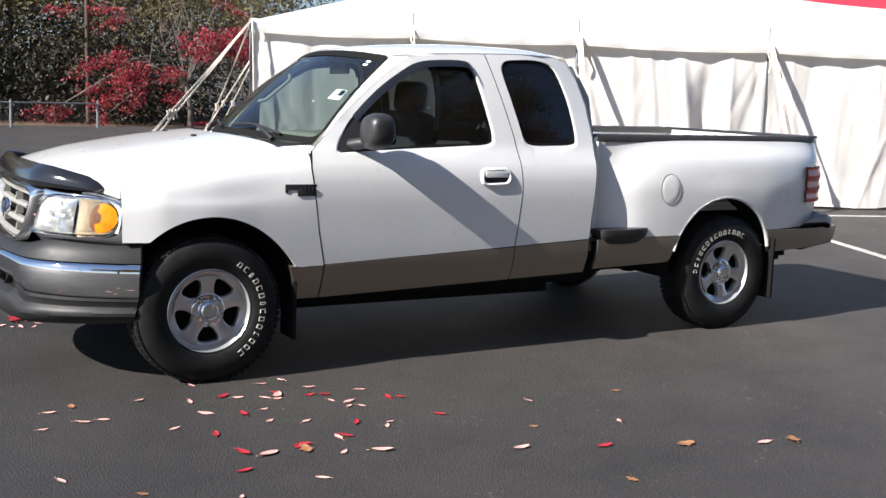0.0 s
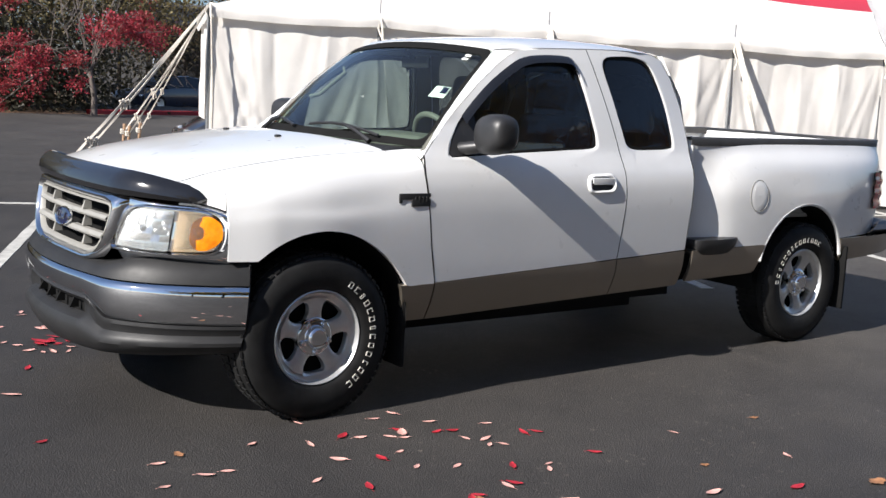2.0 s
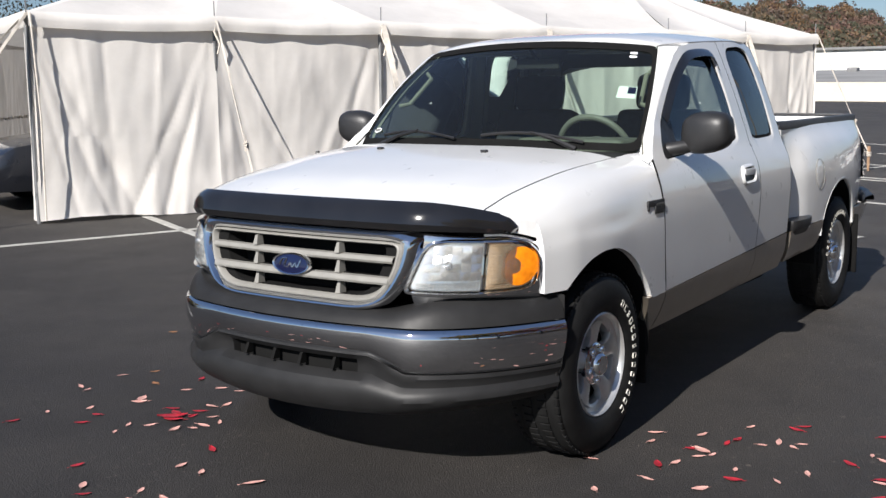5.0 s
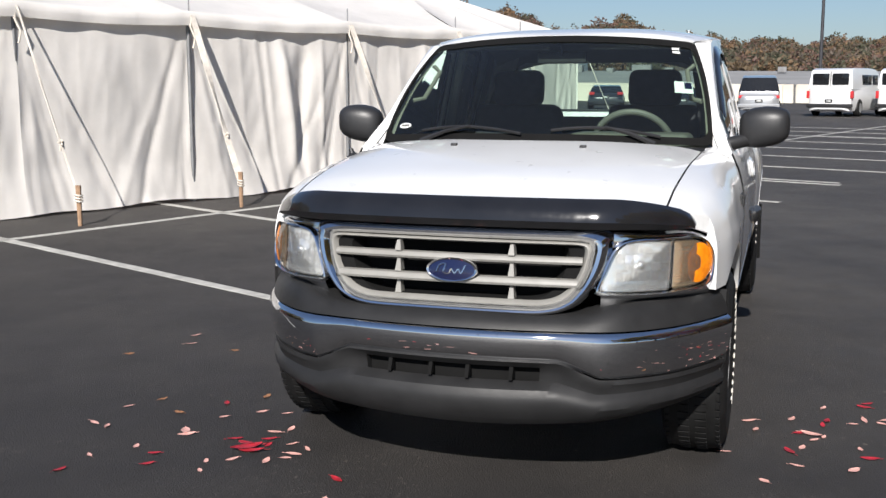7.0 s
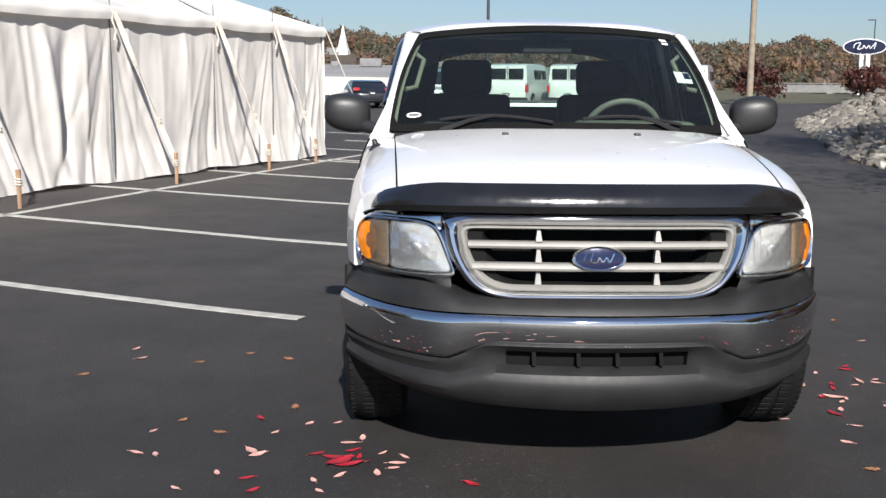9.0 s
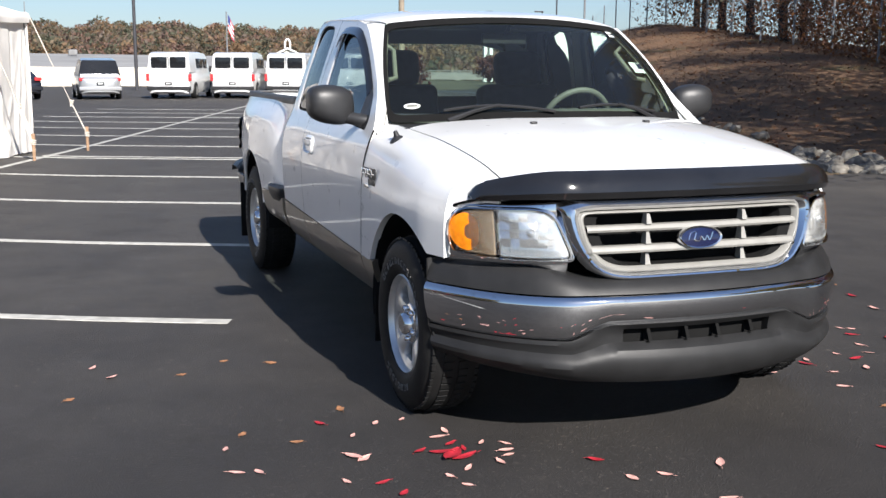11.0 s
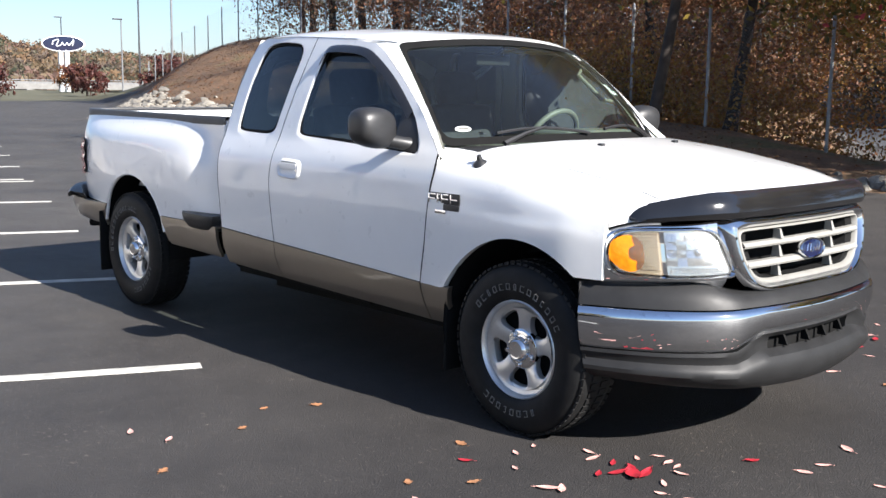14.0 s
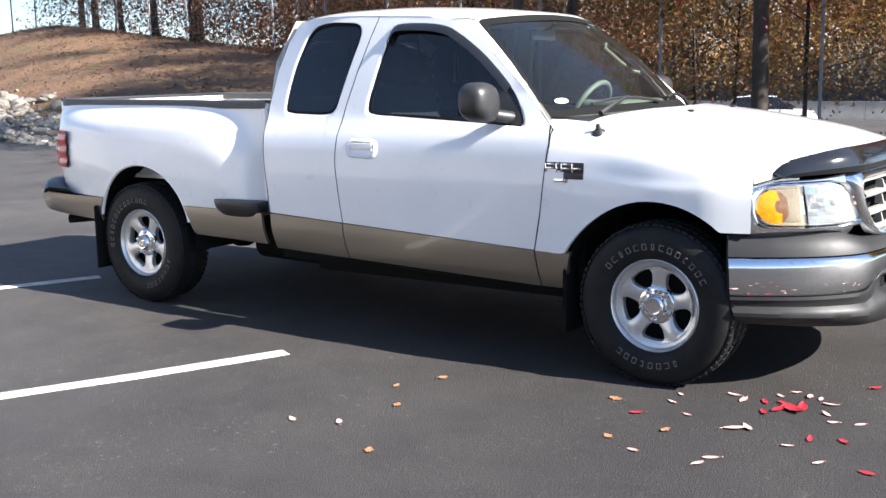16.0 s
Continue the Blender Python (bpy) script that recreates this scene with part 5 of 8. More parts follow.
for y in steps(-0.945, 0.945, 50):
    e = max(0.0, (abs(y) - 0.70) / 0.25)
    xo = 4.70 - 0.20 * e * e
    xi = 4.53 - 0.36 * e * e
    g = 1 - 0.55 * e**5
    rows.append([Vector((x, y, z)) for x, z in ((xi, 0.652), (xi + 0.01, 0.652 + 0.045 * g), (xi + 0.07, 0.652 + 0.085 * g), (xo - 0.06, 0.652 + 0.090 * g), (xo - 0.01, 0.652 + 0.065 * g), (xo, 0.652 + 0.02 * g), (xo - 0.02, 0.652))])
grid(bm, rows)
bmesh.ops.holes_fill(bm, edges=[e for e in bm.edges if e.is_boundary])
bmesh.ops.recalc_face_normals(bm, faces=bm.faces[:])
part("bumper_pad", bm, BLACK, rear_bumper)
bm = boxes(((4.55, -0.05, 0.36), (4.86, 0.05, 0.44), 0.01))
part("tow_hitch", bm, MATT, truck)

# ---- running gear ----
# plain unseen slabs, hung low to keep light from under the truck
for lo, hi in (((0.42, -0.80, 0.36), (2.42, 0.80, 0.60)), ((-0.72, -0.52, 0.30), (0.48, 0.52, 0.66)), ((0.5, -0.62, 0.27), (2.3, 0.62, 0.40)), ((2.4, -0.55, 0.40), (4.5, 0.55, 0.76)), ((-0.58, -0.56, 0.60), (-0.40, 0.56, 0.88))):
    part("underbody", boxes((lo, hi)), MATT, truck)

for side in (-1, 1):
    bm = boxes(((-0.6, side * 0.40, 0.36), (4.5, side * 0.50, 0.50), 0.01))
    part("chassis_rail", bm, MATT, truck)
    bm = bmesh.new()
    tube(bm, [(1.1, side * 0.845, 0.385), (2.3, side * 0.845, 0.425)], 0.02, 6)
    part("sill_flange", bm, MATT, truck)
    for cx, cz, r in (ARCH_F, ARCH_R):
        bm = bmesh.new()
        rows = []
        for k in range(21):
            a = math.pi * (-0.06 + 1.12 * k / 20)
            rows.append([(cx + (r + 0.012) * math.cos(a), side * y, cz + (r + 0.012) * math.sin(a)) for y in (0.50, 0.70, 0.84, 0.935 if math.cos(a) > -0.55 or cx > 1 else 0.85)])
        grid(bm, rows)
        part("wheel_well", bm, MATT, truck)
    bm = boxes(((0.455, side * 0.74, 0.165), (0.475, side * 0.928, 0.52), 0.006))
    part("mud_flap", bm, MATT, truck)
    bm = boxes(((3.925, side * 0.72, 0.185), (3.945, side * 0.975, 0.60), 0.006))
    part("mud_flap", bm, MATT, truck)
bm = bmesh.new()
tube(bm, [(3.52, -0.7, 0.38), (3.52, 0.7, 0.38)], 0.05, 10)
bmesh.ops.create_uvsphere(bm, u_segments=16, v_segments=10, radius=0.15, matrix=Matrix.Translation((3.52, 0.05, 0.38)))
part("rear_axle", bm, MATT, truck)
bm = bmesh.new()
tube(bm, [(1.6, 0.42, 0.36), (2.3, 0.44, 0.36), (2.4, 0.45, 0.36), (2.9, 0.45, 0.37)], [0.03, 0.03, 0.10, 0.10], 12)
tube(bm, [(2.9, 0.45, 0.40), (4.2, 0.62, 0.48), (4.45, 0.80, 0.46)], 0.03, 8)
part("exhaust", bm, MATT, truck)

# wheels: one is built, the others share its meshes
def build_wheel(side, letters):
    w = new("wheel")
    w.matrix_basis = Matrix.Identity(4)
    bm = bmesh.new()
    prof = [(0.212, 0.098), (0.222, 0.112), (0.245, 0.122), (0.280, 0.129), (0.315, 0.126), (0.340, 0.118), (0.352, 0.112), (0.366, 0.100), (0.374, 0.085), (0.378, 0.05), (0.379, 0.0)]
    prof = prof + [(r, -y) for r, y in prof[-2::-1]] + [(0.20, -0.06), (0.20, 0.06)]
    lathe(bm, prof, Matrix(), 72, True)
    bmesh.ops.recalc_face_normals(bm, faces=bm.faces[:])
    part("tyre", bm, RUBBER, w)
    # tread blocks
    bm = bmesh.new()
    for k in range(64):
        a = 2 * math.pi * k / 64
        for y0, y1, r in ((0.060, 0.106, 0.3665), (0.012, 0.054, 0.3785), (-0.054, -0.012, 0.3785), (-0.106, -0.060, 0.3665)):
            m = Matrix.Rotation(a + (0.03 if abs(y0) < 0.055 else 0), 4, 'Y') @ Matrix.Translation((r, (y0 + y1) / 2, 0)) @ Matrix.Rotation(radians(-16 if y0 > 0.055 else 16 if y0 < -0.1 else 0), 4, 'Z')
            bmesh.ops.create_cube(bm, size=1.0, matrix=m @ Matrix.Diagonal((0.010, y1 - y0, 0.026, 1)))
    tagged(part("tread", bm, RUBBER, w, "", 20), kind="stuff")
    # raised lettering on the sidewall as plain bars
    bm = bmesh.new()
    spans = [(125, 14)] if letters else [(215, 14), (60, 8)]
    rnd = random.Random(5)
    for a0, n in spans:
        for k in range(n):
            a = radians(a0 + k * 8.6)
            hgt, wid = 0.0140, 0.0110
            if k % 4 == 3:
                wid *= 0.6
            loops = ((-wid, -hgt, wid, -hgt + 0.003), (-wid, hgt - 0.003, wid, hgt), (-wid, -hgt, -wid + 0.003, hgt), (wid - 0.003, -hgt, wid, hgt))
            for u0, v0, u1, v1 in (loops if k % 3 else loops[:3]):
                m = Matrix.Rotation(a, 4, 'Y') @ Matrix.Translation((0.276 + (v0 + v1) / 2, 0.1275, (u0 + u1) / 2)) @ Matrix.Diagonal((v1 - v0, 0.006, u1 - u0, 1))
                bmesh.ops.create_cube(bm, size=1.0, matrix=m)
    tagged(part("sidewall_lettering", bm, LETTER if letters else LETTER_DULL, w, "raised white lettering on the sidewall" if letters else "raised lettering stained brown", 20), kind="stuff")
    # rim barrel and flange
    bm = bmesh.new()
    lathe(bm, [(0.150, -0.06), (0.196, 0.0), (0.198, 0.075), (0.203, 0.100), (0.212, 0.112), (0.217, 0.108), (0.217, 0.098)], Matrix(), 60)
    rimo = part("rim", bm, ALLOY, w, "machined alloy rim with five spokes", 50)
    bm = bmesh.new()
    lathe(bm, [(0.0, 0.012), (0.10, 0.012), (0.19, 0.018)], Matrix(), 40)
    part("brake_disc", bm, MATT, rimo)
    bm = bmesh.new()
    lathe(bm, [(0.166, 0.050), (0.170, 0.074), (0.184, 0.082), (0.196, 0.084), (0.203, 0.088)], Matrix(), 60)
    part("rim_ring", bm, ALLOY, rimo, "", 50)
    for k in range(5):
        base = radians(90 + 72 * k)
        bm = bmesh.new()
        rows = []
        for j in range(13):
            f = j / 12
            r = 0.082 + (0.182 - 0.082) * f
            half = curve((0, 0.12, 0.3, 0.62, 0.86, 1.0), (0.60, 0.42, 0.31, 0.265, 0.33, 0.60), f)
            y = curve((0, 0.3, 0.8, 1.0), (0.066, 0.076, 0.082, 0.082), f)
            row = [Vector((r * math.cos(base + half * s), y + o, r * math.sin(base + half * s))) for s, o in
                   ((-1.0, -0.030), (-0.99, -0.010), (-0.93, -0.002), (-0.6, 0.004), (0, 0.006), (0.6, 0.004), (0.93, -0.002), (0.99, -0.010), (1.0, -0.030))]
            rows.append(row)
        grid(bm, rows)
        for f in bm.faces:
            f.normal_update()
        bmesh.ops.recalc_face_normals(bm, faces=bm.faces[:])
        if sum(f.normal.y for f in bm.faces) < 0:
            bmesh.ops.reverse_faces(bm, faces=bm.faces[:])
        part("spoke", bm, ALLOY, rimo)
    bm = bmesh.new()
    lathe(bm, [(0.088, 0.060), (0.087, 0.078), (0.080, 0.083), (0.068, 0.084), (0.055, 0.086), (0.052, 0.098), (0.047, 0.112), (0.038, 0.119), (0.030, 0.117), (0.0, 0.119)], Matrix(), 40)
    hub = part("hub_cap", bm, CHROME, rimo, "chrome hub cap", 40)
    for k in range(5):
        a = radians(54 + 72 * k)
        bm = bmesh.new()
        m = Matrix.Translation((0.070 * math.cos(a), 0, 0.070 * math.sin(a)))
        lathe(bm, [(0.015, 0.070), (0.014, 0.092), (0.009, 0.099), (0.0, 0.100)], m, 10)
        part("wheel_nut", bm, CHROME, hub)
    return w


wheels = {}
for side in (-1, 1):
    w = build_wheel(side, side < 0)
    for x, z in ((0.0, 0.376), (3.52, 0.382)):
        spin = {(-1, 0.0): 0, (1, 0.0): -5, (-1, 3.52): 118, (1, 3.52): 40}[(side, x)]
        m = Matrix.Translation((x, side * 0.828, z)) @ Matrix.Rotation(math.pi if side < 0 else 0, 4, 'Z') @ Matrix.Rotation(radians(spin), 4, 'Y')
        if x == 0.0:
            w.matrix_basis = m
            done = w
        else:
            done = copy_thing(w, m)
        done.parent = truck
        done.matrix_parent_inverse = truck.matrix_basis.inverted()

# badges on the front wings, as plain shapes
for side in (-1, 1):
    by = lambda x, z: curve([p.z for p in nose_section(x)[0]][::-1], [p.y for p in nose_section(x)[0]][::-1], z) + 0.001
    def bar(bm, x0, z0, x1, z1, t=0.006):
        y = by((x0 + x1) / 2, (z0 + z1) / 2)
        box(bm, (x0, side * (y - 0.004), z0), (x1, side * (y + t), z1), 0.002)
    if side < 0:
        bm = bmesh.new()
        bar(bm, 0.392, 0.966, 0.565, 0.994, 0.005)
        bar(bm, 0.458, 0.934, 0.562, 0.968, 0.005)
        bar(bm, 0.392, 0.950, 0.408, 0.968, 0.005)
        badge = part("wing_badge", bm, BLACK, truck, "dark hooked model badge")
        bm = bmesh.new()
        for k in range(4):
            bar(bm, 0.476 + 0.020 * k, 0.952, 0.488 + 0.020 * k, 0.980, 0.008)
        part("badge_strokes", bm, PAD, badge)
        continue
    bm = bmesh.new()
    bar(bm, 0.352, 0.944, 0.556, 0.996, 0.002)
    bar(bm, 0.352, 0.918, 0.455, 0.946, 0.002)
    badge = part("wing_badge", bm, BLACK, truck, "model badge with chrome strokes on a black plate")
    bm = bmesh.new()
    at = 0.552
    for wdt in (0.056, 0.026, 0.056, 0.058):
        x0, x1 = at - wdt + 0.008, at
        bar(bm, x0, 0.982, x1, 0.992, 0.006)
        bar(bm, x0, 0.964, x1, 0.972, 0.006)
        bar(bm, x1 - 0.010, 0.949, x1, 0.992, 0.006)
        at -= wdt
    part("badge_strokes", bm, CHROME, badge)
    bm = bmesh.new()
    bar(bm, 0.432, 0.902, 0.503, 0.920, 0.005)
    part("badge_plate", bm, CHROME, badge)

# ---- cabin ----
bm = bmesh.new()
rows = []
for j in range(-12, 13):
    s = j / 12
    rows.append([Vector((0.42 + 0.20 * s * s, 0.78 * s, 1.185)), Vector((0.62 + 0.12 * s * s, 0.80 * s, 1.20 + 0.012 * math.cos(s * 6))), Vector((0.86, 0.81 * s, 1.195)), Vector((0.93, 0.81 * s, 1.14)), Vector((0.92, 0.81 * s, 0.80))])
grid(bm, rows)
outward(bm, (0.6, 0, 0.6))
dash = part("dashboard", bm, DASH, truck, "grey-green plastic dashboard")
bm = bmesh.new()
box(bm, (0.66, -0.70, 1.15), (0.95, -0.12, 1.245), 0.045, 5)
part("instrument_hood", bm, DASH, dash)
m = Matrix.Translation((1.02, -0.39, 1.17)) @ Matrix.Rotation(radians(-28), 4, 'Y') @ Matrix.Rotation(radians(90), 4, 'Z')
bm = bmesh.new()
tube(bm, [m @ Vector((0.195 * math.cos(a), 0, 0.195 * math.sin(a))) for a in [2 * math.pi * k / 40 for k in range(41)]], 0.016, 10)
steer = part("steering_wheel", bm, DASH, truck, "grey steering wheel")
bm = bmesh.new()
tube(bm, [m @ Vector((-0.18, 0, -0.02)), m @ Vector((0, 0.02, 0)), m @ Vector((0.18, 0, -0.02))], 0.018, 8)
bmesh.ops.create_uvsphere(bm, u_segments=16, v_segments=10, radius=0.075, matrix=m)
part("steering_hub", bm, DASH, steer)
bm = bmesh.new()
tube(bm, [m @ Vector((0, 0, 0)), (0.80, -0.39, 1.06)], 0.035, 8)
part("steering_column", bm, DASH, steer)
for y in (-0.40, 0.40):
    bm = boxes(((1.15, y - 0.27, 0.68), (1.70, y + 0.27, 0.86), 0.06, 4))
    seat = part("front_seat", bm, CLOTH, truck, "dark grey cloth seat with a headrest")
    bm = boxes(((0, -0.26, 0), (0.16, 0.26, 0.62), 0.06, 4))
    o = part("seat_back", bm, CLOTH, seat)
    o.matrix_basis = Matrix.Translation((1.62, y, 0.76)) @ Matrix.Rotation(radians(12), 4, 'Y')
    bm = boxes(((0, -0.15, -0.02), (0.13, 0.15, 0.19), 0.064, 6))
    o = part("headrest", bm, CLOTH, seat)
    o.matrix_basis = Matrix.Translation((1.745, y, 1.375)) @ Matrix.Rotation(radians(8), 4, 'Y')
bm = boxes(((1.2, -0.14, 0.68), (1.7, 0.14, 0.84), 0.05, 3))
part("console_seat", bm, CLOTH, truck)
bm = boxes(((2.12, -0.72, 0.62), (2.36, 0.72, 1.18), 0.05, 3))
part("rear_bench", bm, CLOTH, truck)
bm = boxes(((0.55, -0.80, 0.60), (2.42, 0.80, 0.64)))
part("cab_floor", bm, CLOTH, truck)
bm = boxes(((1.10, -0.13, 1.585), (1.125, 0.13, 1.645), 0.012, 3))
im = part("rear_view_mirror", bm, BLACK, truck)
bm = bmesh.new()
tube(bm, [(1.11, 0, 1.63), (1.03, 0, 1.68)], 0.010, 6)
part("mirror_stem", bm, BLACK, im)
for side in (-1, 1):
    bm = bmesh.new()
    a, b = Vector((0.86, side * 0.735, 1.395)), Vector((1.06, side * 0.685, 1.575))
    tube(bm, [a, a.lerp(b, 0.12) + Vector((0.01, -side * 0.045, -0.01)), a.lerp(b, 0.88) + Vector((0.01, -side * 0.045, -0.01)), b], 0.012, 8)
    part("grab_handle", bm, TRIM, truck)
    bm = boxes(((1.20, side * 0.12, 1.665), (1.36, side * 0.60, 1.680), 0.006))
    part("sun_visor", bm, TRIM, truck)

# ---- the ground: a lot that rises gently, a bank with a fence along it, a lower street behind ----
EDGE = [(-30, -17), (-6, -15.5), (2, -13.2), (5, -10.8), (7.3, -9.2), (9.9, -7.3), (13, -7.1), (17, -7.7), (21, -9), (26.5, -10.3), (31.5, -11.8), (36, -15), (45, -20), (56, -25.5), (66, -29.5), (90, -42)]
FENCE = [(-40, -19.5), (-8, -18.5), (1, -16.2), (5.5, -14.4), (8.8, -14.6), (13, -16.3), (17.5, -17.7), (21.3, -18.9), (26.4, -20.5), (39, -24.2), (46, -26), (52, -27.8), (58.5, -29.6), (64, -31.4), (68.5, -33), (75, -36.5), (95, -47)]
FENCE_Z = [0.05, 0.05, 0.05, 0.25, 0.65, 0.95, 1.6, 1.95, 2.4, 3.5, 3.1, 2.3, 1.7, 0.9, 0.2, 0.0, 0.0]


def beside(line, x, y):
    """Distance past the line (to smaller y) and the place along it."""
    best = (1e9, 0, 0)
    for i in range(len(line) - 1):
        ax, ay = line[i]
        bx, by = line[i + 1]
        dx, dy = bx - ax, by - ay
        f = min(1.0, max(0.0, ((x - ax) * dx + (y - ay) * dy) / (dx * dx + dy * dy)))
        d = math.hypot(x - ax - f * dx, y - ay - f * dy)
        if d < best[0]:
            best = (d, (dx * (y - ay) - dy * (x - ax)), i + f)
    return (best[0] if best[1] < 0 else -best[0]), best[2]


def ground_z(x, y):
    z = 0.002 * max(0.0, min(x, 90) - 4) + 0.014 * max(0.0, min(y, 22) - 2) if y > -40 else 0.0
    if y < -4 and x > -45:
        de, _ = beside(EDGE, x, y)
        if de > 0:
            df, s = beside(FENCE, x, y)
            top = float(np.interp(s, range(len(FENCE_Z)), FENCE_Z))
            if df < 0:
                k = de / (de - df)
                z = z * (1 - k) + top * math.sin(k * math.pi / 2)**0.9
            else:
                fall = 0.26 if x < 22 else 0.10
                z = max(-2.1 if x < 60 else -0.6, top - fall * df - 0.3 * max(0.0, df - 22))
            z += 0.10 * noise.noise(Vector((x * 0.35, y * 0.35, 0))) * min(1, de / 3)
    if y < -72 and -60 < x < 75:
        z += 0.28 * min(28.0, -72 - y)
    if y > 34:
        z -= 0.10 * min(30, y - 34)
    return z


gx = [-900, -400, -200, -100, -60, -40, -30] + list(np.arange(-22, 46, 1.0)) + [48, 51, 55, 60, 66, 74, 84, 100, 130, 180, 260, 400, 900]
gy = [-900, -400, -200, -130, -101, -95, -88, -80, -72, -62, -54, -48] + list(np.arange(-44, -4, 1.0)) + list(np.arange(-4, 24, 2.0)) + [25, 27, 30, 34, 38] + [44, 52, 64, 90, 150, 300, 900]
verts = [(float(x), float(y), ground_z(float(x), float(y))) for y in gy for x in gx]
nx = len(gx)
faces, mats = [], []
for j in range(len(gy) - 1):
    for i in range(nx - 1):
        faces.append((j * nx + i, j * nx + i + 1, (j + 1) * nx + i + 1, (j + 1) * nx + i))
        cx_, cy_ = (gx[i] + gx[i + 1]) / 2, (gy[j] + gy[j + 1]) / 2
        soft = False
        if cy_ < -5:
            de, _ = beside(EDGE, cx_, cy_)
            soft = de > 0.1 and not (cy_ < -44 and -20 < cx_ < 45)
        if cy_ > 34 or (cy_ > 25 and cx_ < 8):
            soft = True
        mats.append(2 if cx_ > 62 and not -18 < cy_ < 30 else 1 if soft else 0)
ground = raw("ground", verts, faces, ASPHALT, sharp=0)
ground.data.materials.append(LITTER)
ground.data.materials.append(VERGE)
ground.data.polygons.foreach_set("material_index", mats)
tagged(ground, "dark worn asphalt lot with leaf-covered earth bank", "ground", kind="structure")

# ---- painted stall lines ----
def on_ground(p, up=0.004):
    return Vector((p.x, p.y, ground_z(p.x, p.y) + up))


def stripe(a, b, width=0.10):
    a, b = Vector(a), Vector(b)
    d = (b - a).normalized()
    s = Vector((-d.y, d.x, 0)) * width / 2
    n = max(1, int((b - a).length / 1.5))
    bm = bmesh.new()
    rnd = random.Random(int(a.x * 100))
    rows = []
    for k in range(n * 6 + 1):
        p = a.lerp(b, k / (n * 6))
        j1, j2 = rnd.uniform(-0.004, 0.004), rnd.uniform(-0.004, 0.004)
        rows.append([on_ground(p + s * (1 + j1 * 20), 0.001), on_ground(p + s * (0.97 + j1 * 20), 0.005), on_ground(p - s * (0.97 + j2 * 20), 0.005), on_ground(p - s * (1 + j2 * 20), 0.001)])
    grid(bm, rows)
    for f in bm.faces:
        f.normal_update()
        if f.normal.z < 0:
            f.normal_flip()
    ob = part("stall_line", bm, LINE)
    return tagged(ob, "worn white painted stall line on asphalt", "line", "stall lines", "structure")


END0, STALL, LONG0 = Vector((1.86, 1.40, 0)), Vector((2.61, -0.83, 0)), Vector((6.34, 5.0, 0))
SU, SV = Vector((0.951, -0.309, 0)), Vector((0.400, 0.9165, 0))
for i in range(-1, 22):
    e = END0 + STALL * i
    if i == -1:
        e = Vector((-0.71, 2.44, 0))
    # where the stall line meets the long line
    d = LONG0 - e
    reach = (d.x * SU.y - d.y * SU.x) / (SV.x * SU.y - SV.y * SU.x)
    past = 4.6 if i < 1 or 6 < i < 12 else 2.0 if i < 7 else 0.0
    stripe(e, e + SV * (reach + past), 0.105)
    if i == 4 or i == 9:
        stripe(e + Vector((0.35, 0, 0)), e + SV * reach + Vector((0.35, 0, 0)))
stripe(LONG0 - SU * 6.6, LONG0 + SU * 32.5)

# ---- the marquee ----
TC, TU, TV = Vector((3.22, 7.49, 0)), Vector((0.926, -0.378, 0)), Vector((0.378, 0.926, 0))
EAVE, LONG, WIDE, FAR_W = 2.33, 13.0, 10.4, 5.2
POLES = (0.0, 2.12, 4.38, 7.10, 9.50, 11.24, 13.0)


def tent(s, w, z):
    p = TC + TU * s + TV * w
    return Vector((p.x, p.y, z + ground_z(p.x, p.y) * (1 if z < 1 else 0.4)))


marquee = thing("marquee", tent(6.5, 5.2, 0), "large white vinyl pole tent with a red roof stripe", "tent")


def sag(s, poles):
    """How far the eave dips between its poles."""
    for a, b in zip(poles, poles[1:]):
        if a <= s <= b:
            return 0.03 * math.sin(math.pi * (s - a) / (b - a))
    return 0.0


crease_rnd = random.Random(23)
CREASES = []
for p in POLES:
    # pulled from the pole's top
    for k in range(7):
        CREASES.append((p + crease_rnd.uniform(-0.06, 0.06), p + (k - 3) * 0.36 + crease_rnd.uniform(-0.15, 0.15), crease_rnd.choice((-1, 1, 1)) * crease_rnd.uniform(0.03, 0.075), crease_rnd.uniform(0.025, 0.06), 0.25, 1.0))
for k in range(26):
    # hanging loose from the eave, or pushed up from the hem
    q = crease_rnd.uniform(0, LONG)
    fade = crease_rnd.choice(((1.0, 0.1), (0.9, 0.5), (0.2, 1.0), (0.6, 0.8)))
    CREASES.append((q, q + crease_rnd.uniform(-0.3, 0.3), crease_rnd.choice((-1, 1)) * crease_rnd.uniform(0.02, 0.06), crease_rnd.uniform(0.03, 0.11), *fade))


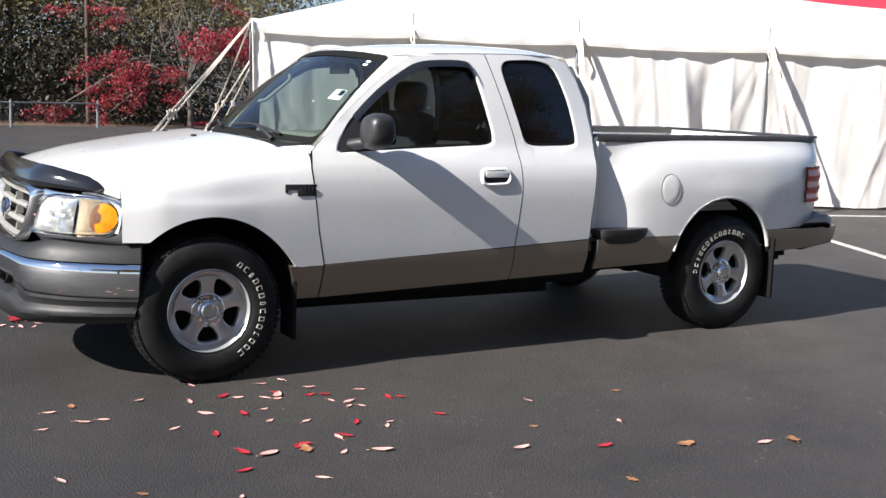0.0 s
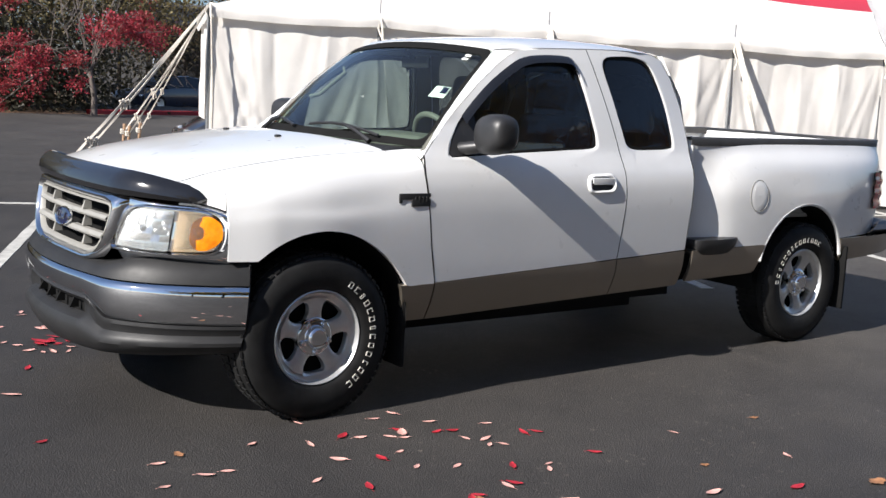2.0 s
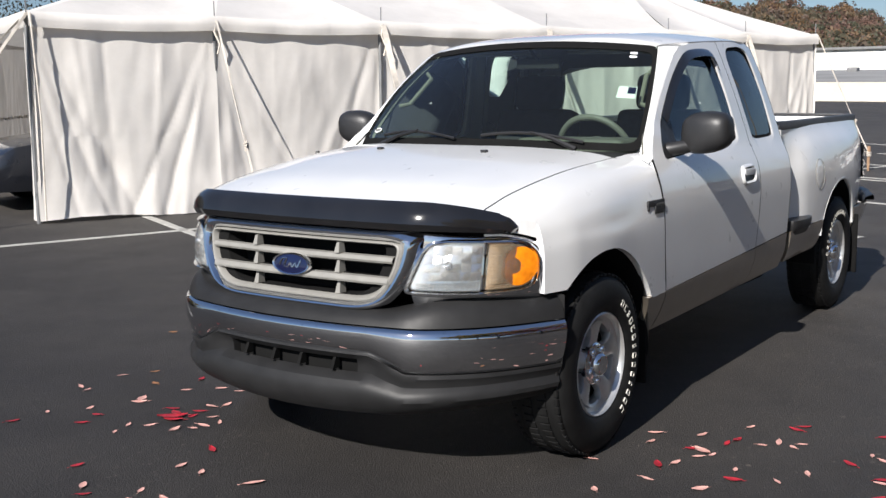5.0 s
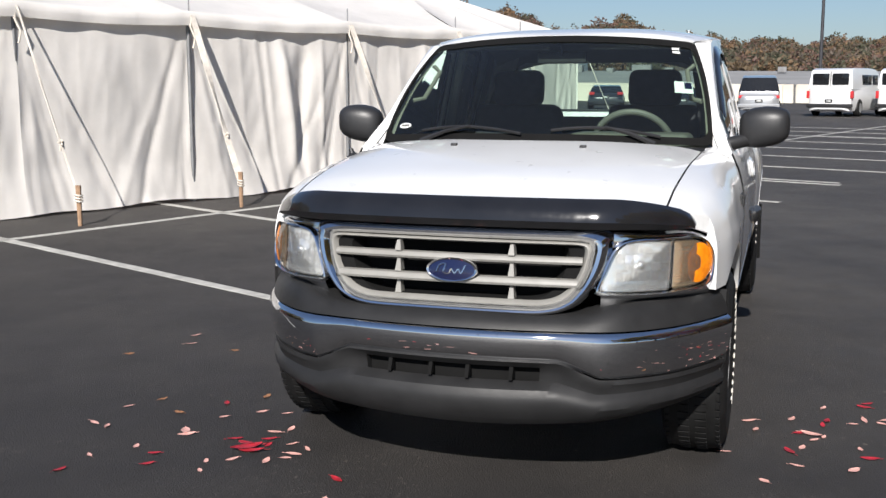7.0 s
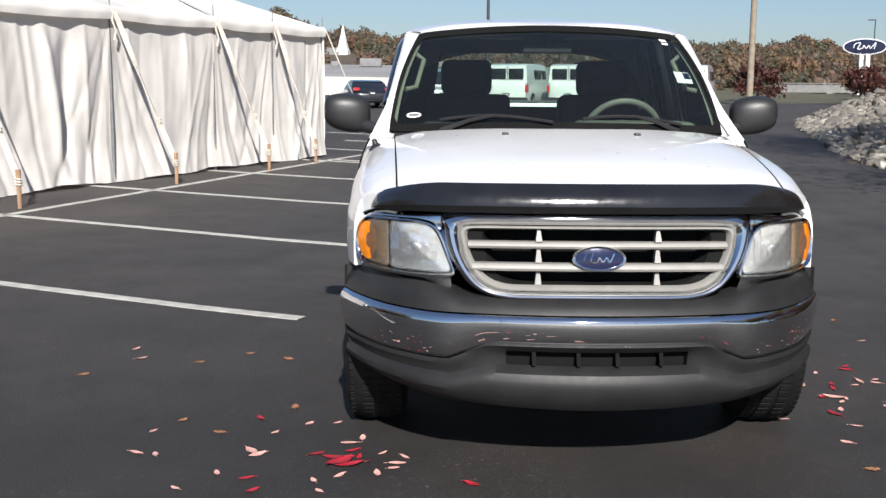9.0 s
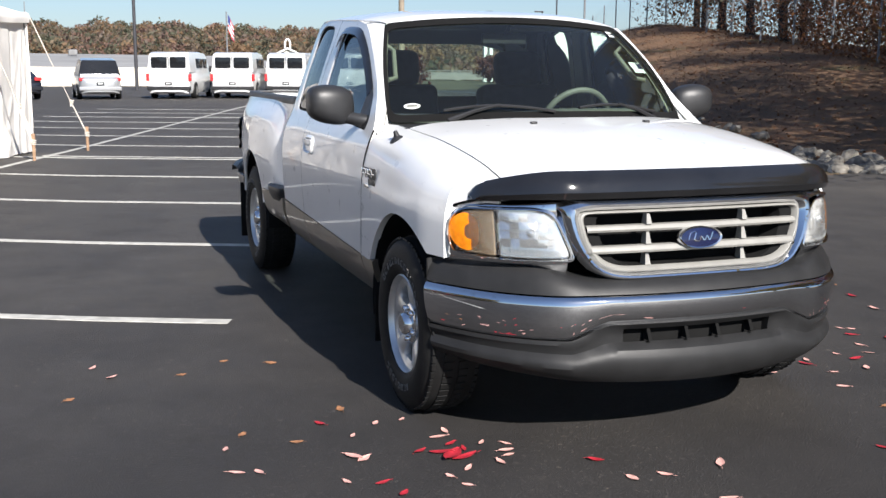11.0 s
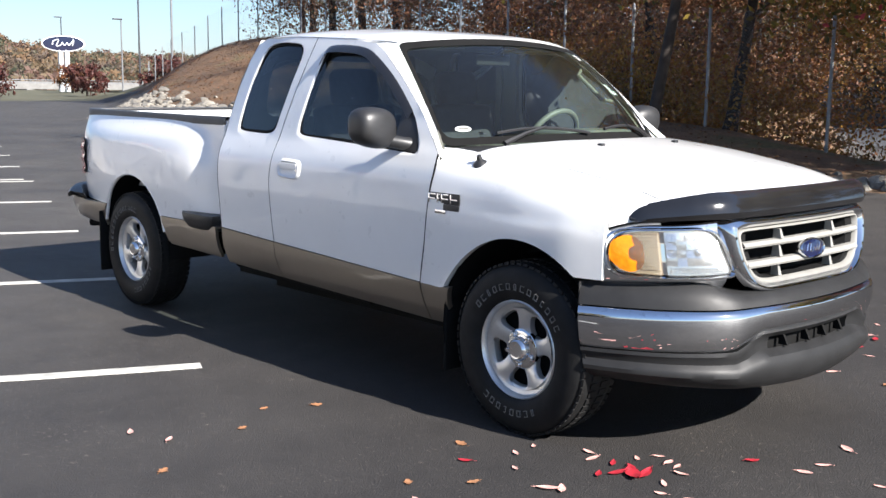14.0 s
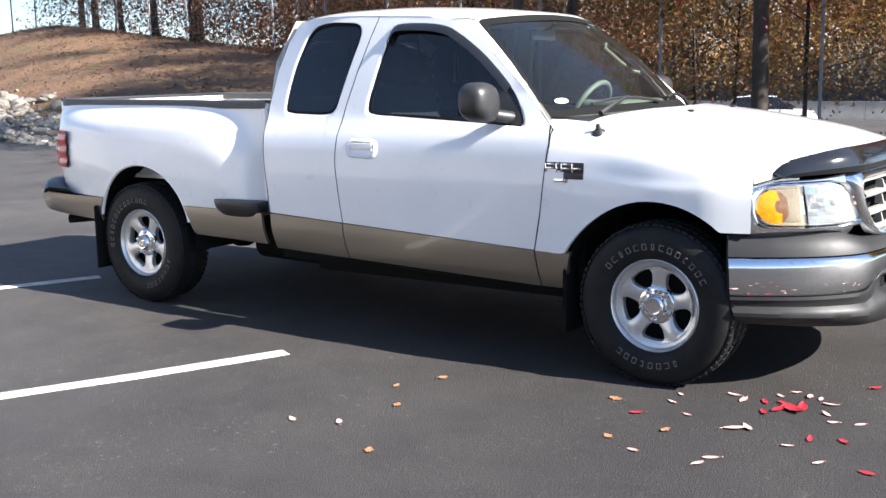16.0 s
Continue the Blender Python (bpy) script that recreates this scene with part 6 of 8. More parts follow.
def fold(s, z, seed):
    """How far the wall stands out: sharp creases from the poles and the eave, over slack cloth."""
    h = min(1.0, max(0.0, (EAVE - z) / EAVE))
    w = 0.0
    for top, foot, amp, width, f0, f1 in CREASES:
        d = abs(s + (seed - 1) * 1.37 - top - (foot - top) * h)
        if d < 0.7:
            w += amp * (f0 + (f1 - f0) * h) * math.exp(-d / (width * (0.45 + 1.1 * h)))
    w += 0.11 * noise.noise(Vector((s * 0.8, z * 0.45, seed))) + 0.035 * noise.noise(Vector((s * 2.6 + z * 0.9, z * 0.7, seed + 5))) + 0.014 * noise.noise(Vector((s * 7 - z * 1.5, z * 2.2, seed + 2)))
    # a gathered flap between two ties
    dx = s - 5.85
    w += (-0.13 * math.exp(-((dx - 0.16 * (EAVE - z - 0.4)) / 0.11)**2) + 0.13 * math.exp(-((dx - 0.50 + 0.10 * (EAVE - z)) / 0.13)**2)) * (1 if seed == 1 else 0) * min(1.0, h * 4)
    return 0.62 * w * min(1.0, 0.25 + h * 3) - 0.12 * max(0.0, 0.5 - z)


def wall(s0, s1, along, name, seed, flip=1):
    bm = bmesh.new()
    rows = []
    n = int(abs(s1 - s0) / 0.032)
    for k in range(n + 1):
        s = s0 + (s1 - s0) * k / n
        lift = 0.02 + 0.05 * noise.noise(Vector((s * 0.9, 7, seed)))
        rows.append([along(s, flip * fold(s, z, seed), max(0.012, z - sag(s, POLES) * (z / EAVE)**4 + (lift if z < 0.05 else 0)))
                     for z in [EAVE - 0.06 - (EAVE - 0.07) * j / 34 for j in range(35)]])
    grid(bm, rows)
    return part(name, bm, VINYL, marquee, "creased white vinyl side wall", 0)


for a, b in zip(POLES, POLES[1:]):
    wall(a, b, lambda s, w, z: tent(s, 0.05 + w, z), "side_wall", 1)
wall(2.1, FAR_W, lambda s, w, z: tent(0.05 + w, s, 0.28 + z * (EAVE - 0.28) / EAVE), "end_wall", 2, -1)
wall(0.0, 1.0, lambda s, w, z: tent(0.03 - w * 0.3, 0.02 + s * 0.35, z), "corner_wall", 4, -1)
wall(0.0, 6.0, lambda s, w, z: tent(0.05 + s * 0.5 + w, FAR_W + s * (WIDE - FAR_W) / 6, z), "end_wall", 6, -1)
wall(0.0, WIDE, lambda s, w, z: tent(LONG + w * 0.5, s, z), "far_end_wall", 3)
wall(3.0, LONG, lambda s, w, z: tent(s, WIDE + w, z), "back_wall", 5)

RIDGE, PEAKS = 3.72, (3.9, 11.8)


def roof_panel(name, a, b, c, d, mat, label=""):
    """A sheet between four places (s, w, z), with a little slack."""
    bm = bmesh.new()
    a, b, c, d = (Vector(p) for p in (a, b, c, d))
    rows = []
    n = 14
    for i in range(n + 1):
        row = []
        for j in range(n + 1):
            f, g = i / n, j / n
            p = a.lerp(b, f).lerp(d.lerp(c, f), g)
            slack = 0.10 * math.sin(math.pi * f) * (1 - 0.4 * g) + 0.05 * math.sin(math.pi * g)
            row.append(tent(p.x, p.y, p.z - slack))
        rows.append(row)
    grid(bm, rows)
    for f in bm.faces:
        f.normal_update()
        if f.normal.z < 0:
            f.normal_flip()
    return part(name, bm, mat, marquee, label, 0)


HALF = 4.1
for w0, sgn in ((0.0, 1), (WIDE, -1)):
    e = lambda s, z=EAVE: (s, w0, z)
    pk = [(q, HALF, RIDGE) for q in PEAKS]
    cuts = (0.96, 0.80, 0.50)
    lo = [Vector(e(q)) for q in POLES[2:5]]
    hi = [Vector((q, HALF, z)) for q, z in ((PEAKS[0], RIDGE), (7.6, RIDGE - 0.06), (PEAKS[1], RIDGE))]
    mid_edge = [a.lerp(b, c) for a, b, c in zip(lo, hi, cuts)]
    for k in range(2):
        roof_panel("roof_panel", lo[k], lo[k + 1], mid_edge[k + 1], mid_edge[k], VINYL)
        roof_panel("roof_stripe", mid_edge[k], mid_edge[k + 1], hi[k + 1], hi[k], VINYL_RED, "red vinyl roof panel")
    for q0, q1, top in ((0.0, POLES[1], pk[0]), (POLES[1], POLES[2], pk[0])) * (w0 == 0.0) + ((3.0, POLES[2], pk[0]),) * (w0 > 0) + ((POLES[4], POLES[5], pk[1]), (POLES[5], LONG, pk[1])):
        roof_panel("roof_panel", e(q0), e(q1), top, top, VINYL)
for s0, top in ((0.0, (PEAKS[0], HALF, RIDGE)), (LONG, (PEAKS[1], HALF, RIDGE))):
    for q0, q1 in ((0, FAR_W), (FAR_W, WIDE)):
        roof_panel("roof_panel", (s0, q0, EAVE), (s0 if s0 or q1 < WIDE else 3.0, q1, EAVE), top, top, VINYL)
# hanging edge along the eave
for name, path in (("eave_flap", [(s, -0.012) for s in np.arange(0, LONG + 0.01, 0.1)]), ("eave_flap", [(-0.012, w) for w in np.arange(0, FAR_W + 0.01, 0.1)]), ("eave_flap", [(LONG + 0.012, w) for w in np.arange(0, WIDE + 0.01, 0.1)])):
    bm = bmesh.new()
    rows = []
    for s, w in path:
        d = sag(s, POLES) if w < 0 else 0.02 * math.sin(math.pi * ((w % 2.8) / 2.8))
        ripple = 0.010 * math.sin(s * 9 + w * 9)
        rows.append([tent(s, w + (0.03 if w < 0 else 0), EAVE + 0.03 - d), tent(s - (0.02 if s < 0 else 0), w - (0.02 if w < 0 else 0) + ripple * 0.3, EAVE - d), tent(s - (0.03 if s < 0 else 0), w - (0.03 if w < 0 else 0) + ripple, EAVE - 0.075 - d), tent(s, w - 0.02 + ripple, EAVE - 0.145 - d)])
    grid(bm, rows)
    part(name, bm, VINYL, marquee, "", 0)
# poles with spikes, straps, ropes and stakes
for s in POLES:
    bm = bmesh.new()
    tube(bm, [tent(s, 0.06, 0), tent(s, 0.06, EAVE - 0.02)], 0.026, 8)
    tube(bm, [tent(s, 0.03, EAVE - 0.05), tent(s, 0.03, EAVE + 0.20)], 0.008, 6)
    part("side_pole", bm, STEEL, marquee)
    if 0 < s < LONG:
        bm = bmesh.new()
        tube(bm, [tent(s, -0.02, EAVE - 0.02), tent(s - 0.03, -0.03, EAVE - 0.16), tent(s + 0.03, -0.04, EAVE - 0.30), tent(s, -0.03, EAVE - 0.42)], 0.014, 6)
        part("knotted_tie", bm, ROPE, marquee)


def strap(a, b, width=0.045, knots=(0.72,)):
    """A webbing strap from a to b, with knots tied into it."""
    a, b = Vector(a), Vector(b)
    d = (b - a).normalized()
    s = d.cross(Vector((0.3, 0.9, 0.2))).normalized()
    o = d.cross(s)
    bm = bmesh.new()
    rows = []
    for k in range(25):
        f = k / 24
        p = a.lerp(b, f) + Vector((0, 0, -0.03 * math.sin(math.pi * f)))
        t = math.sin(f * 9) * 0.5
        x = (s * math.cos(t) + o * math.sin(t)) * width / 2
        y = (o * math.cos(t) - s * math.sin(t)) * 0.004
        rows.append([p + x + y, p + x - y, p - x - y, p - x + y])
    grid(bm, rows, True)
    ob = part("guy_strap", bm, ROPE, marquee, "dirty white guy strap")
    for f in knots:
        bm = bmesh.new()
        p = a.lerp(b, f)
        for q in range(5):
            v = Vector((math.sin(q * 2.1), math.cos(q * 1.7), math.sin(q * 3.3) * 1.6)) * 0.03
            tube(bm, [p - v, p + Vector((0.02, 0, 0.02)), p + v, p + v * 1.3 + Vector((0, 0, -0.06 * (q % 2)))], 0.011, 5)
        part("strap_knot", bm, ROPE, ob)
    return ob


def stake(p, height=0.42, lean=(0.0, 0.0)):
    st = thing("wooden_stake", on_ground(p, 0), "short wooden tent stake driven into asphalt", "stake", "tent stakes")
    bm = bmesh.new()
    q = on_ground(p, 0)
    tube(bm, [q + Vector((0, 0, -0.05)), q + Vector((lean[0] * 0.5, lean[1] * 0.5, height * 0.5)), q + Vector((lean[0], lean[1], height))], [0.022, 0.026, 0.030], 7)
    part("shaft", bm, WOOD, st)
    bm = bmesh.new()
    for k in range(3):
        c = q + Vector((0, 0, height - 0.10 - 0.03 * k))
        tube(bm, [c + Vector((0.036 * math.cos(a), 0.036 * math.sin(a), 0.006 * math.sin(a))) for a in [2 * math.pi * j / 8 for j in range(9)]], 0.011, 5)
    part("lashing", bm, ROPE, st)
    return q + Vector((lean[0], lean[1], height - 0.12))


for s, ds, w in ((2.12, 0.05, -0.95), (4.38, 0.0, -0.85), (7.10, 0.3, -0.72), (9.50, 0.3, -0.72), (11.24, 0.2, -0.65), (13.0, 0.6, -0.7)):
    top = stake(tent(s + ds, w, 0))
    strap(tent(s, -0.04, EAVE - 0.03), top, 0.075 if 4 < s < 12 else 0.02)
for (s, w), (s2, w2), th in (((0, 0), (-1.65, -0.70), 0.030), ((0, 0.02), (-1.55, -0.62), 0.022), ((0, 0.05), (-1.15, 5.4), 0.022), ((0, FAR_W), (-1.25, 5.9), 0.026), ((0, FAR_W), (-1.0, 6.4), 0.02)):
    top = stake(tent(s2, w2, 0), 0.45, (0.03, -0.02))
    strap(tent(s, w, EAVE), top, th, (0.62, 0.85))
bm = bmesh.new()
tube(bm, [tent(0.02, -0.05, EAVE), tent(0.05, -0.12, 1.2), tent(0.03, -0.15, 0.05)], 0.011, 6)
part("hanging_rope", bm, ROPE, marquee)
timber = thing("timber_block", on_ground(tent(-1.0, 6.2, 0), 0), "weathered timber anchor block on asphalt", "timber")
q = tent(-1.0, 6.2, 0)
bm = bmesh.new()
box(bm, (q.x - 0.45, q.y - 0.07, 0), (q.x + 0.45, q.y + 0.07, 0.13), 0.01)
part("beam", bm, WOOD, timber)


# ---- vehicles standing about ----
def vehicle(name, at, heading, length, width, prof, roof, paint_m, label, category, lamps="rear", group="", wheel=0.33, tall=False):
    """prof: (x, z) of the body's upper line from tail to nose; roof: the same of the glasshouse. Heading in degrees, nose along it."""
    m = Matrix.Translation(on_ground(Vector(at), 0)) @ Matrix.Rotation(radians(heading), 4, 'Z')
    car = new(name)
    tagged(car, label, category, group)
    half = width / 2
    body = []
    for x, z in prof:
        e = min(1.0, (abs(x) / (length / 2))**6)
        h = half * (1 - 0.10 * e)
        body.append([Vector((x, s * h * k, zz)) for s, k, zz in ((-1, 0.93, 0.24), (-1, 1.0, 0.42), (-1, 1.0, z * 0.72 + 0.06), (-1, 0.95, z - 0.03), (-1, 0.82, z), (1, 0.82, z), (1, 0.95, z - 0.03), (1, 1.0, z * 0.72 + 0.06), (1, 1.0, 0.42), (1, 0.93, 0.24))])
    for end, dx in ((0, -1), (-1, 1)):
        ring = body[end]
        c = sum(ring, Vector()) / len(ring)
        c.z = 0.50
        for f, d in ((0.90, 0.07), (0.68, 0.13)):
            new_ring = [c + (p - c) * f + Vector((dx * d, 0, 0)) for p in ring]
            body.insert(0, new_ring) if end == 0 else body.append(new_ring)
    bm = bmesh.new()
    grid(bm, body, True)
    bmesh.ops.holes_fill(bm, edges=[e for e in bm.edges if e.is_boundary])
    bmesh.ops.recalc_face_normals(bm, faces=bm.faces[:])
    b = part("body", bm, paint_m, car, "", 40)
    zb = min(z for _, z in roof)
    bm = bmesh.new()
    rows = []
    for x, z in roof:
        k = 0.90 if tall else 0.80
        kk = 1 - (1 - k) * (z - zb) / max(0.01, max(q for _, q in roof) - zb)
        rows.append([Vector((x, s * half * 0.94 * f, zz)) for s, f, zz in ((-1, 1.0, zb - 0.04), (-1, kk, z - 0.03), (-1, kk - 0.08, z), (1, kk - 0.08, z), (1, kk, z - 0.03), (1, 1.0, zb - 0.04))])
    grid(bm, rows, True)
    bmesh.ops.recalc_face_normals(bm, faces=bm.faces[:])
    g = part("glasshouse", bm, paint_m if tall else CAR_GLASS, car, "", 40)
    if not tall:
        bm = bmesh.new()
        flat = [r for r, (x, z) in zip(rows, roof) if z > zb + 0.6 * (max(q for _, q in roof) - zb)]
        grid(bm, [[p + Vector((0, 0, 0.012)) for p in r[1:5]] for r in flat])
        part("roof", bm, paint_m, car)
    for x in (-length * 0.31, length * 0.31):
        for s in (-1, 1):
            bm = bmesh.new()
            lathe(bm, [(0.0, 0.09), (wheel * 0.55, 0.10), (wheel * 0.62, 0.11), (wheel * 0.95, 0.10), (wheel, 0.07), (wheel, -0.10)], Matrix.Translation((x, s * (half - 0.10), wheel)) @ Matrix.Diagonal((1, s, 1, 1)), 24)
            w = part("wheel", bm, RUBBER, car)
            bm = bmesh.new()
            lathe(bm, [(0.0, 0.106), (wheel * 0.5, 0.106), (wheel * 0.58, 0.112)], Matrix.Translation((x, s * (half - 0.10), wheel)) @ Matrix.Diagonal((1, s, 1, 1)), 16)
            part("wheel_cover", bm, ALLOY, w)
    tail, nose_x = prof[0][0], prof[-1][0]
    for s in (-1, 1):
        bm = boxes(((tail - 0.06, s * half * (0.86 if tall else 0.62), 0.78), (tail + 0.10, s * half * (0.99 if tall else 0.93), 0.92 if not tall else 1.10), 0.02))
        part("tail_lamp", bm, RED_LENS, car)
        bm = boxes(((nose_x - 0.16, s * half * 0.50, 0.54), (nose_x + 0.055, s * half * 0.86, 0.67), 0.05, 4))
        part("headlamp", bm, REFLECTOR, car)
    bm = boxes(((tail - 0.15, -half * 0.95, 0.38), (tail + 0.12, half * 0.95, 0.55), 0.04, 3))
    part("rear_bumper", bm, BLACK if tall else paint_m, car)
    bm = boxes(((tail - 0.156, -0.16, 0.60), (tail + 0.02, 0.16, 0.74), 0.01))
    plate = part("number_plate", bm, BLACK, car)
    bm = boxes(((tail - 0.160, -0.10, 0.65), (tail - 0.060, 0.10, 0.69)))
    part("plate_bars", bm, STICKER, plate)
    if tall:
        for s in (-1, 1):
            bm = boxes(((roof[0][0] - 0.035, s * half * 0.07, 1.36), (roof[0][0] + 0.075, s * half * 0.76, 1.84), 0.03, 3))
            part("rear_window", bm, CAR_GLASS, g)
            for x0, x1 in ((-length * 0.22, length * 0.02), (length * 0.07, length * 0.20)):
                bm = boxes(((x0, s * half * 0.86, 1.35), (x1, s * half * 0.945, 1.78), 0.03, 3))
                part("side_window", bm, CAR_GLASS, g)
            bm = boxes(((length * 0.25, s * (half - 0.02), 1.18), (length * 0.28, s * (half + 0.22), 1.45), 0.02))
            part("side_mirror", bm, BLACK, car)
        bm = boxes(((roof[0][0] - 0.02, -0.006, 0.60), (roof[0][0] + 0.05, 0.006, 1.95)))
        part("door_gap", bm, BLACK, g)
    car.matrix_basis = m
    return car


VAN_P = [(-2.7, 1.25), (-2.66, 1.28), (-1, 1.28), (1.2, 1.28), (1.7, 1.22), (2.2, 1.10), (2.55, 0.95), (2.7, 0.75)]
VAN_R = [(-2.69, 1.2), (-2.58, 1.98), (-2.3, 2.06), (0, 2.08), (1.0, 2.04), (1.35, 1.90), (1.75, 1.25)]
CAR_P = [(-2.3, 0.82), (-2.2, 0.98), (-1.6, 1.00), (-0.8, 0.98), (0.6, 0.96), (1.3, 0.90), (2.0, 0.80), (2.25, 0.66)]
CAR_R = [(-1.75, 0.97), (-1.1, 1.34), (-0.4, 1.42), (0.2, 1.40), (0.95, 0.98)]
SUV_P = [(-2.3, 0.95), (-2.25, 1.08), (-1, 1.06), (0.8, 1.06), (1.6, 1.02), (2.15, 0.92), (2.3, 0.7)]
SUV_R = [(-2.2, 1.05), (-1.95, 1.66), (-1, 1.76), (0.3, 1.72), (1.2, 1.08)]
COUPE_P, COUPE_R = [(x, z * 0.88) for x, z in CAR_P], [(x, z * 0.88) for x, z in CAR_R]
van = None
for k, (x, y) in enumerate(((45.0, -2.8), (45.0, -5.6), (45.0, -8.05), (45.0, -11.05))):
    h = -19 + 1.5 * math.sin(k * 2.3)
    at = Vector((x, y, 0)) + Vector((math.cos(radians(h)), math.sin(radians(h)), 0)) * 2.7
    if van is None:
        van = vehicle("cargo_van", at, h, 5.4, 2.0, VAN_P, VAN_R, CAR_WHITE, "white cargo van seen from behind, parked in a row", "van", group="row of vans", wheel=0.37, tall=True)
    else:
        copy_thing(van, Matrix.Translation(on_ground(at, 0)) @ Matrix.Rotation(radians(h), 4, 'Z'))
vehicle("coupe", (46.6, 3.8, 0), 12, 4.7, 1.85, COUPE_P, COUPE_R, CAR_DARK, "black coupe with red tail lamps, parked tail outwards", "car")
vehicle("coupe", (52.5, 8.0, 0), 8, 4.7, 1.85, COUPE_P, COUPE_R, paint("slate_car_paint", (0.020, 0.024, 0.034)), "dark slate car with red tail lamps", "car")
vehicle("estate_car", (47.0, 0.2, 0), 2, 4.6, 1.85, SUV_P, SUV_R, CAR_SILVER, "silver estate car parked facing away", "car")
vehicle("sedan", tuple(tent(1.98, 2.2, 0)), 161.5, 4.6, 1.8, CAR_P, CAR_R, CAR_DARK, "dark blue sedan standing under the tent's open end", "car")
vehicle("minivan", (17.3, -53.5, 0), 193, 4.7, 1.9, SUV_P, SUV_R, CAR_WHITE, "white minivan on the street below the bank", "car")
for x, y, h, pm, lab in ((14.6, 36.8, 205, paint("blue_car_paint", (0.020, 0.030, 0.055)), "dark blue car parked behind the red kerb"), (18.4, 38.4, 205, CAR_DARK, "dark car parked in the shade of trees")):
    vehicle("parked_car", (x, y, 0), h, 4.5, 1.8, CAR_P, CAR_R, pm, lab, "car", group="cars by the trees")


# ---- trees ----
def leaves(centres, spread, count, size, rnd, flat=0.75):
    """Small leaf quads gathered round centres."""
    c = np.array(centres, float)
    pick = rnd.integers(0, len(c), count)
    p = c[pick, :3] + rnd.normal(0, 1, (count, 3)) * np.array([spread, spread, spread * flat]) * c[pick, 3:4]
    a = rnd.normal(0, 1, (count, 3))
    a /= np.linalg.norm(a, axis=1, keepdims=True)
    b = np.cross(a, rnd.normal(0, 1, (count, 3)))
    b /= np.linalg.norm(b, axis=1, keepdims=True)
    s = size * rnd.uniform(0.5, 1.4, (count, 1))
    v = np.stack([p - a * s, p - b * s * 0.55, p + a * s, p + b * s * 0.55], 1).reshape(-1, 3)
    f = np.arange(count * 4).reshape(-1, 4)
    return v.tolist(), f.tolist()


def tree(at, height, crown, mat, label, count=2600, size=0.10, seed=1, lean=(0, 0), bare=0.35, girth=0.16, group="", forks=9, name="tree"):
    rnd = np.random.default_rng(seed)
    p0 = on_ground(Vector(at), 0)
    t = thing(name, p0, label, "tree", group)
    bm = bmesh.new()
    trunk = [p0 + Vector((lean[0] * f + 0.12 * math.sin(f * 5 + seed) * f, lean[1] * f + 0.12 * math.cos(f * 4 + seed) * f, height * f)) for f in (-0.02, 0.0, 0.04, 0.2, 0.4, 0.6, 0.8, 0.95)]
    tube(bm, trunk, [girth * 1.7, girth * 1.5, girth * 1.1, girth * 0.95, girth * 0.75, girth * 0.5, girth * 0.28, girth * 0.08], 9)
    tips = []
    for k in range(forks):
        f = bare + (0.95 - bare) * (k + 0.5) / forks
        i = min(6, int(f * 7) + 1)
        base = trunk[3].lerp(trunk[-1], max(0, (f - 0.2) / 0.75))
        a = k * 2.4 + seed + rnd.uniform(-0.4, 0.4)
        reach = crown * (1.05 - 0.55 * max(0, f - 0.5) * 2) * rnd.uniform(0.7, 1.1)
        tip = base + Vector((math.cos(a) * reach, math.sin(a) * reach, height * rnd.uniform(0.06, 0.20)))
        mid = base.lerp(tip, 0.5) + Vector((0, 0, height * 0.03))
        tube(bm, [base, mid, tip], [girth * 0.38 * (1.1 - f * 0.6), girth * 0.22, girth * 0.05], 6)
        tips += [(*mid, 0.75), (*tip, 1.0), (*mid.lerp(tip, 0.6), 1.0)]
        for q in range(3):
            b = a + (q - 1) * 0.9
            tw = base.lerp(tip, 0.45 + 0.2 * q)
            end = tw + Vector((math.cos(b) * reach * 0.45, math.sin(b) * reach * 0.45, height * rnd.uniform(-0.04, 0.10)))
            tube(bm, [tw, end], [girth * 0.12, girth * 0.03], 5)
            tips.append((*end, 0.9))
    part("trunk", bm, BARK, t, "", 60)
    v, f = leaves(tips, crown * 0.20, count, size, rnd)
    crown_ob = raw("crown", v, f, mat, t, "", 0)
    return t


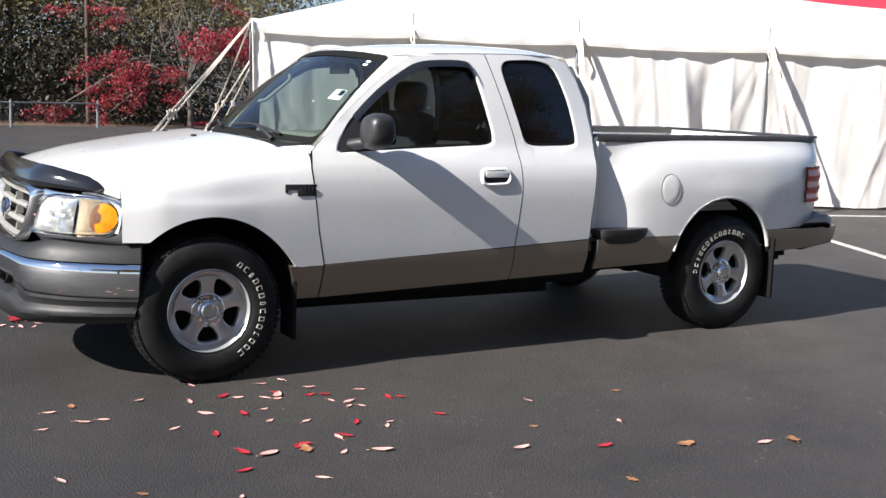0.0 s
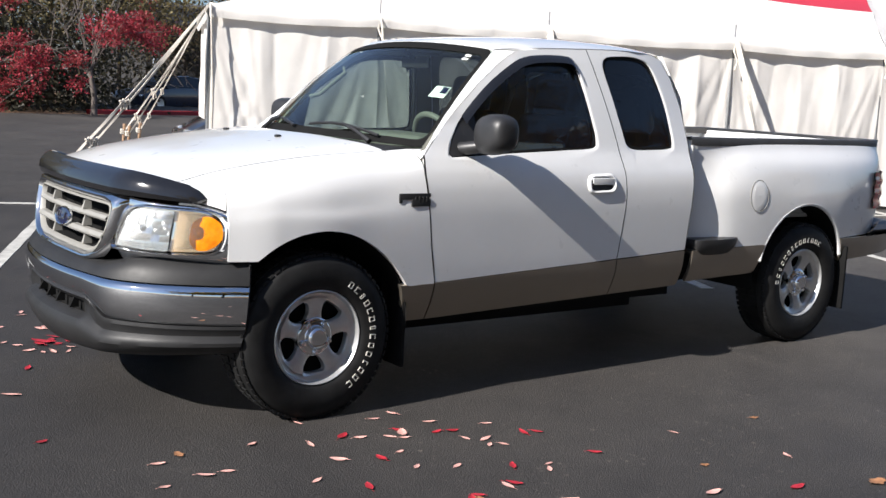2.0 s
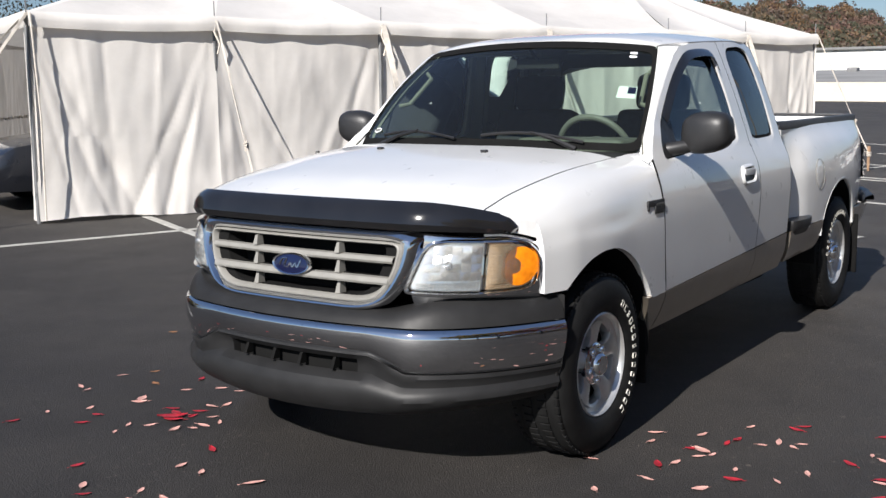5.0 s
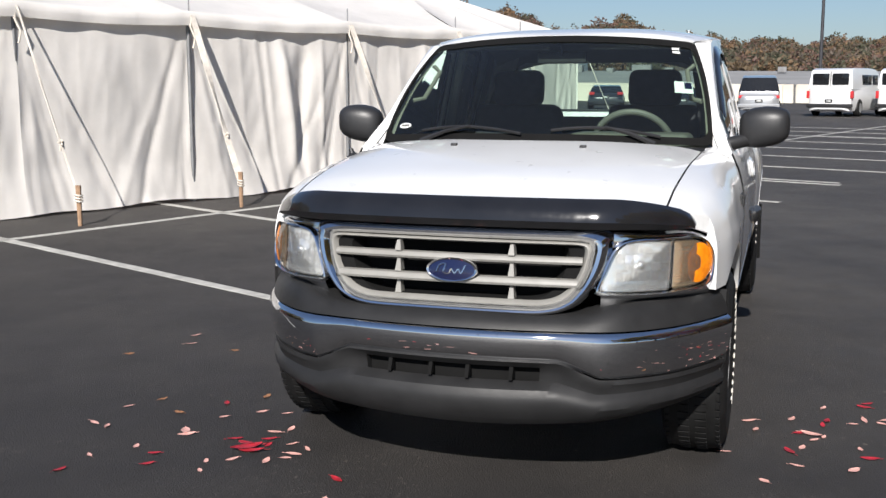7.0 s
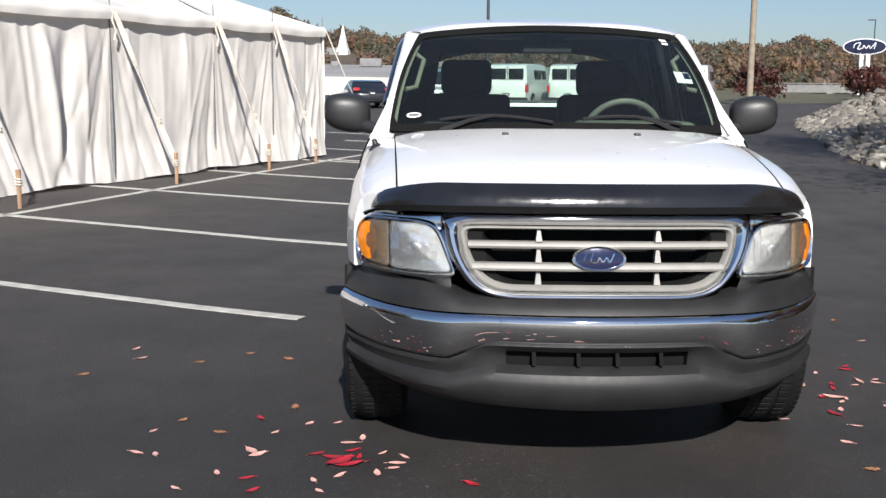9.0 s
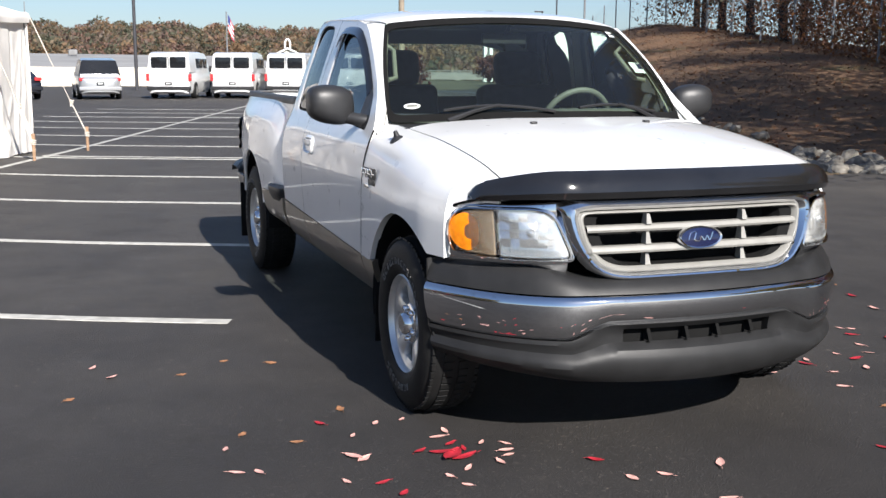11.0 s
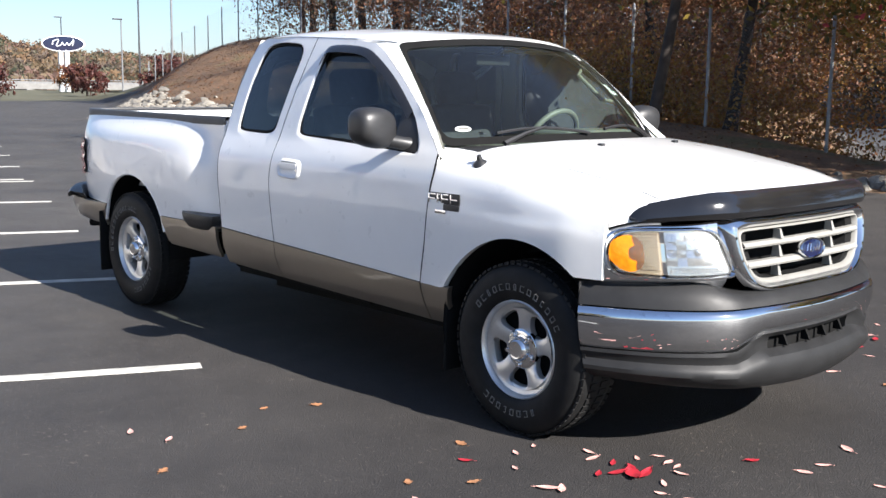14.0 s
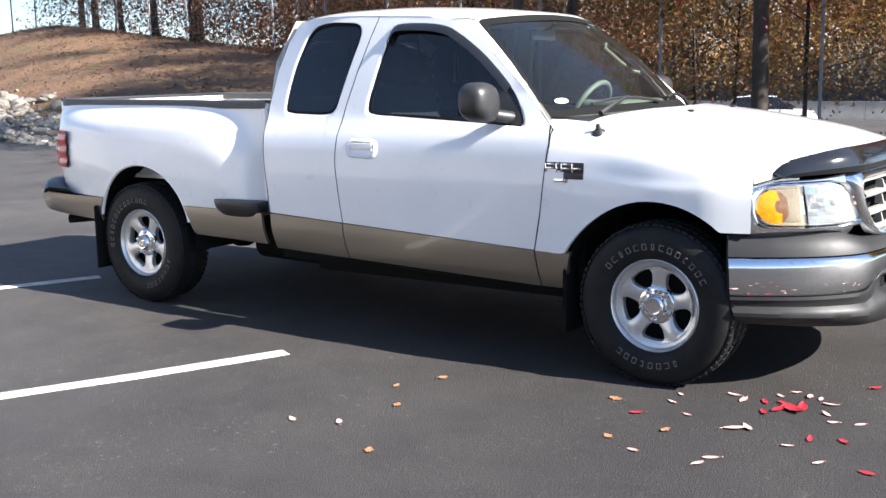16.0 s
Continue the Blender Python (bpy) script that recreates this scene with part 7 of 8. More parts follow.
def spray_maple(at, height, seed, label):
    """A maple whose bare limbs fork low and carry its leaves in drooping sprays."""
    rnd = np.random.default_rng(seed)
    p0 = on_ground(Vector(at), 0)
    t = thing("tree", p0, label, "tree")
    bm = bmesh.new()
    fork = p0 + Vector((-0.12, 0, 1.30))
    tube(bm, [p0 + Vector((0, 0, -0.2)), p0 + Vector((0.02, 0, 0.5)), fork], [0.11, 0.075, 0.06], 9)
    sprays = []
    for k in range(15):
        a = rnd.uniform(0, 6.28) if k % 3 else rnd.uniform(2.2, 4.1)
        out = rnd.uniform(0.9, 3.0) * (1.2 if math.cos(a) < 0 else 0.8)
        up = rnd.uniform(0.8, height - 1.6) if k % 3 else rnd.uniform(-1.0, 0.6)
        tip = fork + Vector((math.cos(a) * out, math.sin(a) * out * 0.8, up))
        mid = fork.lerp(tip, 0.45) + Vector((0, 0, 0.22 * out))
        tube(bm, spline([fork + Vector((0, 0, -0.2)), fork.lerp(mid, 0.5) + Vector((0, 0, 0.12)), mid, tip], 4), 0.013, 6)
        for q in range(4):
            c = mid.lerp(tip, rnd.uniform(0.2, 1.1)) + Vector((rnd.normal(0, 0.25), rnd.normal(0, 0.25), rnd.normal(0, 0.15)))
            e = c + Vector((math.cos(a) * rnd.uniform(0.2, 0.7), math.sin(a) * 0.5, rnd.uniform(-0.45, 0.05)))
            tube(bm, [mid.lerp(tip, 0.3), c, e], [0.012, 0.008, 0.003], 5)
            if q < 3 or up < 1.1:
                sprays += [(*c.lerp(e, f), 0.75 + 0.4 * f) for f in (0.0, 0.35, 0.7, 1.0)]
    for k in range(22):
        # bare twigs
        a = rnd.uniform(0, 6.28)
        b = fork + Vector((rnd.normal(0, 0.5), rnd.normal(0, 0.4), rnd.uniform(0.1, 1.6)))
        tube(bm, [b, b + Vector((math.cos(a) * 0.5, 0.2, 0.6)), b + Vector((math.cos(a) * 0.8, 0.3, 1.4))], [0.014, 0.009, 0.003], 5)
    part("trunk", bm, PALE_BARK, t, "", 60)
    v, f = leaves(sprays, 0.14, 9500, 0.042, rnd, 0.7)
    raw("crown", v, f, LEAF_RED, t, "", 0)


# red maple and woods beyond the lot's far side
spray_maple((7.45, 24.4, 0), 5.6, 12, "bare-limbed maple with drooping sprays of red autumn leaves")
# the olive crowns carry their sunlight as a lighter leaf colour
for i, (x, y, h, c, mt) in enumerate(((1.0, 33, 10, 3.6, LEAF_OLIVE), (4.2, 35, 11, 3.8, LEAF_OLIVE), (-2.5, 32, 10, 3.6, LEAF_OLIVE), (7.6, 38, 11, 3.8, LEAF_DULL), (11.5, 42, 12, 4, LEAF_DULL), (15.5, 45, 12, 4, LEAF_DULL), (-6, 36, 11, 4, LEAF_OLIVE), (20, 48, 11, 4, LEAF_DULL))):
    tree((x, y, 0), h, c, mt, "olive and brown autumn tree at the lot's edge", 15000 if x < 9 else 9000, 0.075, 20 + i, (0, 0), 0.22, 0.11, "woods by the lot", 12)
# trees on the bank
tree((8.45, -11.3, 0), 9.5, 3.4, LEAF_GREEN, "leaning dark-trunked tree with green and gold leaves", 17000, 0.062, 41, (-1.1, -0.8), 0.26, 0.10, "trees on the bank")
tree((10.0, -16.3, 0), 9.0, 3.4, LEAF_GREEN, "leaning dark-trunked tree with green and gold leaves", 17000, 0.062, 42, (-0.9, -0.7), 0.24, 0.13, "trees on the bank")
tree((3.75, -11.5, 0), 10.5, 4.6, LEAF_GREEN, "straight dark-trunked tree with green and gold leaves", 24000, 0.062, 43, (0.1, -0.1), 0.24, 0.13, "trees on the bank")
tree((13.6, -18.4, 0), 10, 3.4, LEAF_RUST, "dark-trunked tree with rust-coloured leaves", 15000, 0.066, 44, (0.9, -0.3), 0.25, 0.13, "trees on the bank")
tree((0.9, -14.0, 0), 9.0, 4.2, LEAF_RED, "tree with dark red autumn leaves", 19000, 0.060, 45, (0.3, 0.0), 0.22, 0.15, "trees on the bank")
tree((7.6, -21.0, 0), 7.8, 3.0, LEAF_GOLD, "tree with orange and gold leaves over the fence", 14000, 0.052, 46, (0, 0), 0.12, 0.05, "trees on the bank")
tree((3.4, -24.0, 0), 8.0, 3.4, LEAF_GOLD, "tree with orange and gold leaves behind the fence", 12000, 0.055, 47, (0, 0), 0.30, 0.05, "trees on the bank")
for i, (x, y) in enumerate(((16.5, -22.5), (19.5, -24.5), (22.5, -26.5), (25.5, -29), (18.0, -28.5), (28.0, -31.5), (21, -32))):
    tree((x, y, 0), 9.5 + (i % 3), 3.0, LEAF_RUST if i % 3 else LEAF_DULL, "brown autumn tree behind the fence", 8000, 0.075, 60 + i, (0.3, 0), 0.05, 0.17, "woods behind the fence")
# added trees out of view, here only to throw shade along the bank
for i, (x, y) in enumerate(((-4, -16.5), (-9, -17.5), (-15, -19))):
    tree((x, y, 0), 12, 5.0, LEAF_GREEN, "unseen tall tree added to cast shade on the bank", 9500, 0.17, 80 + i, (0.2, 0), 0.25, 0.2, "trees on the bank")

for i, (x, y, mt) in enumerate(((12.5, -21.5, LEAF_RUST), (5.4, -19.5, LEAF_GOLD), (1.5, -19.5, LEAF_RED), (10.2, -25, LEAF_GOLD), (15, -28, LEAF_RUST), (-1.5, -20, LEAF_GREEN))):
    tree((x, y, 0), 8.5 + (i % 3), 3.4, mt, "autumn tree with a broken crown behind the fence", 11000, 0.055, 140 + i, (0.2, 0), 0.20, 0.055, "woods behind the fence", 12)
for i, (x, y) in enumerate(((30, -74), (22, -78), (14, -76), (6, -80), (38, -80), (46, -76), (-2, -78), (54, -82), (62, -78))):
    tree((x, y, 0), 12 + (i % 3) * 2, 5.5, (LEAF_DULL, LEAF_RUST, LEAF_GREEN)[i % 3], "autumn tree across the lower street", 9000, 0.17, 160 + i, (0.2, 0), 0.06, 0.25, "trees across the street", 11)

for i, (x, y) in enumerate(((31, -24.6), (34.5, -25.6), (38, -26.6), (41.5, -28), (36, -29.5), (44.5, -29.5), (29, -28), (25, -24.5))):
    tree((x, y, 0), 9 + (i % 3), 3.0, (LEAF_DULL, LEAF_RUST)[i % 2], "brown autumn tree on the bank's crest", 7500, 0.080, 200 + i, (0.3, 0), 0.06, 0.17, "woods on the crest")
# brushwood behind the fence and at the far side, as stuff
rng = np.random.default_rng(17)
cs = []
for k in range(300):
    x, y = rng.uniform(-6, 58), rng.uniform(-86, -69)
    cs.append((x, y, ground_z(x, y) + rng.uniform(0.2, 1.0) * (3.0 + 7.0 * abs(noise.noise(Vector((x * 0.09, y * 0.05, 3.0))))**0.5 + 0.25 * (-y - 69)), rng.uniform(0.6, 1.3)))
v, f = leaves(cs, 1.1, 60000, 0.14, rng)
tagged(raw("hillside_brush", v, f, LEAF_DULL, sharp=0), "olive and brown brush on the slope across the street", "brush", kind="stuff")
rng = np.random.default_rng(11)
cs = []
for k in range(360):
    s = rng.uniform(4.3, 9.4)
    i = int(s)
    fx = FENCE[i][0] + (FENCE[i + 1][0] - FENCE[i][0]) * (s - i)
    fy = FENCE[i][1] + (FENCE[i + 1][1] - FENCE[i][1]) * (s - i)
    x, y = fx + rng.uniform(-0.5, 4), fy - rng.uniform(0.8, 9)
    cs.append((x, y, ground_z(x, y) + rng.uniform(0.1, 3.2), rng.uniform(0.6, 1.3)))
v, f = leaves(cs, 0.75, 62000, 0.062, rng)
tagged(raw("brushwood", v, f, LEAF_RUST, sharp=0), "tangled brown brushwood behind the fence", "brushwood", kind="stuff")
cs = []
for k in range(130):
    s = rng.uniform(3.9, 5.6)
    i = int(s)
    x = FENCE[i][0] + (FENCE[i + 1][0] - FENCE[i][0]) * (s - i) + rng.uniform(-1, 3)
    y = FENCE[i][1] + (FENCE[i + 1][1] - FENCE[i][1]) * (s - i) - rng.uniform(0.6, 6.0)
    cs.append((x, y, ground_z(x, y) + rng.uniform(0.0, 1.5), rng.uniform(0.6, 1.2)))
v, f = leaves(cs, 0.5, 26000, 0.052, rng)
tagged(raw("bushes", v, f, LEAF_GOLD, sharp=0), "low orange and gold bushes behind the fence", "bushes", kind="stuff")
# low growth, its leaves darkened to stand for shade
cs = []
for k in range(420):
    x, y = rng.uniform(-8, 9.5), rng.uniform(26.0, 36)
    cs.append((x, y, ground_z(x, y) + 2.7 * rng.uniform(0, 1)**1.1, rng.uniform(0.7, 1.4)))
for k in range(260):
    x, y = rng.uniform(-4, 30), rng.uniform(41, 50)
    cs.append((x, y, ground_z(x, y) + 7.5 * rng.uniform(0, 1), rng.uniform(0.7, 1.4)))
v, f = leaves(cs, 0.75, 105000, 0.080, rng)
tagged(raw("undergrowth", v, f, LEAF_SHADED, sharp=0), "undergrowth beyond the lot with shade put into its leaf colour", "undergrowth", kind="stuff")
# upper growth, its leaves lightened to stand for sun
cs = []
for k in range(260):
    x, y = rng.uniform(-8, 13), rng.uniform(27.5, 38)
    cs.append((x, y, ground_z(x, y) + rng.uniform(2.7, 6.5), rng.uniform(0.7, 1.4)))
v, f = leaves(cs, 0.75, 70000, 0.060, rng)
tagged(raw("thicket", v, f, LEAF_OLIVE, sharp=0), "olive and tan thicket above the undergrowth with sunlight put into its leaf colour", "thicket", kind="stuff")
bm = bmesh.new()
for k in range(170):
    # bare pale twigs and dead branches among the undergrowth
    x, y = rng.uniform(-5, 13), rng.uniform(25.8, 29)
    p = Vector((x, y, ground_z(x, y) + rng.uniform(0.3, 4.6)))
    d = Vector((rng.normal(0, 1), rng.normal(0, 0.3), rng.uniform(-0.2, 0.9))).normalized() * rng.uniform(0.5, 1.5)
    tube(bm, spline([p, p + d * 0.5 + Vector((0, 0, rng.normal(0, 0.10))), p + d], 3), 0.009 * rng.uniform(0.5, 1.6), 4)
tagged(part("dead_branches", bm, PALE_BARK, None, "", 60), "thin bare grey branches among the undergrowth", "branches", kind="stuff")

# litter on the bank
pts = []
while len(pts) < 16000:
    x, y = rng.uniform(2, 66), rng.uniform(-32, -6.5)
    de, _ = beside(EDGE, x, y)
    if de > 0.2 and beside(FENCE, x, y)[0] < 1.0:
        pts.append((x, y, ground_z(x, y) + 0.015, 1.0))
c = np.array(pts)
n = len(c)
a = rng.uniform(0, 6.28, n)
s = rng.uniform(0.018, 0.044, n)
tilt = rng.normal(0, 0.35, (n, 4))
dirs = np.stack([np.cos(a), np.sin(a)], 1)
perp = np.stack([-np.sin(a), np.cos(a)], 1)
quad = []
for q, (u_, w_) in enumerate(((1, 0), (0, 0.6), (-1, 0), (0, -0.6))):
    xy = c[:, :2] + dirs * (u_ * s)[:, None] + perp * (w_ * s)[:, None]
    quad.append(np.concatenate([xy, (c[:, 2] + 0.02 + tilt[:, q] * s)[:, None]], 1))
v = np.stack(quad, 1).reshape(-1, 3).tolist()
tagged(raw("leaf_litter", v, np.arange(n * 4).reshape(-1, 4).tolist(), LEAF_RUST, sharp=0), "dry brown leaves lying on the bank", "leaves", kind="stuff")

# ---- rocks along the foot of the bank ----
rock_meshes = []
for k in range(7):
    bm = bmesh.new()
    bmesh.ops.create_icosphere(bm, subdivisions=2, radius=1.0)
    for vtx in bm.verts:
        d = 1 + 0.45 * noise.noise(vtx.co * 1.1 + Vector((k * 7, 0, 0))) + 0.15 * noise.noise(vtx.co * 3 + Vector((k * 7, 3, 0)))
        vtx.co *= d
        vtx.co.z *= 0.65
        for ax in (Vector((1, 0.3, 0.2)), Vector((-0.4, 1, 0.5)), Vector((0.1, -0.6, 1)), Vector((-1, -0.5, 0.3))):
            ax = ax.normalized()
            e = vtx.co.dot(ax) - 0.72
            if e > 0:
                vtx.co -= ax * e * 0.85
    me = bpy.data.meshes.new("rock")
    bm.to_mesh(me)
    bm.free()
    me.materials.append(ROCK)
    me.shade_smooth()
    me.set_sharp_from_angle(angle=radians(28))
    rock_meshes.append(me)
pile = thing("rock_pile", (14, -7.6, 0), "loose grey rocks heaped along the foot of the bank", "rocks")
rest = bmesh.new()
rnd = random.Random(4)
placed = 0
for k in range(2500):
    s = rnd.uniform(2.6, 10.0) if k < 1700 else rnd.uniform(8.2, 10.4)
    i = int(s)
    ex = EDGE[i][0] + (EDGE[i + 1][0] - EDGE[i][0]) * (s - i)
    ey = EDGE[i][1] + (EDGE[i + 1][1] - EDGE[i][1]) * (s - i)
    dx, dy = EDGE[i + 1][0] - EDGE[i][0], EDGE[i + 1][1] - EDGE[i][1]
    L = math.hypot(dx, dy)
    off = abs(rnd.gauss(0, 0.5 if s < 5.4 else 0.9)) - 0.2
    x, y = ex + dy / L * off, ey - dx / L * off
    r = rnd.choice((0.055, 0.07, 0.09, 0.11, 0.14)) * rnd.uniform(0.8, 1.2) * (1.0 if s < 8 else 1.3)
    m = Matrix.Translation((x, y, ground_z(x, y) + r * 0.25)) @ Euler((rnd.uniform(-0.5, 0.5), rnd.uniform(-0.5, 0.5), rnd.uniform(0, 6.3))).to_matrix().to_4x4() @ Matrix.Diagonal((r * rnd.uniform(0.8, 1.5), r, r * rnd.uniform(0.8, 1.2), 1))
    if placed < 290:
        ob = new("rock", rock_meshes[k % 7])
        ob.parent = pile
        ob.matrix_parent_inverse = pile.matrix_basis.inverted()
        ob.matrix_basis = m
        placed += 1
    else:
        n0 = len(rest.verts)
        rest.from_mesh(rock_meshes[k % 7])
        rest.verts.ensure_lookup_table()
        for vtx in rest.verts[n0:]:
            vtx.co = m @ vtx.co
tagged(part("rubble", rest, ROCK, pile, "", 28), kind="stuff")


# ---- chain-link fences ----
def chain_material():
    m = Mat("chain_link_mesh")
    geo = m.coords()
    sep = m.t.nodes.new("ShaderNodeSeparateXYZ")
    m.link(geo, sep.inputs[0])

    def math_node(op, a, b):
        n = m.t.nodes.new("ShaderNodeMath")
        n.operation = op
        for v, s in ((a, n.inputs[0]), (b, n.inputs[1])):
            if isinstance(v, float):
                s.default_value = v
            else:
                m.link(v, s)
        return n.outputs[0]
    run = math_node('ADD', math_node('MULTIPLY', sep.outputs[0], 0.87), math_node('MULTIPLY', sep.outputs[1], -0.5))
    up = sep.outputs[2]
    lines = []
    for op in ('ADD', 'SUBTRACT'):
        d = math_node('MULTIPLY', math_node(op, run, up), 14.0)
        fr = math_node('FRACT', d, 0.0)
        lines.append(math_node('LESS_THAN', fr, 0.026))
    wire = math_node('MAXIMUM', lines[0], lines[1])
    clear = m.t.nodes.new("ShaderNodeBsdfTransparent")
    mixer = m.t.nodes.new("ShaderNodeMixShader")
    m.b.inputs["Base Color"].default_value = (0.30, 0.30, 0.31, 1)
    m.b.inputs["Metallic"].default_value = 0.5
    m.b.inputs["Roughness"].default_value = 0.5
    m.link(wire, mixer.inputs[0])
    m.link(clear.outputs[0], mixer.inputs[1])
    m.link(m.b.outputs[0], mixer.inputs[2])
    m.link(mixer.outputs[0], m.t.nodes["Material Output"].inputs[0])
    return m.m


CHAIN = chain_material()


def fence(line, height, gap, label, rail=True, dark=False):
    pts = [Vector((x, y, 0)) for x, y in line]
    length = sum((b - a).length for a, b in zip(pts, pts[1:]))
    posts = resample(pts, int(length / gap) + 1)
    f = thing("chain_link_fence", on_ground(posts[0], 0), label, "fence")
    for p in posts:
        q = on_ground(p, 0)
        bm = bmesh.new()
        tube(bm, [q + Vector((0, 0, -0.2)), q + Vector((0, 0, height)), q + Vector((0, 0, height + 0.06))], [0.034, 0.034, 0.012], 8)
        part("post", bm, STEEL, f)
    for a, b in zip(posts, posts[1:]):
        a, b = on_ground(a, 0), on_ground(b, 0)
        bm = bmesh.new()
        grid(bm, [[a + Vector((0, 0, 0.04)), b + Vector((0, 0, 0.04))], [a + Vector((0, 0, height)), b + Vector((0, 0, height))]])
        part("mesh_panel", bm, CHAIN, f)
        if rail:
            bm = bmesh.new()
            tube(bm, [a + Vector((0, 0, height - 0.02)), b + Vector((0, 0, height - 0.02))], 0.022, 6)
            part("top_rail", bm, STEEL, f)
    return f


fence(FENCE[2:], 2.4, 3.0, "tall galvanised chain-link fence along the bank", False)
fence([(-14, 22.3), (2.55, 23.1), (4.72, 23.7)], 0.66, 2.3, "low chain-link fence with a steel top rail")

# ---- poles, sign, flag ----
def pole(name, at, height, r0, r1, mat, label, category):
    p = on_ground(Vector(at), 0)
    t = thing(name, p, label, category)
    bm = bmesh.new()
    tube(bm, [p + Vector((0, 0, -0.3)), p + Vector((0, 0, height))], [r0, r1], 12)
    part("shaft", bm, mat, t)
    return t, p + Vector((0, 0, height))


pole("utility_pole", (55.5, -17.0, 0), 14, 0.19, 0.12, POLE_WOOD, "weathered wooden utility pole", "pole")
pole("utility_pole", (4.95, 26.0, 0), 9, 0.065, 0.055, DARK_POLE, "dark wooden utility pole by the fence", "pole")
for x, y, h, arm in ((85, -44, 15, 0), (100, -48.5, 10.8, 1), (112, -52.5, 8, 0), (150, -62, 10, 1), (63, -2.8, 14, 1)):
    t, top = pole("street_lamp", (x, y, 0), h, 0.11, 0.07, DARK_STEEL if arm else STEEL, "slim metal lamp post", "lamp post")
    bm = bmesh.new()
    box(bm, (top.x - 0.15, top.y - 0.1, top.z - 0.05), (top.x + 0.15, top.y + 0.95, top.z + 0.10), 0.03)
    part("lamp_head", bm, DARK_STEEL, t)
sp = Vector((110.3, -45.0, 0))
g0 = ground_z(sp.x, sp.y)
sign = thing("roadside_sign", (sp.x, sp.y, g0), "blue oval sign with a white rim on a white post", "sign")
sd = Vector((-0.92, 0.40, 0)).normalized()
sw = Vector((-sd.y, sd.x, 0))
sc = Vector((sp.x, sp.y, 5.05))
for nm, a, b, off, mat in (("sign_case", 2.20, 0.86, 0.0, SIGN_WHITE), ("sign_face", 2.06, 0.76, 0.23, BLUE)):
    bm = bmesh.new()
    rows = []
    for f, o in ((1.0, -0.2), (1.0, 0.2), (0.97, 0.22), (0.02, 0.22)):
        rows.append([sc + sw * (a * f * math.cos(t)) + Vector((0, 0, b * f * math.sin(t))) + sd * (o if off == 0 else off + 0.01 * (1 - f)) for t in [2 * math.pi * k / 40 for k in range(40)]])
    grid(bm, rows, True)
    part(nm, bm, mat, sign)
bm = bmesh.new()
pts = [(-0.85, -0.1), (-0.75, 0.22), (-0.35, 0.30), (-0.55, -0.18), (-0.2, -0.12), (-0.08, 0.1), (0.1, -0.14), (0.3, 0.08), (0.42, -0.14), (0.62, 0.08), (0.82, 0.32), (0.70, -0.16)]
tube(bm, [sc + sw * p.x * 1.3 + Vector((0, 0, p.y * 1.3)) + sd * 0.25 for p in spline([(*q, 0) for q in pts], 5)], 0.055, 6)
part("sign_flourish", bm, SIGN_WHITE, sign)
for o in (-0.32, 0.32):
    bm = boxes(((sp.x - 0.2 + sw.x * o, sp.y - 0.2 + sw.y * o, g0 - 0.3), (sp.x + 0.2 + sw.x * o, sp.y + 0.2 + sw.y * o, 4.4), 0.03))
    part("sign_post", bm, SIGN_WHITE, sign)
fl, top = pole("flagpole", (110, -15.6, 0), 7.0, 0.10, 0.06, STEEL, "tall white flagpole with a striped flag", "flagpole")
for k in range(7):
    bm = bmesh.new()
    rows = []
    for j in range(11):
        f = j / 10
        x = 0.5 * math.sin(f * 7) * f
        rows.append([Vector((top.x - 0.2 - x * 0.4, top.y - 0.15 - 0.55 * f, top.z - 0.3 - 0.24 * q - 1.2 * f)) for q in (k, k + 1)])
    grid(bm, rows)
    part("flag_stripe", bm, FLAG_RED if k % 2 == 0 else SIGN_WHITE, fl)
bm = bmesh.new()
grid(bm, [[Vector((top.x - 0.26, top.y - 0.12, top.z - 0.25)), Vector((top.x - 0.26, top.y - 0.36, top.z - 0.72))], [Vector((top.x - 0.26, top.y - 0.12, top.z - 1.1)), Vector((top.x - 0.26, top.y - 0.36, top.z - 1.55))]])
part("flag_canton", bm, FLAG_BLUE, fl)


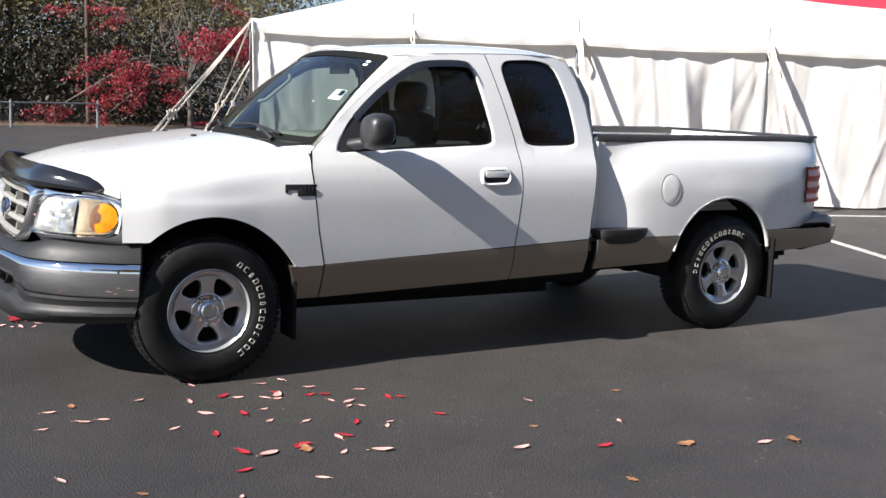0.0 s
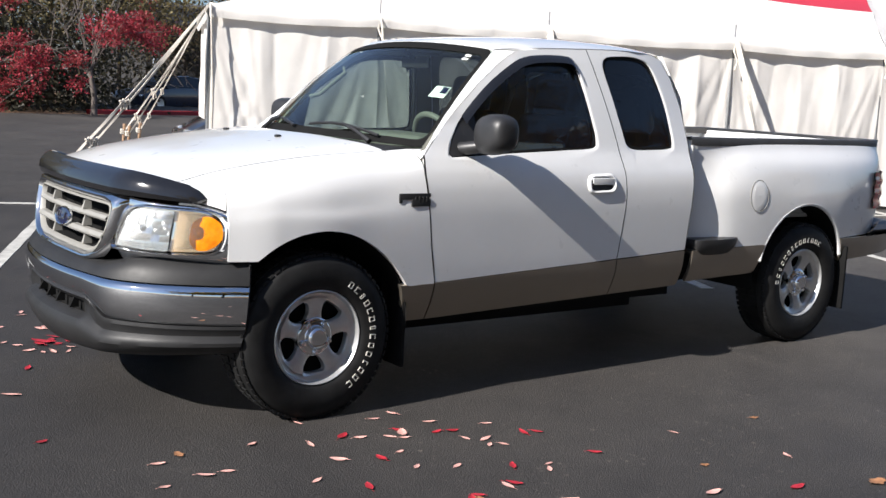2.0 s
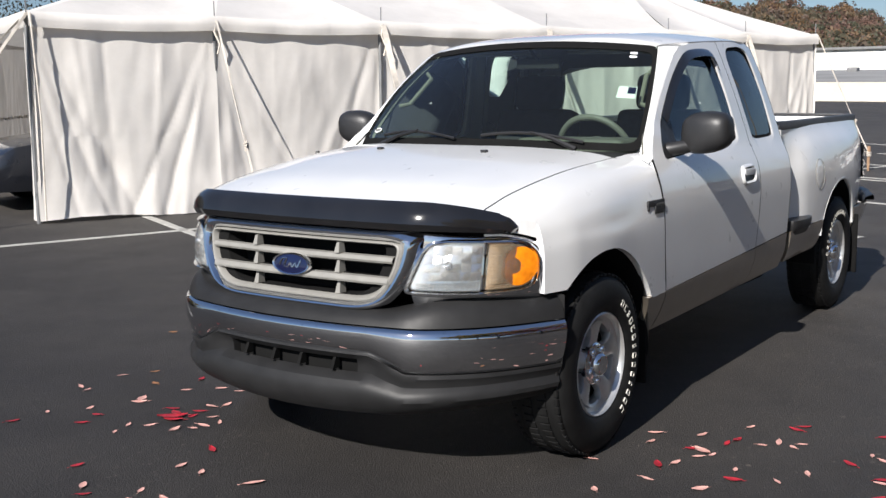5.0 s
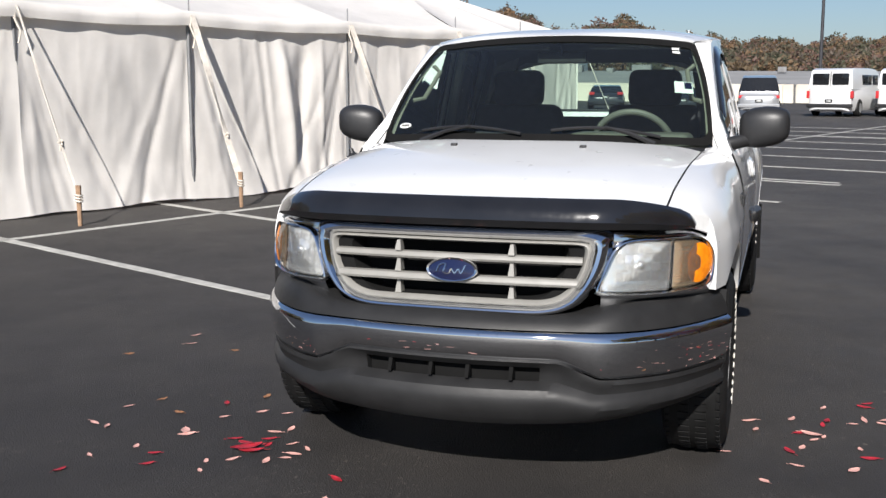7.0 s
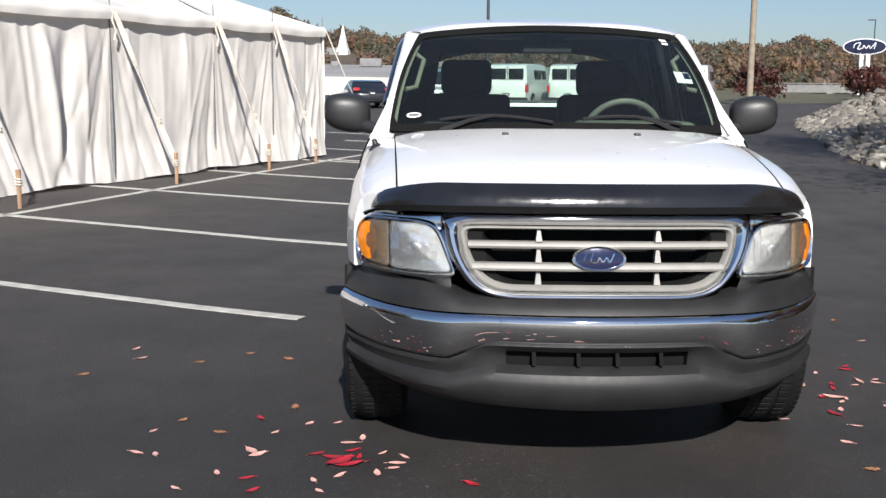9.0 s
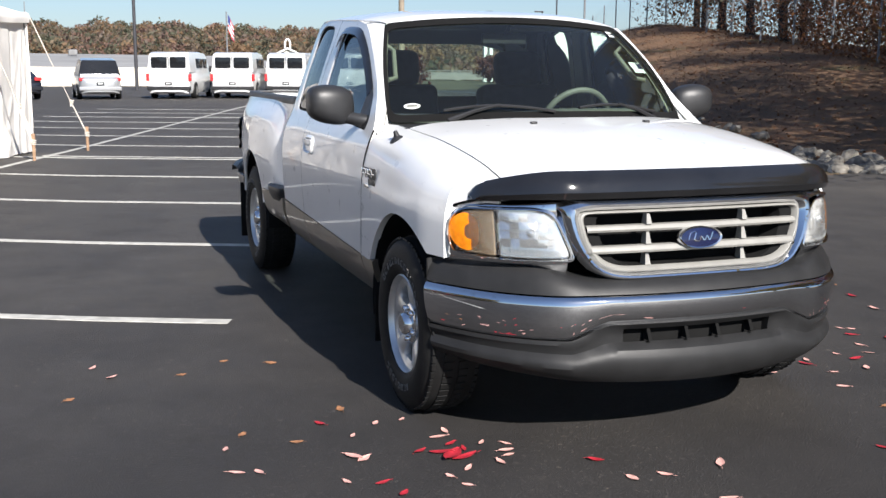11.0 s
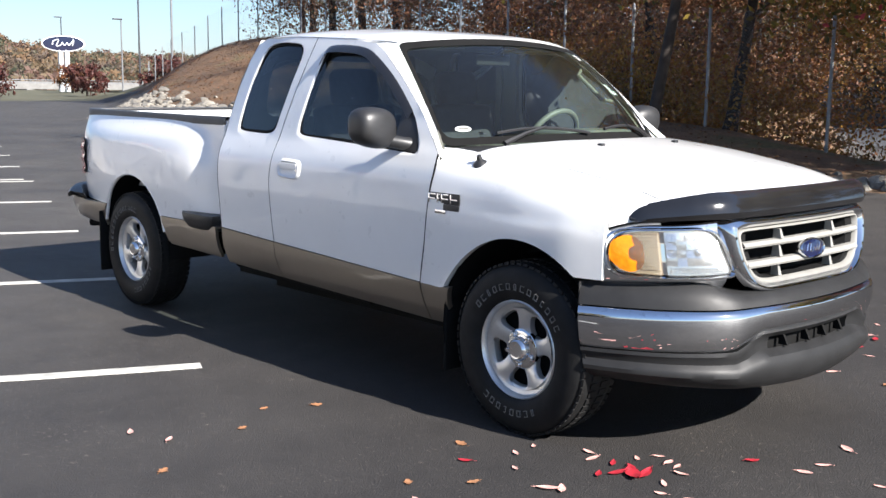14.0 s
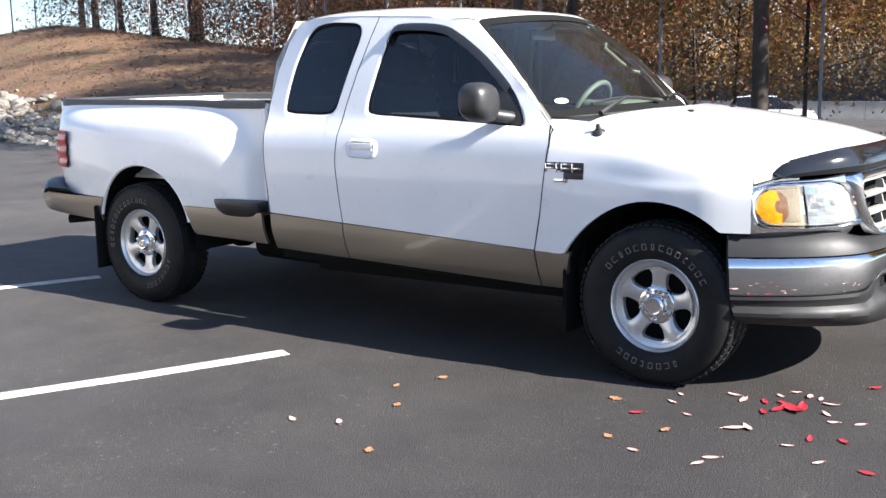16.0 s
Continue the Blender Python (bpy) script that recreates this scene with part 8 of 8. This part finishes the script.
# ---- buildings and barriers far off ----
def house(at, heading, l, w, h, ridge, label, name="house", roof_m=None, windows=3, wall_m=None):
    t = new(name)
    tagged(t, label, "building")
    m = Matrix.Translation(on_ground(Vector(at), 0)) @ Matrix.Rotation(radians(heading), 4, 'Z')
    bm = boxes(((-l / 2, -w / 2, -1), (l / 2, w / 2, h)))
    body = part("wall", bm, wall_m or SIDING, t)
    bm = bmesh.new()
    pr = [(-w / 2 - 0.3, h - 0.1), (0, h + ridge), (w / 2 + 0.3, h - 0.1), (w / 2 + 0.3, h + 0.05), (0, h + ridge + 0.2), (-w / 2 - 0.3, h + 0.05)]
    a = [bm.verts.new((-l / 2 - 0.3, y, z)) for y, z in pr]
    b = [bm.verts.new((l / 2 + 0.3, y, z)) for y, z in pr]
    for k in range(6):
        bm.faces.new((a[k], a[(k + 1) % 6], b[(k + 1) % 6], b[k]))
    bm.faces.new(a[::-1])
    bm.faces.new(b)
    bmesh.ops.recalc_face_normals(bm, faces=bm.faces[:])
    part("roof", bm, roof_m or ROOFING, t)
    for x in (-l / 2, l / 2):
        bm = bmesh.new()
        bm.faces.new([bm.verts.new((x, y, z)) for y, z in ((-w / 2, h - 0.05), (w / 2, h - 0.05), (0, h + ridge))])
        part("gable", bm, SIDING, t)
    for k in range(windows):
        x = -l / 2 + l * (k + 0.5) / windows
        for s in (-1, 1):
            bm = boxes(((x - 0.5, s * w / 2 - 0.05, h * 0.4), (x + 0.5, s * w / 2 + 0.05, h * 0.75)))
            part("window", bm, CAR_GLASS, body)
    t.matrix_basis = m
    return t


def barrier(name, a, b, height, label, mat, category="wall", thick=0.3):
    a, b = Vector(a), Vector(b)
    n = max(1, int((b - a).length / 6))
    d = (b - a).normalized()
    s = Vector((-d.y, d.x, 0))
    t = thing(name, on_ground(a, 0), label, category)
    for k in range(n):
        p, q = on_ground(a.lerp(b, k / n), -0.2), on_ground(a.lerp(b, (k + 1) / n) - d * 0.02, -0.2)
        bm = bmesh.new()
        sec = ((-thick, 0), (-thick, 0.3), (-thick * 0.5, height * 0.5), (-thick * 0.4, height + 0.2), (thick * 0.4, height + 0.2), (thick * 0.5, height * 0.5), (thick, 0.3), (thick, 0))
        grid(bm, [[p + s * u + Vector((0, 0, z)) for u, z in sec], [q + s * u + Vector((0, 0, z)) for u, z in sec]], True)
        bmesh.ops.holes_fill(bm, edges=[e for e in bm.edges if e.is_boundary])
        part("barrier_block", bm, mat, t)
    return t


barrier("concrete_barrier", (2, -64, 0), (46, -59, 0), 1.1, "pale concrete barrier along the street below", CONCRETE)
barrier("concrete_barrier", (72, 26, 0), (78, -14, 0), 1.3, "long cream-painted wall behind the parked cars", CREAM)
bridge = thing("road_bridge", (124, -55, 0), "low grey road bridge with a steel rail", "bridge")
for nm, z0, z1, w, mt in (("deck", 0.1, 0.75, 4.0, CONCRETE), ("parapet", 0.75, 1.0, 0.25, ROOFING), ("rail", 1.12, 1.22, 0.08, STEEL)):
    bm = bmesh.new()
    a, b = Vector((124, -40, 0)), Vector((112, -76, 0))
    s_ = Vector((1, -0.33, 0))
    grid(bm, [[p + Vector((0, 0, z0)), p + s_ * w + Vector((0, 0, z0)), p + s_ * w + Vector((0, 0, z1)), p + Vector((0, 0, z1))] for p in (a, b)], True)
    bmesh.ops.holes_fill(bm, edges=[e for e in bm.edges if e.is_boundary])
    part(nm, bm, mt, bridge)
for k in range(7):
    x, y = 124 - 2 * k, -40 - 6 * k
    part("rail_post", boxes(((x - 0.05, y - 0.05, 0.9), (x + 0.05, y + 0.05, 1.2))), STEEL, bridge)
    if k % 2:
        part("pier", boxes(((x, y - 0.5, -1), (x + 3.6, y + 0.5, 0.1))), CONCRETE, bridge)
church = house((277, 35.3, 0), 80, 22, 10, 5, 3.5, "white church with a pointed steeple among trees", "church")
bm = bmesh.new()
box(bm, (-13.5, -1.5, 0), (-10.5, 1.5, 8))
tube(bm, [(-12, 0, 8), (-12, 0, 9.2), (-12, 0, 14.5)], [1.9, 1.4, 0.05], 4)
st = part("steeple", bm, SIDING, None)
st.parent = church
chapel = house((108, -21.5, 0), -11.5, 6, 3.0, 2.4, 0.75, "small white chapel with a gabled front and a bell arch", "chapel", roof_m=SIDING)
bm = bmesh.new()
tube(bm, [(-3, 0.26 * math.cos(a), 3.3 + 0.55 * math.sin(a) + (0.3 if 0 < a < 3.1 else 0)) for a in steps(0, math.pi, 11)], 0.10, 6)
arch = part("bell_arch", bm, SIDING, None)
arch.parent = chapel
hall = thing("low_building", (92, 3, 0), "long low building with a grey sloping roof and vents", "building")
bm = bmesh.new()
grid(bm, [[Vector((76, 28, 1.42)), Vector((82, -17, 1.42))], [Vector((112, 33, 3.0)), Vector((118, -19, 2.7))], [Vector((112.2, 33, -0.5)), Vector((118.2, -19, -0.5))]])
part("roof", bm, HALL_ROOF, hall)
for k, (f, w) in enumerate(((0.10, 0.7), (0.22, 0.5), (0.29, 0.5), (0.36, 1.4), (0.42, 0.6), (0.50, 1.6), (0.66, 0.6))):
    y = 30 - 46 * f
    part("vent", boxes(((108, y - w * 0.7, 2.6), (109.2, y + w * 0.7, 3.15 + 0.3 * (k % 2)), 0.1)), ROOFING, hall)
block = thing("white_building", on_ground(Vector((126, 30, 0)), 0), "plain white block of a building behind the low roof", "building")
part("wall", boxes(((122, 23.2, -0.5), (132, 44, 5.3), 0.05)), SIDING, block)
part("roof", boxes(((121.6, 22.9, 5.3), (132.3, 44.3, 5.6), 0.05)), ROOFING, block)
house((31, -90, 0), 25, 14, 8, 4.5, 3, "white house with a steep gabled roof behind trees")
house((56, -96, 0), 20, 12, 8, 4.5, 3, "white house with a steep gabled roof behind trees")
# the dark below the fascia is shade painted as wall colour
shed = thing("commercial_building", on_ground(Vector((37, 58, 0)), 0), "long building with a blue-grey fascia behind the trees, shade painted on its wall", "building")
for nm, lo, hi, mt in (("wall", (21, 56, -3.2), (53, 66, 4.3), SHADED_WALL), ("fascia", (20, 54.5, 4.3), (54, 67, 5.2), FASCIA), ("roof", (19.7, 54.2, 5.2), (54.3, 67.3, 5.5), ROOFING)):
    part(nm, boxes((lo, hi, 0.05)), mt, shed)
for k in range(8):
    part("canopy_post", boxes(((21 + k * 4.4, 54.7, -3.2), (21.25 + k * 4.4, 54.95, 4.3))), FASCIA, shed)
red_kerb = thing("red_kerb", on_ground(Vector((8.2, 25.3, 0)), 0), "red-painted kerb at the lot's edge", "kerb")
for k in range(8):
    a, b = on_ground(Vector((7.6 + k * 1.6, 25.2 + k * 0.34, 0)), 0), on_ground(Vector((7.6 + (k + 1) * 1.6 - 0.02, 25.2 + (k + 1) * 0.34, 0)), 0)
    bm = bmesh.new()
    grid(bm, [[p + Vector((o * -0.2, o, z)) for o, z in ((0.0, -0.05), (0.0, 0.11), (0.02, 0.13), (0.16, 0.13), (0.16, -0.05))] for p in (a, b)])
    part("kerb_block", bm, KERB_RED, red_kerb)

# shrubs and a dark truck by the sign
for i, (x, y, mt, lab) in enumerate(((66, -33, LEAF_MAROON, "round dark red shrub"), (66, -20.6, LEAF_MAROON, "round dark red shrub"), (88, -36, LEAF_RUST, "rust-coloured shrub"), (72, -30, LEAF_MAROON, "round dark red shrub"))):
    tree((x, y, 0), 2.2, 1.3, mt, lab + " by the roadside", 1500, 0.13, 120 + i, (0, 0), 0.05, 0.08, "roadside shrubs", 9, "shrub")

# wooded hills on the horizon
def skyline(az):
    """Tangent of the hills' height, by bearing."""
    r = float(np.interp(az, (-90, -60, -40, -30.4, -27, -25, -21.6, -19.5, -17, -13, -9.5, -5, 0, 5.2, 6.8, 8, 9.5, 10.8, 13, 15, 18, 24, 30, 60), (0.036, 0.030, 0.020, 0.021, 0.025, 0.024, 0.032, 0.038, 0.035, 0.037, 0.039, 0.042, 0.041, 0.046, 0.049, 0.063, 0.062, 0.049, 0.062, 0.071, 0.078, 0.075, 0.06, 0.05)))
    return r * (1 + 0.05 * math.sin(az * 1.9) + 0.04 * math.sin(az * 5.3 + 1))


groups = [[] for _ in FAR_HAZE_TONES]
for k in range(4200):
    az = rng.uniform(-88, 46) if k < 2600 else rng.uniform(-30, 24)
    rise = skyline(az)
    d = 190 + 140 * rng.uniform(0, 1)**0.8
    if 3.6 < az < 6.4 and d < 288:
        continue
    f = (d - 190) / 140
    r = rng.uniform(2.2, 4.4)
    top = 1.4 + rise * d * (0.55 + 0.45 * f) - abs(rng.normal(0, 0.9))
    x, y = d * math.cos(radians(az)), d * math.sin(radians(az))
    n = 190
    u = rng.normal(0, 1, (n, 3))
    u /= np.linalg.norm(u, axis=1, keepdims=True)
    u[:, 2] = np.abs(u[:, 2]) * 1.25 - 0.35
    lump = 1 + 0.22 * np.sin(u[:, :1] * 5 + k) * np.cos(u[:, 1:2] * 6 + k * 2)
    p = np.array([x, y, top - r * 0.95]) + u * r * lump * rng.uniform(0.82, 1.03, (n, 1))
    groups[int(rng.integers(0, len(FAR_HAZE_TONES)))] += [(*q, 1.0) for q in p]
for k in range(700):
    # low growth in front of the hills
    az, d, r = rng.uniform(-60, 30), rng.uniform(135, 188), rng.uniform(0.9, 2.0)
    u = rng.normal(0, 1, (70, 3))
    u /= np.linalg.norm(u, axis=1, keepdims=True)
    p = np.array([d * math.cos(radians(az)), d * math.sin(radians(az)), rng.uniform(0.0, 0.9)]) + u * r * rng.uniform(0.7, 1.0, (70, 1))
    groups[int(rng.integers(0, len(FAR_HAZE_TONES)))] += [(*q, 1.0) for q in p]
for mt, cs in zip(LEAF_FAR, groups):
    v, f = leaves(cs, 0.25, len(cs), 0.43, rng, 1.0)
    tagged(raw("far_woods", v, f, mt, sharp=0), "autumn trees on low hills at the horizon", "woods", kind="stuff")
hv, hf = [], []
azs = list(np.arange(-90, 61, 2.0))
for a_ in azs:
    rise = skyline(a_)
    for d, k in ((180, 0.0), (240, 0.45), (300, 0.62), (345, 0.72), (420, 0.3)):
        hv.append((d * math.cos(radians(a_)), d * math.sin(radians(a_)), rise * d * k))
for i in range(len(azs) - 1):
    for j in range(4):
        hf.append((i * 5 + j, i * 5 + j + 1, i * 5 + 6 + j, i * 5 + 5 + j))
tagged(raw("hillside", hv, hf, HILL, sharp=0), "low brown wooded hillside", "hill", kind="structure")

# ---- fallen leaves ----
leaf_masters = []
for k, (mt, lab) in enumerate(((FALLEN_PINK, "curled pale pink fallen leaf on asphalt"), (FALLEN_RED, "crimson fallen leaf on asphalt"), (FALLEN_BROWN, "dry brown fallen leaf on asphalt"), (FALLEN_PINK, "flat pale pink fallen leaf on asphalt"))):
    bm = bmesh.new()
    L, W = (0.042, 0.017) if k != 2 else (0.045, 0.028)
    rows = []
    for i in range(8):
        f = i / 7
        wd = W * math.sin(math.pi * min(1, f * 0.96 + 0.02))**0.75 * (1.0 + (0.35 * math.sin(i * 2.4) if k == 2 else 0))
        x = -L + 2 * L * f
        z = 0.003 + (0.004 if k != 3 else 0.001) * (f - 0.45)**2 * 4
        rows.append([Vector((x, -wd, z + 0.0025)), Vector((x, -wd * 0.5, z + 0.001)), Vector((x, 0, z)), Vector((x, wd * 0.5, z + 0.001)), Vector((x, wd, z + 0.003))])
    grid(bm, rows)
    tube(bm, [(L, 0, 0.005), (L + 0.018, 0.004, 0.006)], 0.0012, 4)
    ob = part("fallen_leaf", bm, mt, None, "", 0)
    ob.matrix_basis = Matrix.Translation((-3 - k, 30, 0.0))
    tagged(ob, lab, "leaf", "fallen leaves")
    leaf_masters.append(ob)
rnd = random.Random(9)


def drop_leaf(x, y, kind=None, size=0.85):
    k = kind if kind is not None else rnd.choices((0, 1, 2, 3), (5, 1.6, 0.8, 5))[0]
    m = pose(x, y, ground_z(x, y) + 0.002, rnd.uniform(-5, 5), rnd.uniform(-5, 5), rnd.uniform(0, 360))
    ob = copy_thing(leaf_masters[k], m)
    s = 0.74 * size * rnd.uniform(0.75, 1.2)
    ob.scale = (s, s * rnd.uniform(0.9, 1.1), s)
    return ob


PINK_AHEAD = ((-0.55, 1.76), (-0.57, 1.68), (-0.29, 1.76), (1.07, 2.2), (-0.3, 1.25), (-0.18, 1.12), (-0.17, 1.0), (-0.43, 0.93), (-0.55, 0.79), (-0.37, 0.88), (-0.92, 1.52), (-0.77, 1.4), (-0.84, 1.03), (-0.94, 1.0), (-0.79, 0.94), (-0.77, 0.8), (-0.66, 0.73),
              (-1.08, 0.41), (-1.35, 0.33), (0.88, 2.12), (-0.71, 0.74), (-0.59, 0.7), (-1.44, 0.56), (-1.47, 0.3), (-1.36, 0.19), (-1.09, 0.28))
PINK_BESIDE = ((0.35, -1.03), (0.23, -1.06), (0.43, -1.21), (0.65, -1.35), (0.21, -1.34), (0.04, -1.25), (-0.19, -1.23), (-0.4, -1.11), (0.51, -1.52), (0.09, -1.48), (-0.62, -1.35), (0.05, -1.66), (0.18, -2.19), (-0.82, -1.15), (-0.89, -1.39), (-0.71, -1.35), (-0.37, -1.6),
               (-0.18, -1.44), (-0.1, -0.95), (0.16, -1.3), (0.2, -1.73), (0.44, -1.47), (0.48, -1.59), (0.54, -1.61), (0.24, -2.0), (0.55, -1.89), (0.51, -1.94), (-0.02, -2.43), (-0.93, -2.05), (-0.37, -2.49), (1.34, -1.86), (1.54, -2.32))
RED = ((-0.11, 1.34), (-0.56, 1.05), (-0.52, 0.91), (-0.82, 1.28), (-0.94, 1.24), (-0.87, 0.45), (0.45, -1.36), (0.24, -1.24), (-0.02, -1.2), (0.78, -1.55), (-1.1, 1.53), (-0.23, -1.75), (-0.02, -1.51), (0.38, -1.34), (0.4, -1.84), (0.28, -1.99), (0.72, -1.53), (0.08, -2.02),
       (-0.27, -2.23), (0.82, -1.88), (-0.59, 0.88), (-1.31, 0.77), (-1.5, 0.48), (-1.13, -0.69))
BROWN = ((-0.3, 1.48), (0.82, 1.8), (1.0, 1.57), (-0.14, 1.67), (0.05, 1.21), (0.56, 2.32), (0.89, 1.35), (-0.71, -1.09), (-0.69, -2.31), (1.12, -2.22), (1.87, -1.89), (1.09, -2.96))
for x, y in PINK_AHEAD + PINK_BESIDE:
    drop_leaf(x, y, rnd.choice((0, 3)), 1.0)
for x, y in RED:
    drop_leaf(x, y, 1, 1.05)
for x, y in BROWN:
    drop_leaf(x, y, 2, 0.85)
# the larger ones, some lying over one another
for x, y, k, s in ((-0.57, 1.28, 0, 1.6), (-0.53, 1.31, 3, 1.4), (0.23, -1.29, 0, 1.4), (-1.06, 0.02, 3, 1.5), (0.34, -2.23, 0, 1.5), (-0.11, -2.08, 3, 1.9), (-0.65, 0.95, 1, 1.9), (-0.60, 0.98, 1, 1.6), (-0.68, 0.91, 1, 1.5),
                   (-0.20, -2.02, 1, 1.8), (0.05, -2.09, 2, 1.5), (0.03, -2.05, 1, 1.4), (2.10, -2.87, 2, 1.3)):
    drop_leaf(x, y, k, s)
for x, y, k in ((0.30, 0.10, 1), (0.33, 0.02, 0), (0.31, -0.08, 0), (0.34, 0.30, 0), (0.33, 0.06, 1)):
    ob = copy_thing(leaf_masters[k], pose(x, y, 1.215, 12, 0, x * 900))
    ob["label"] = "pink fallen leaf lying by the windscreen wipers"
for ob in leaf_masters:
    ob.matrix_basis = Matrix.Translation((0.9 + 0.35 * leaf_masters.index(ob), -2.45 - 0.13 * leaf_masters.index(ob), 0.002))
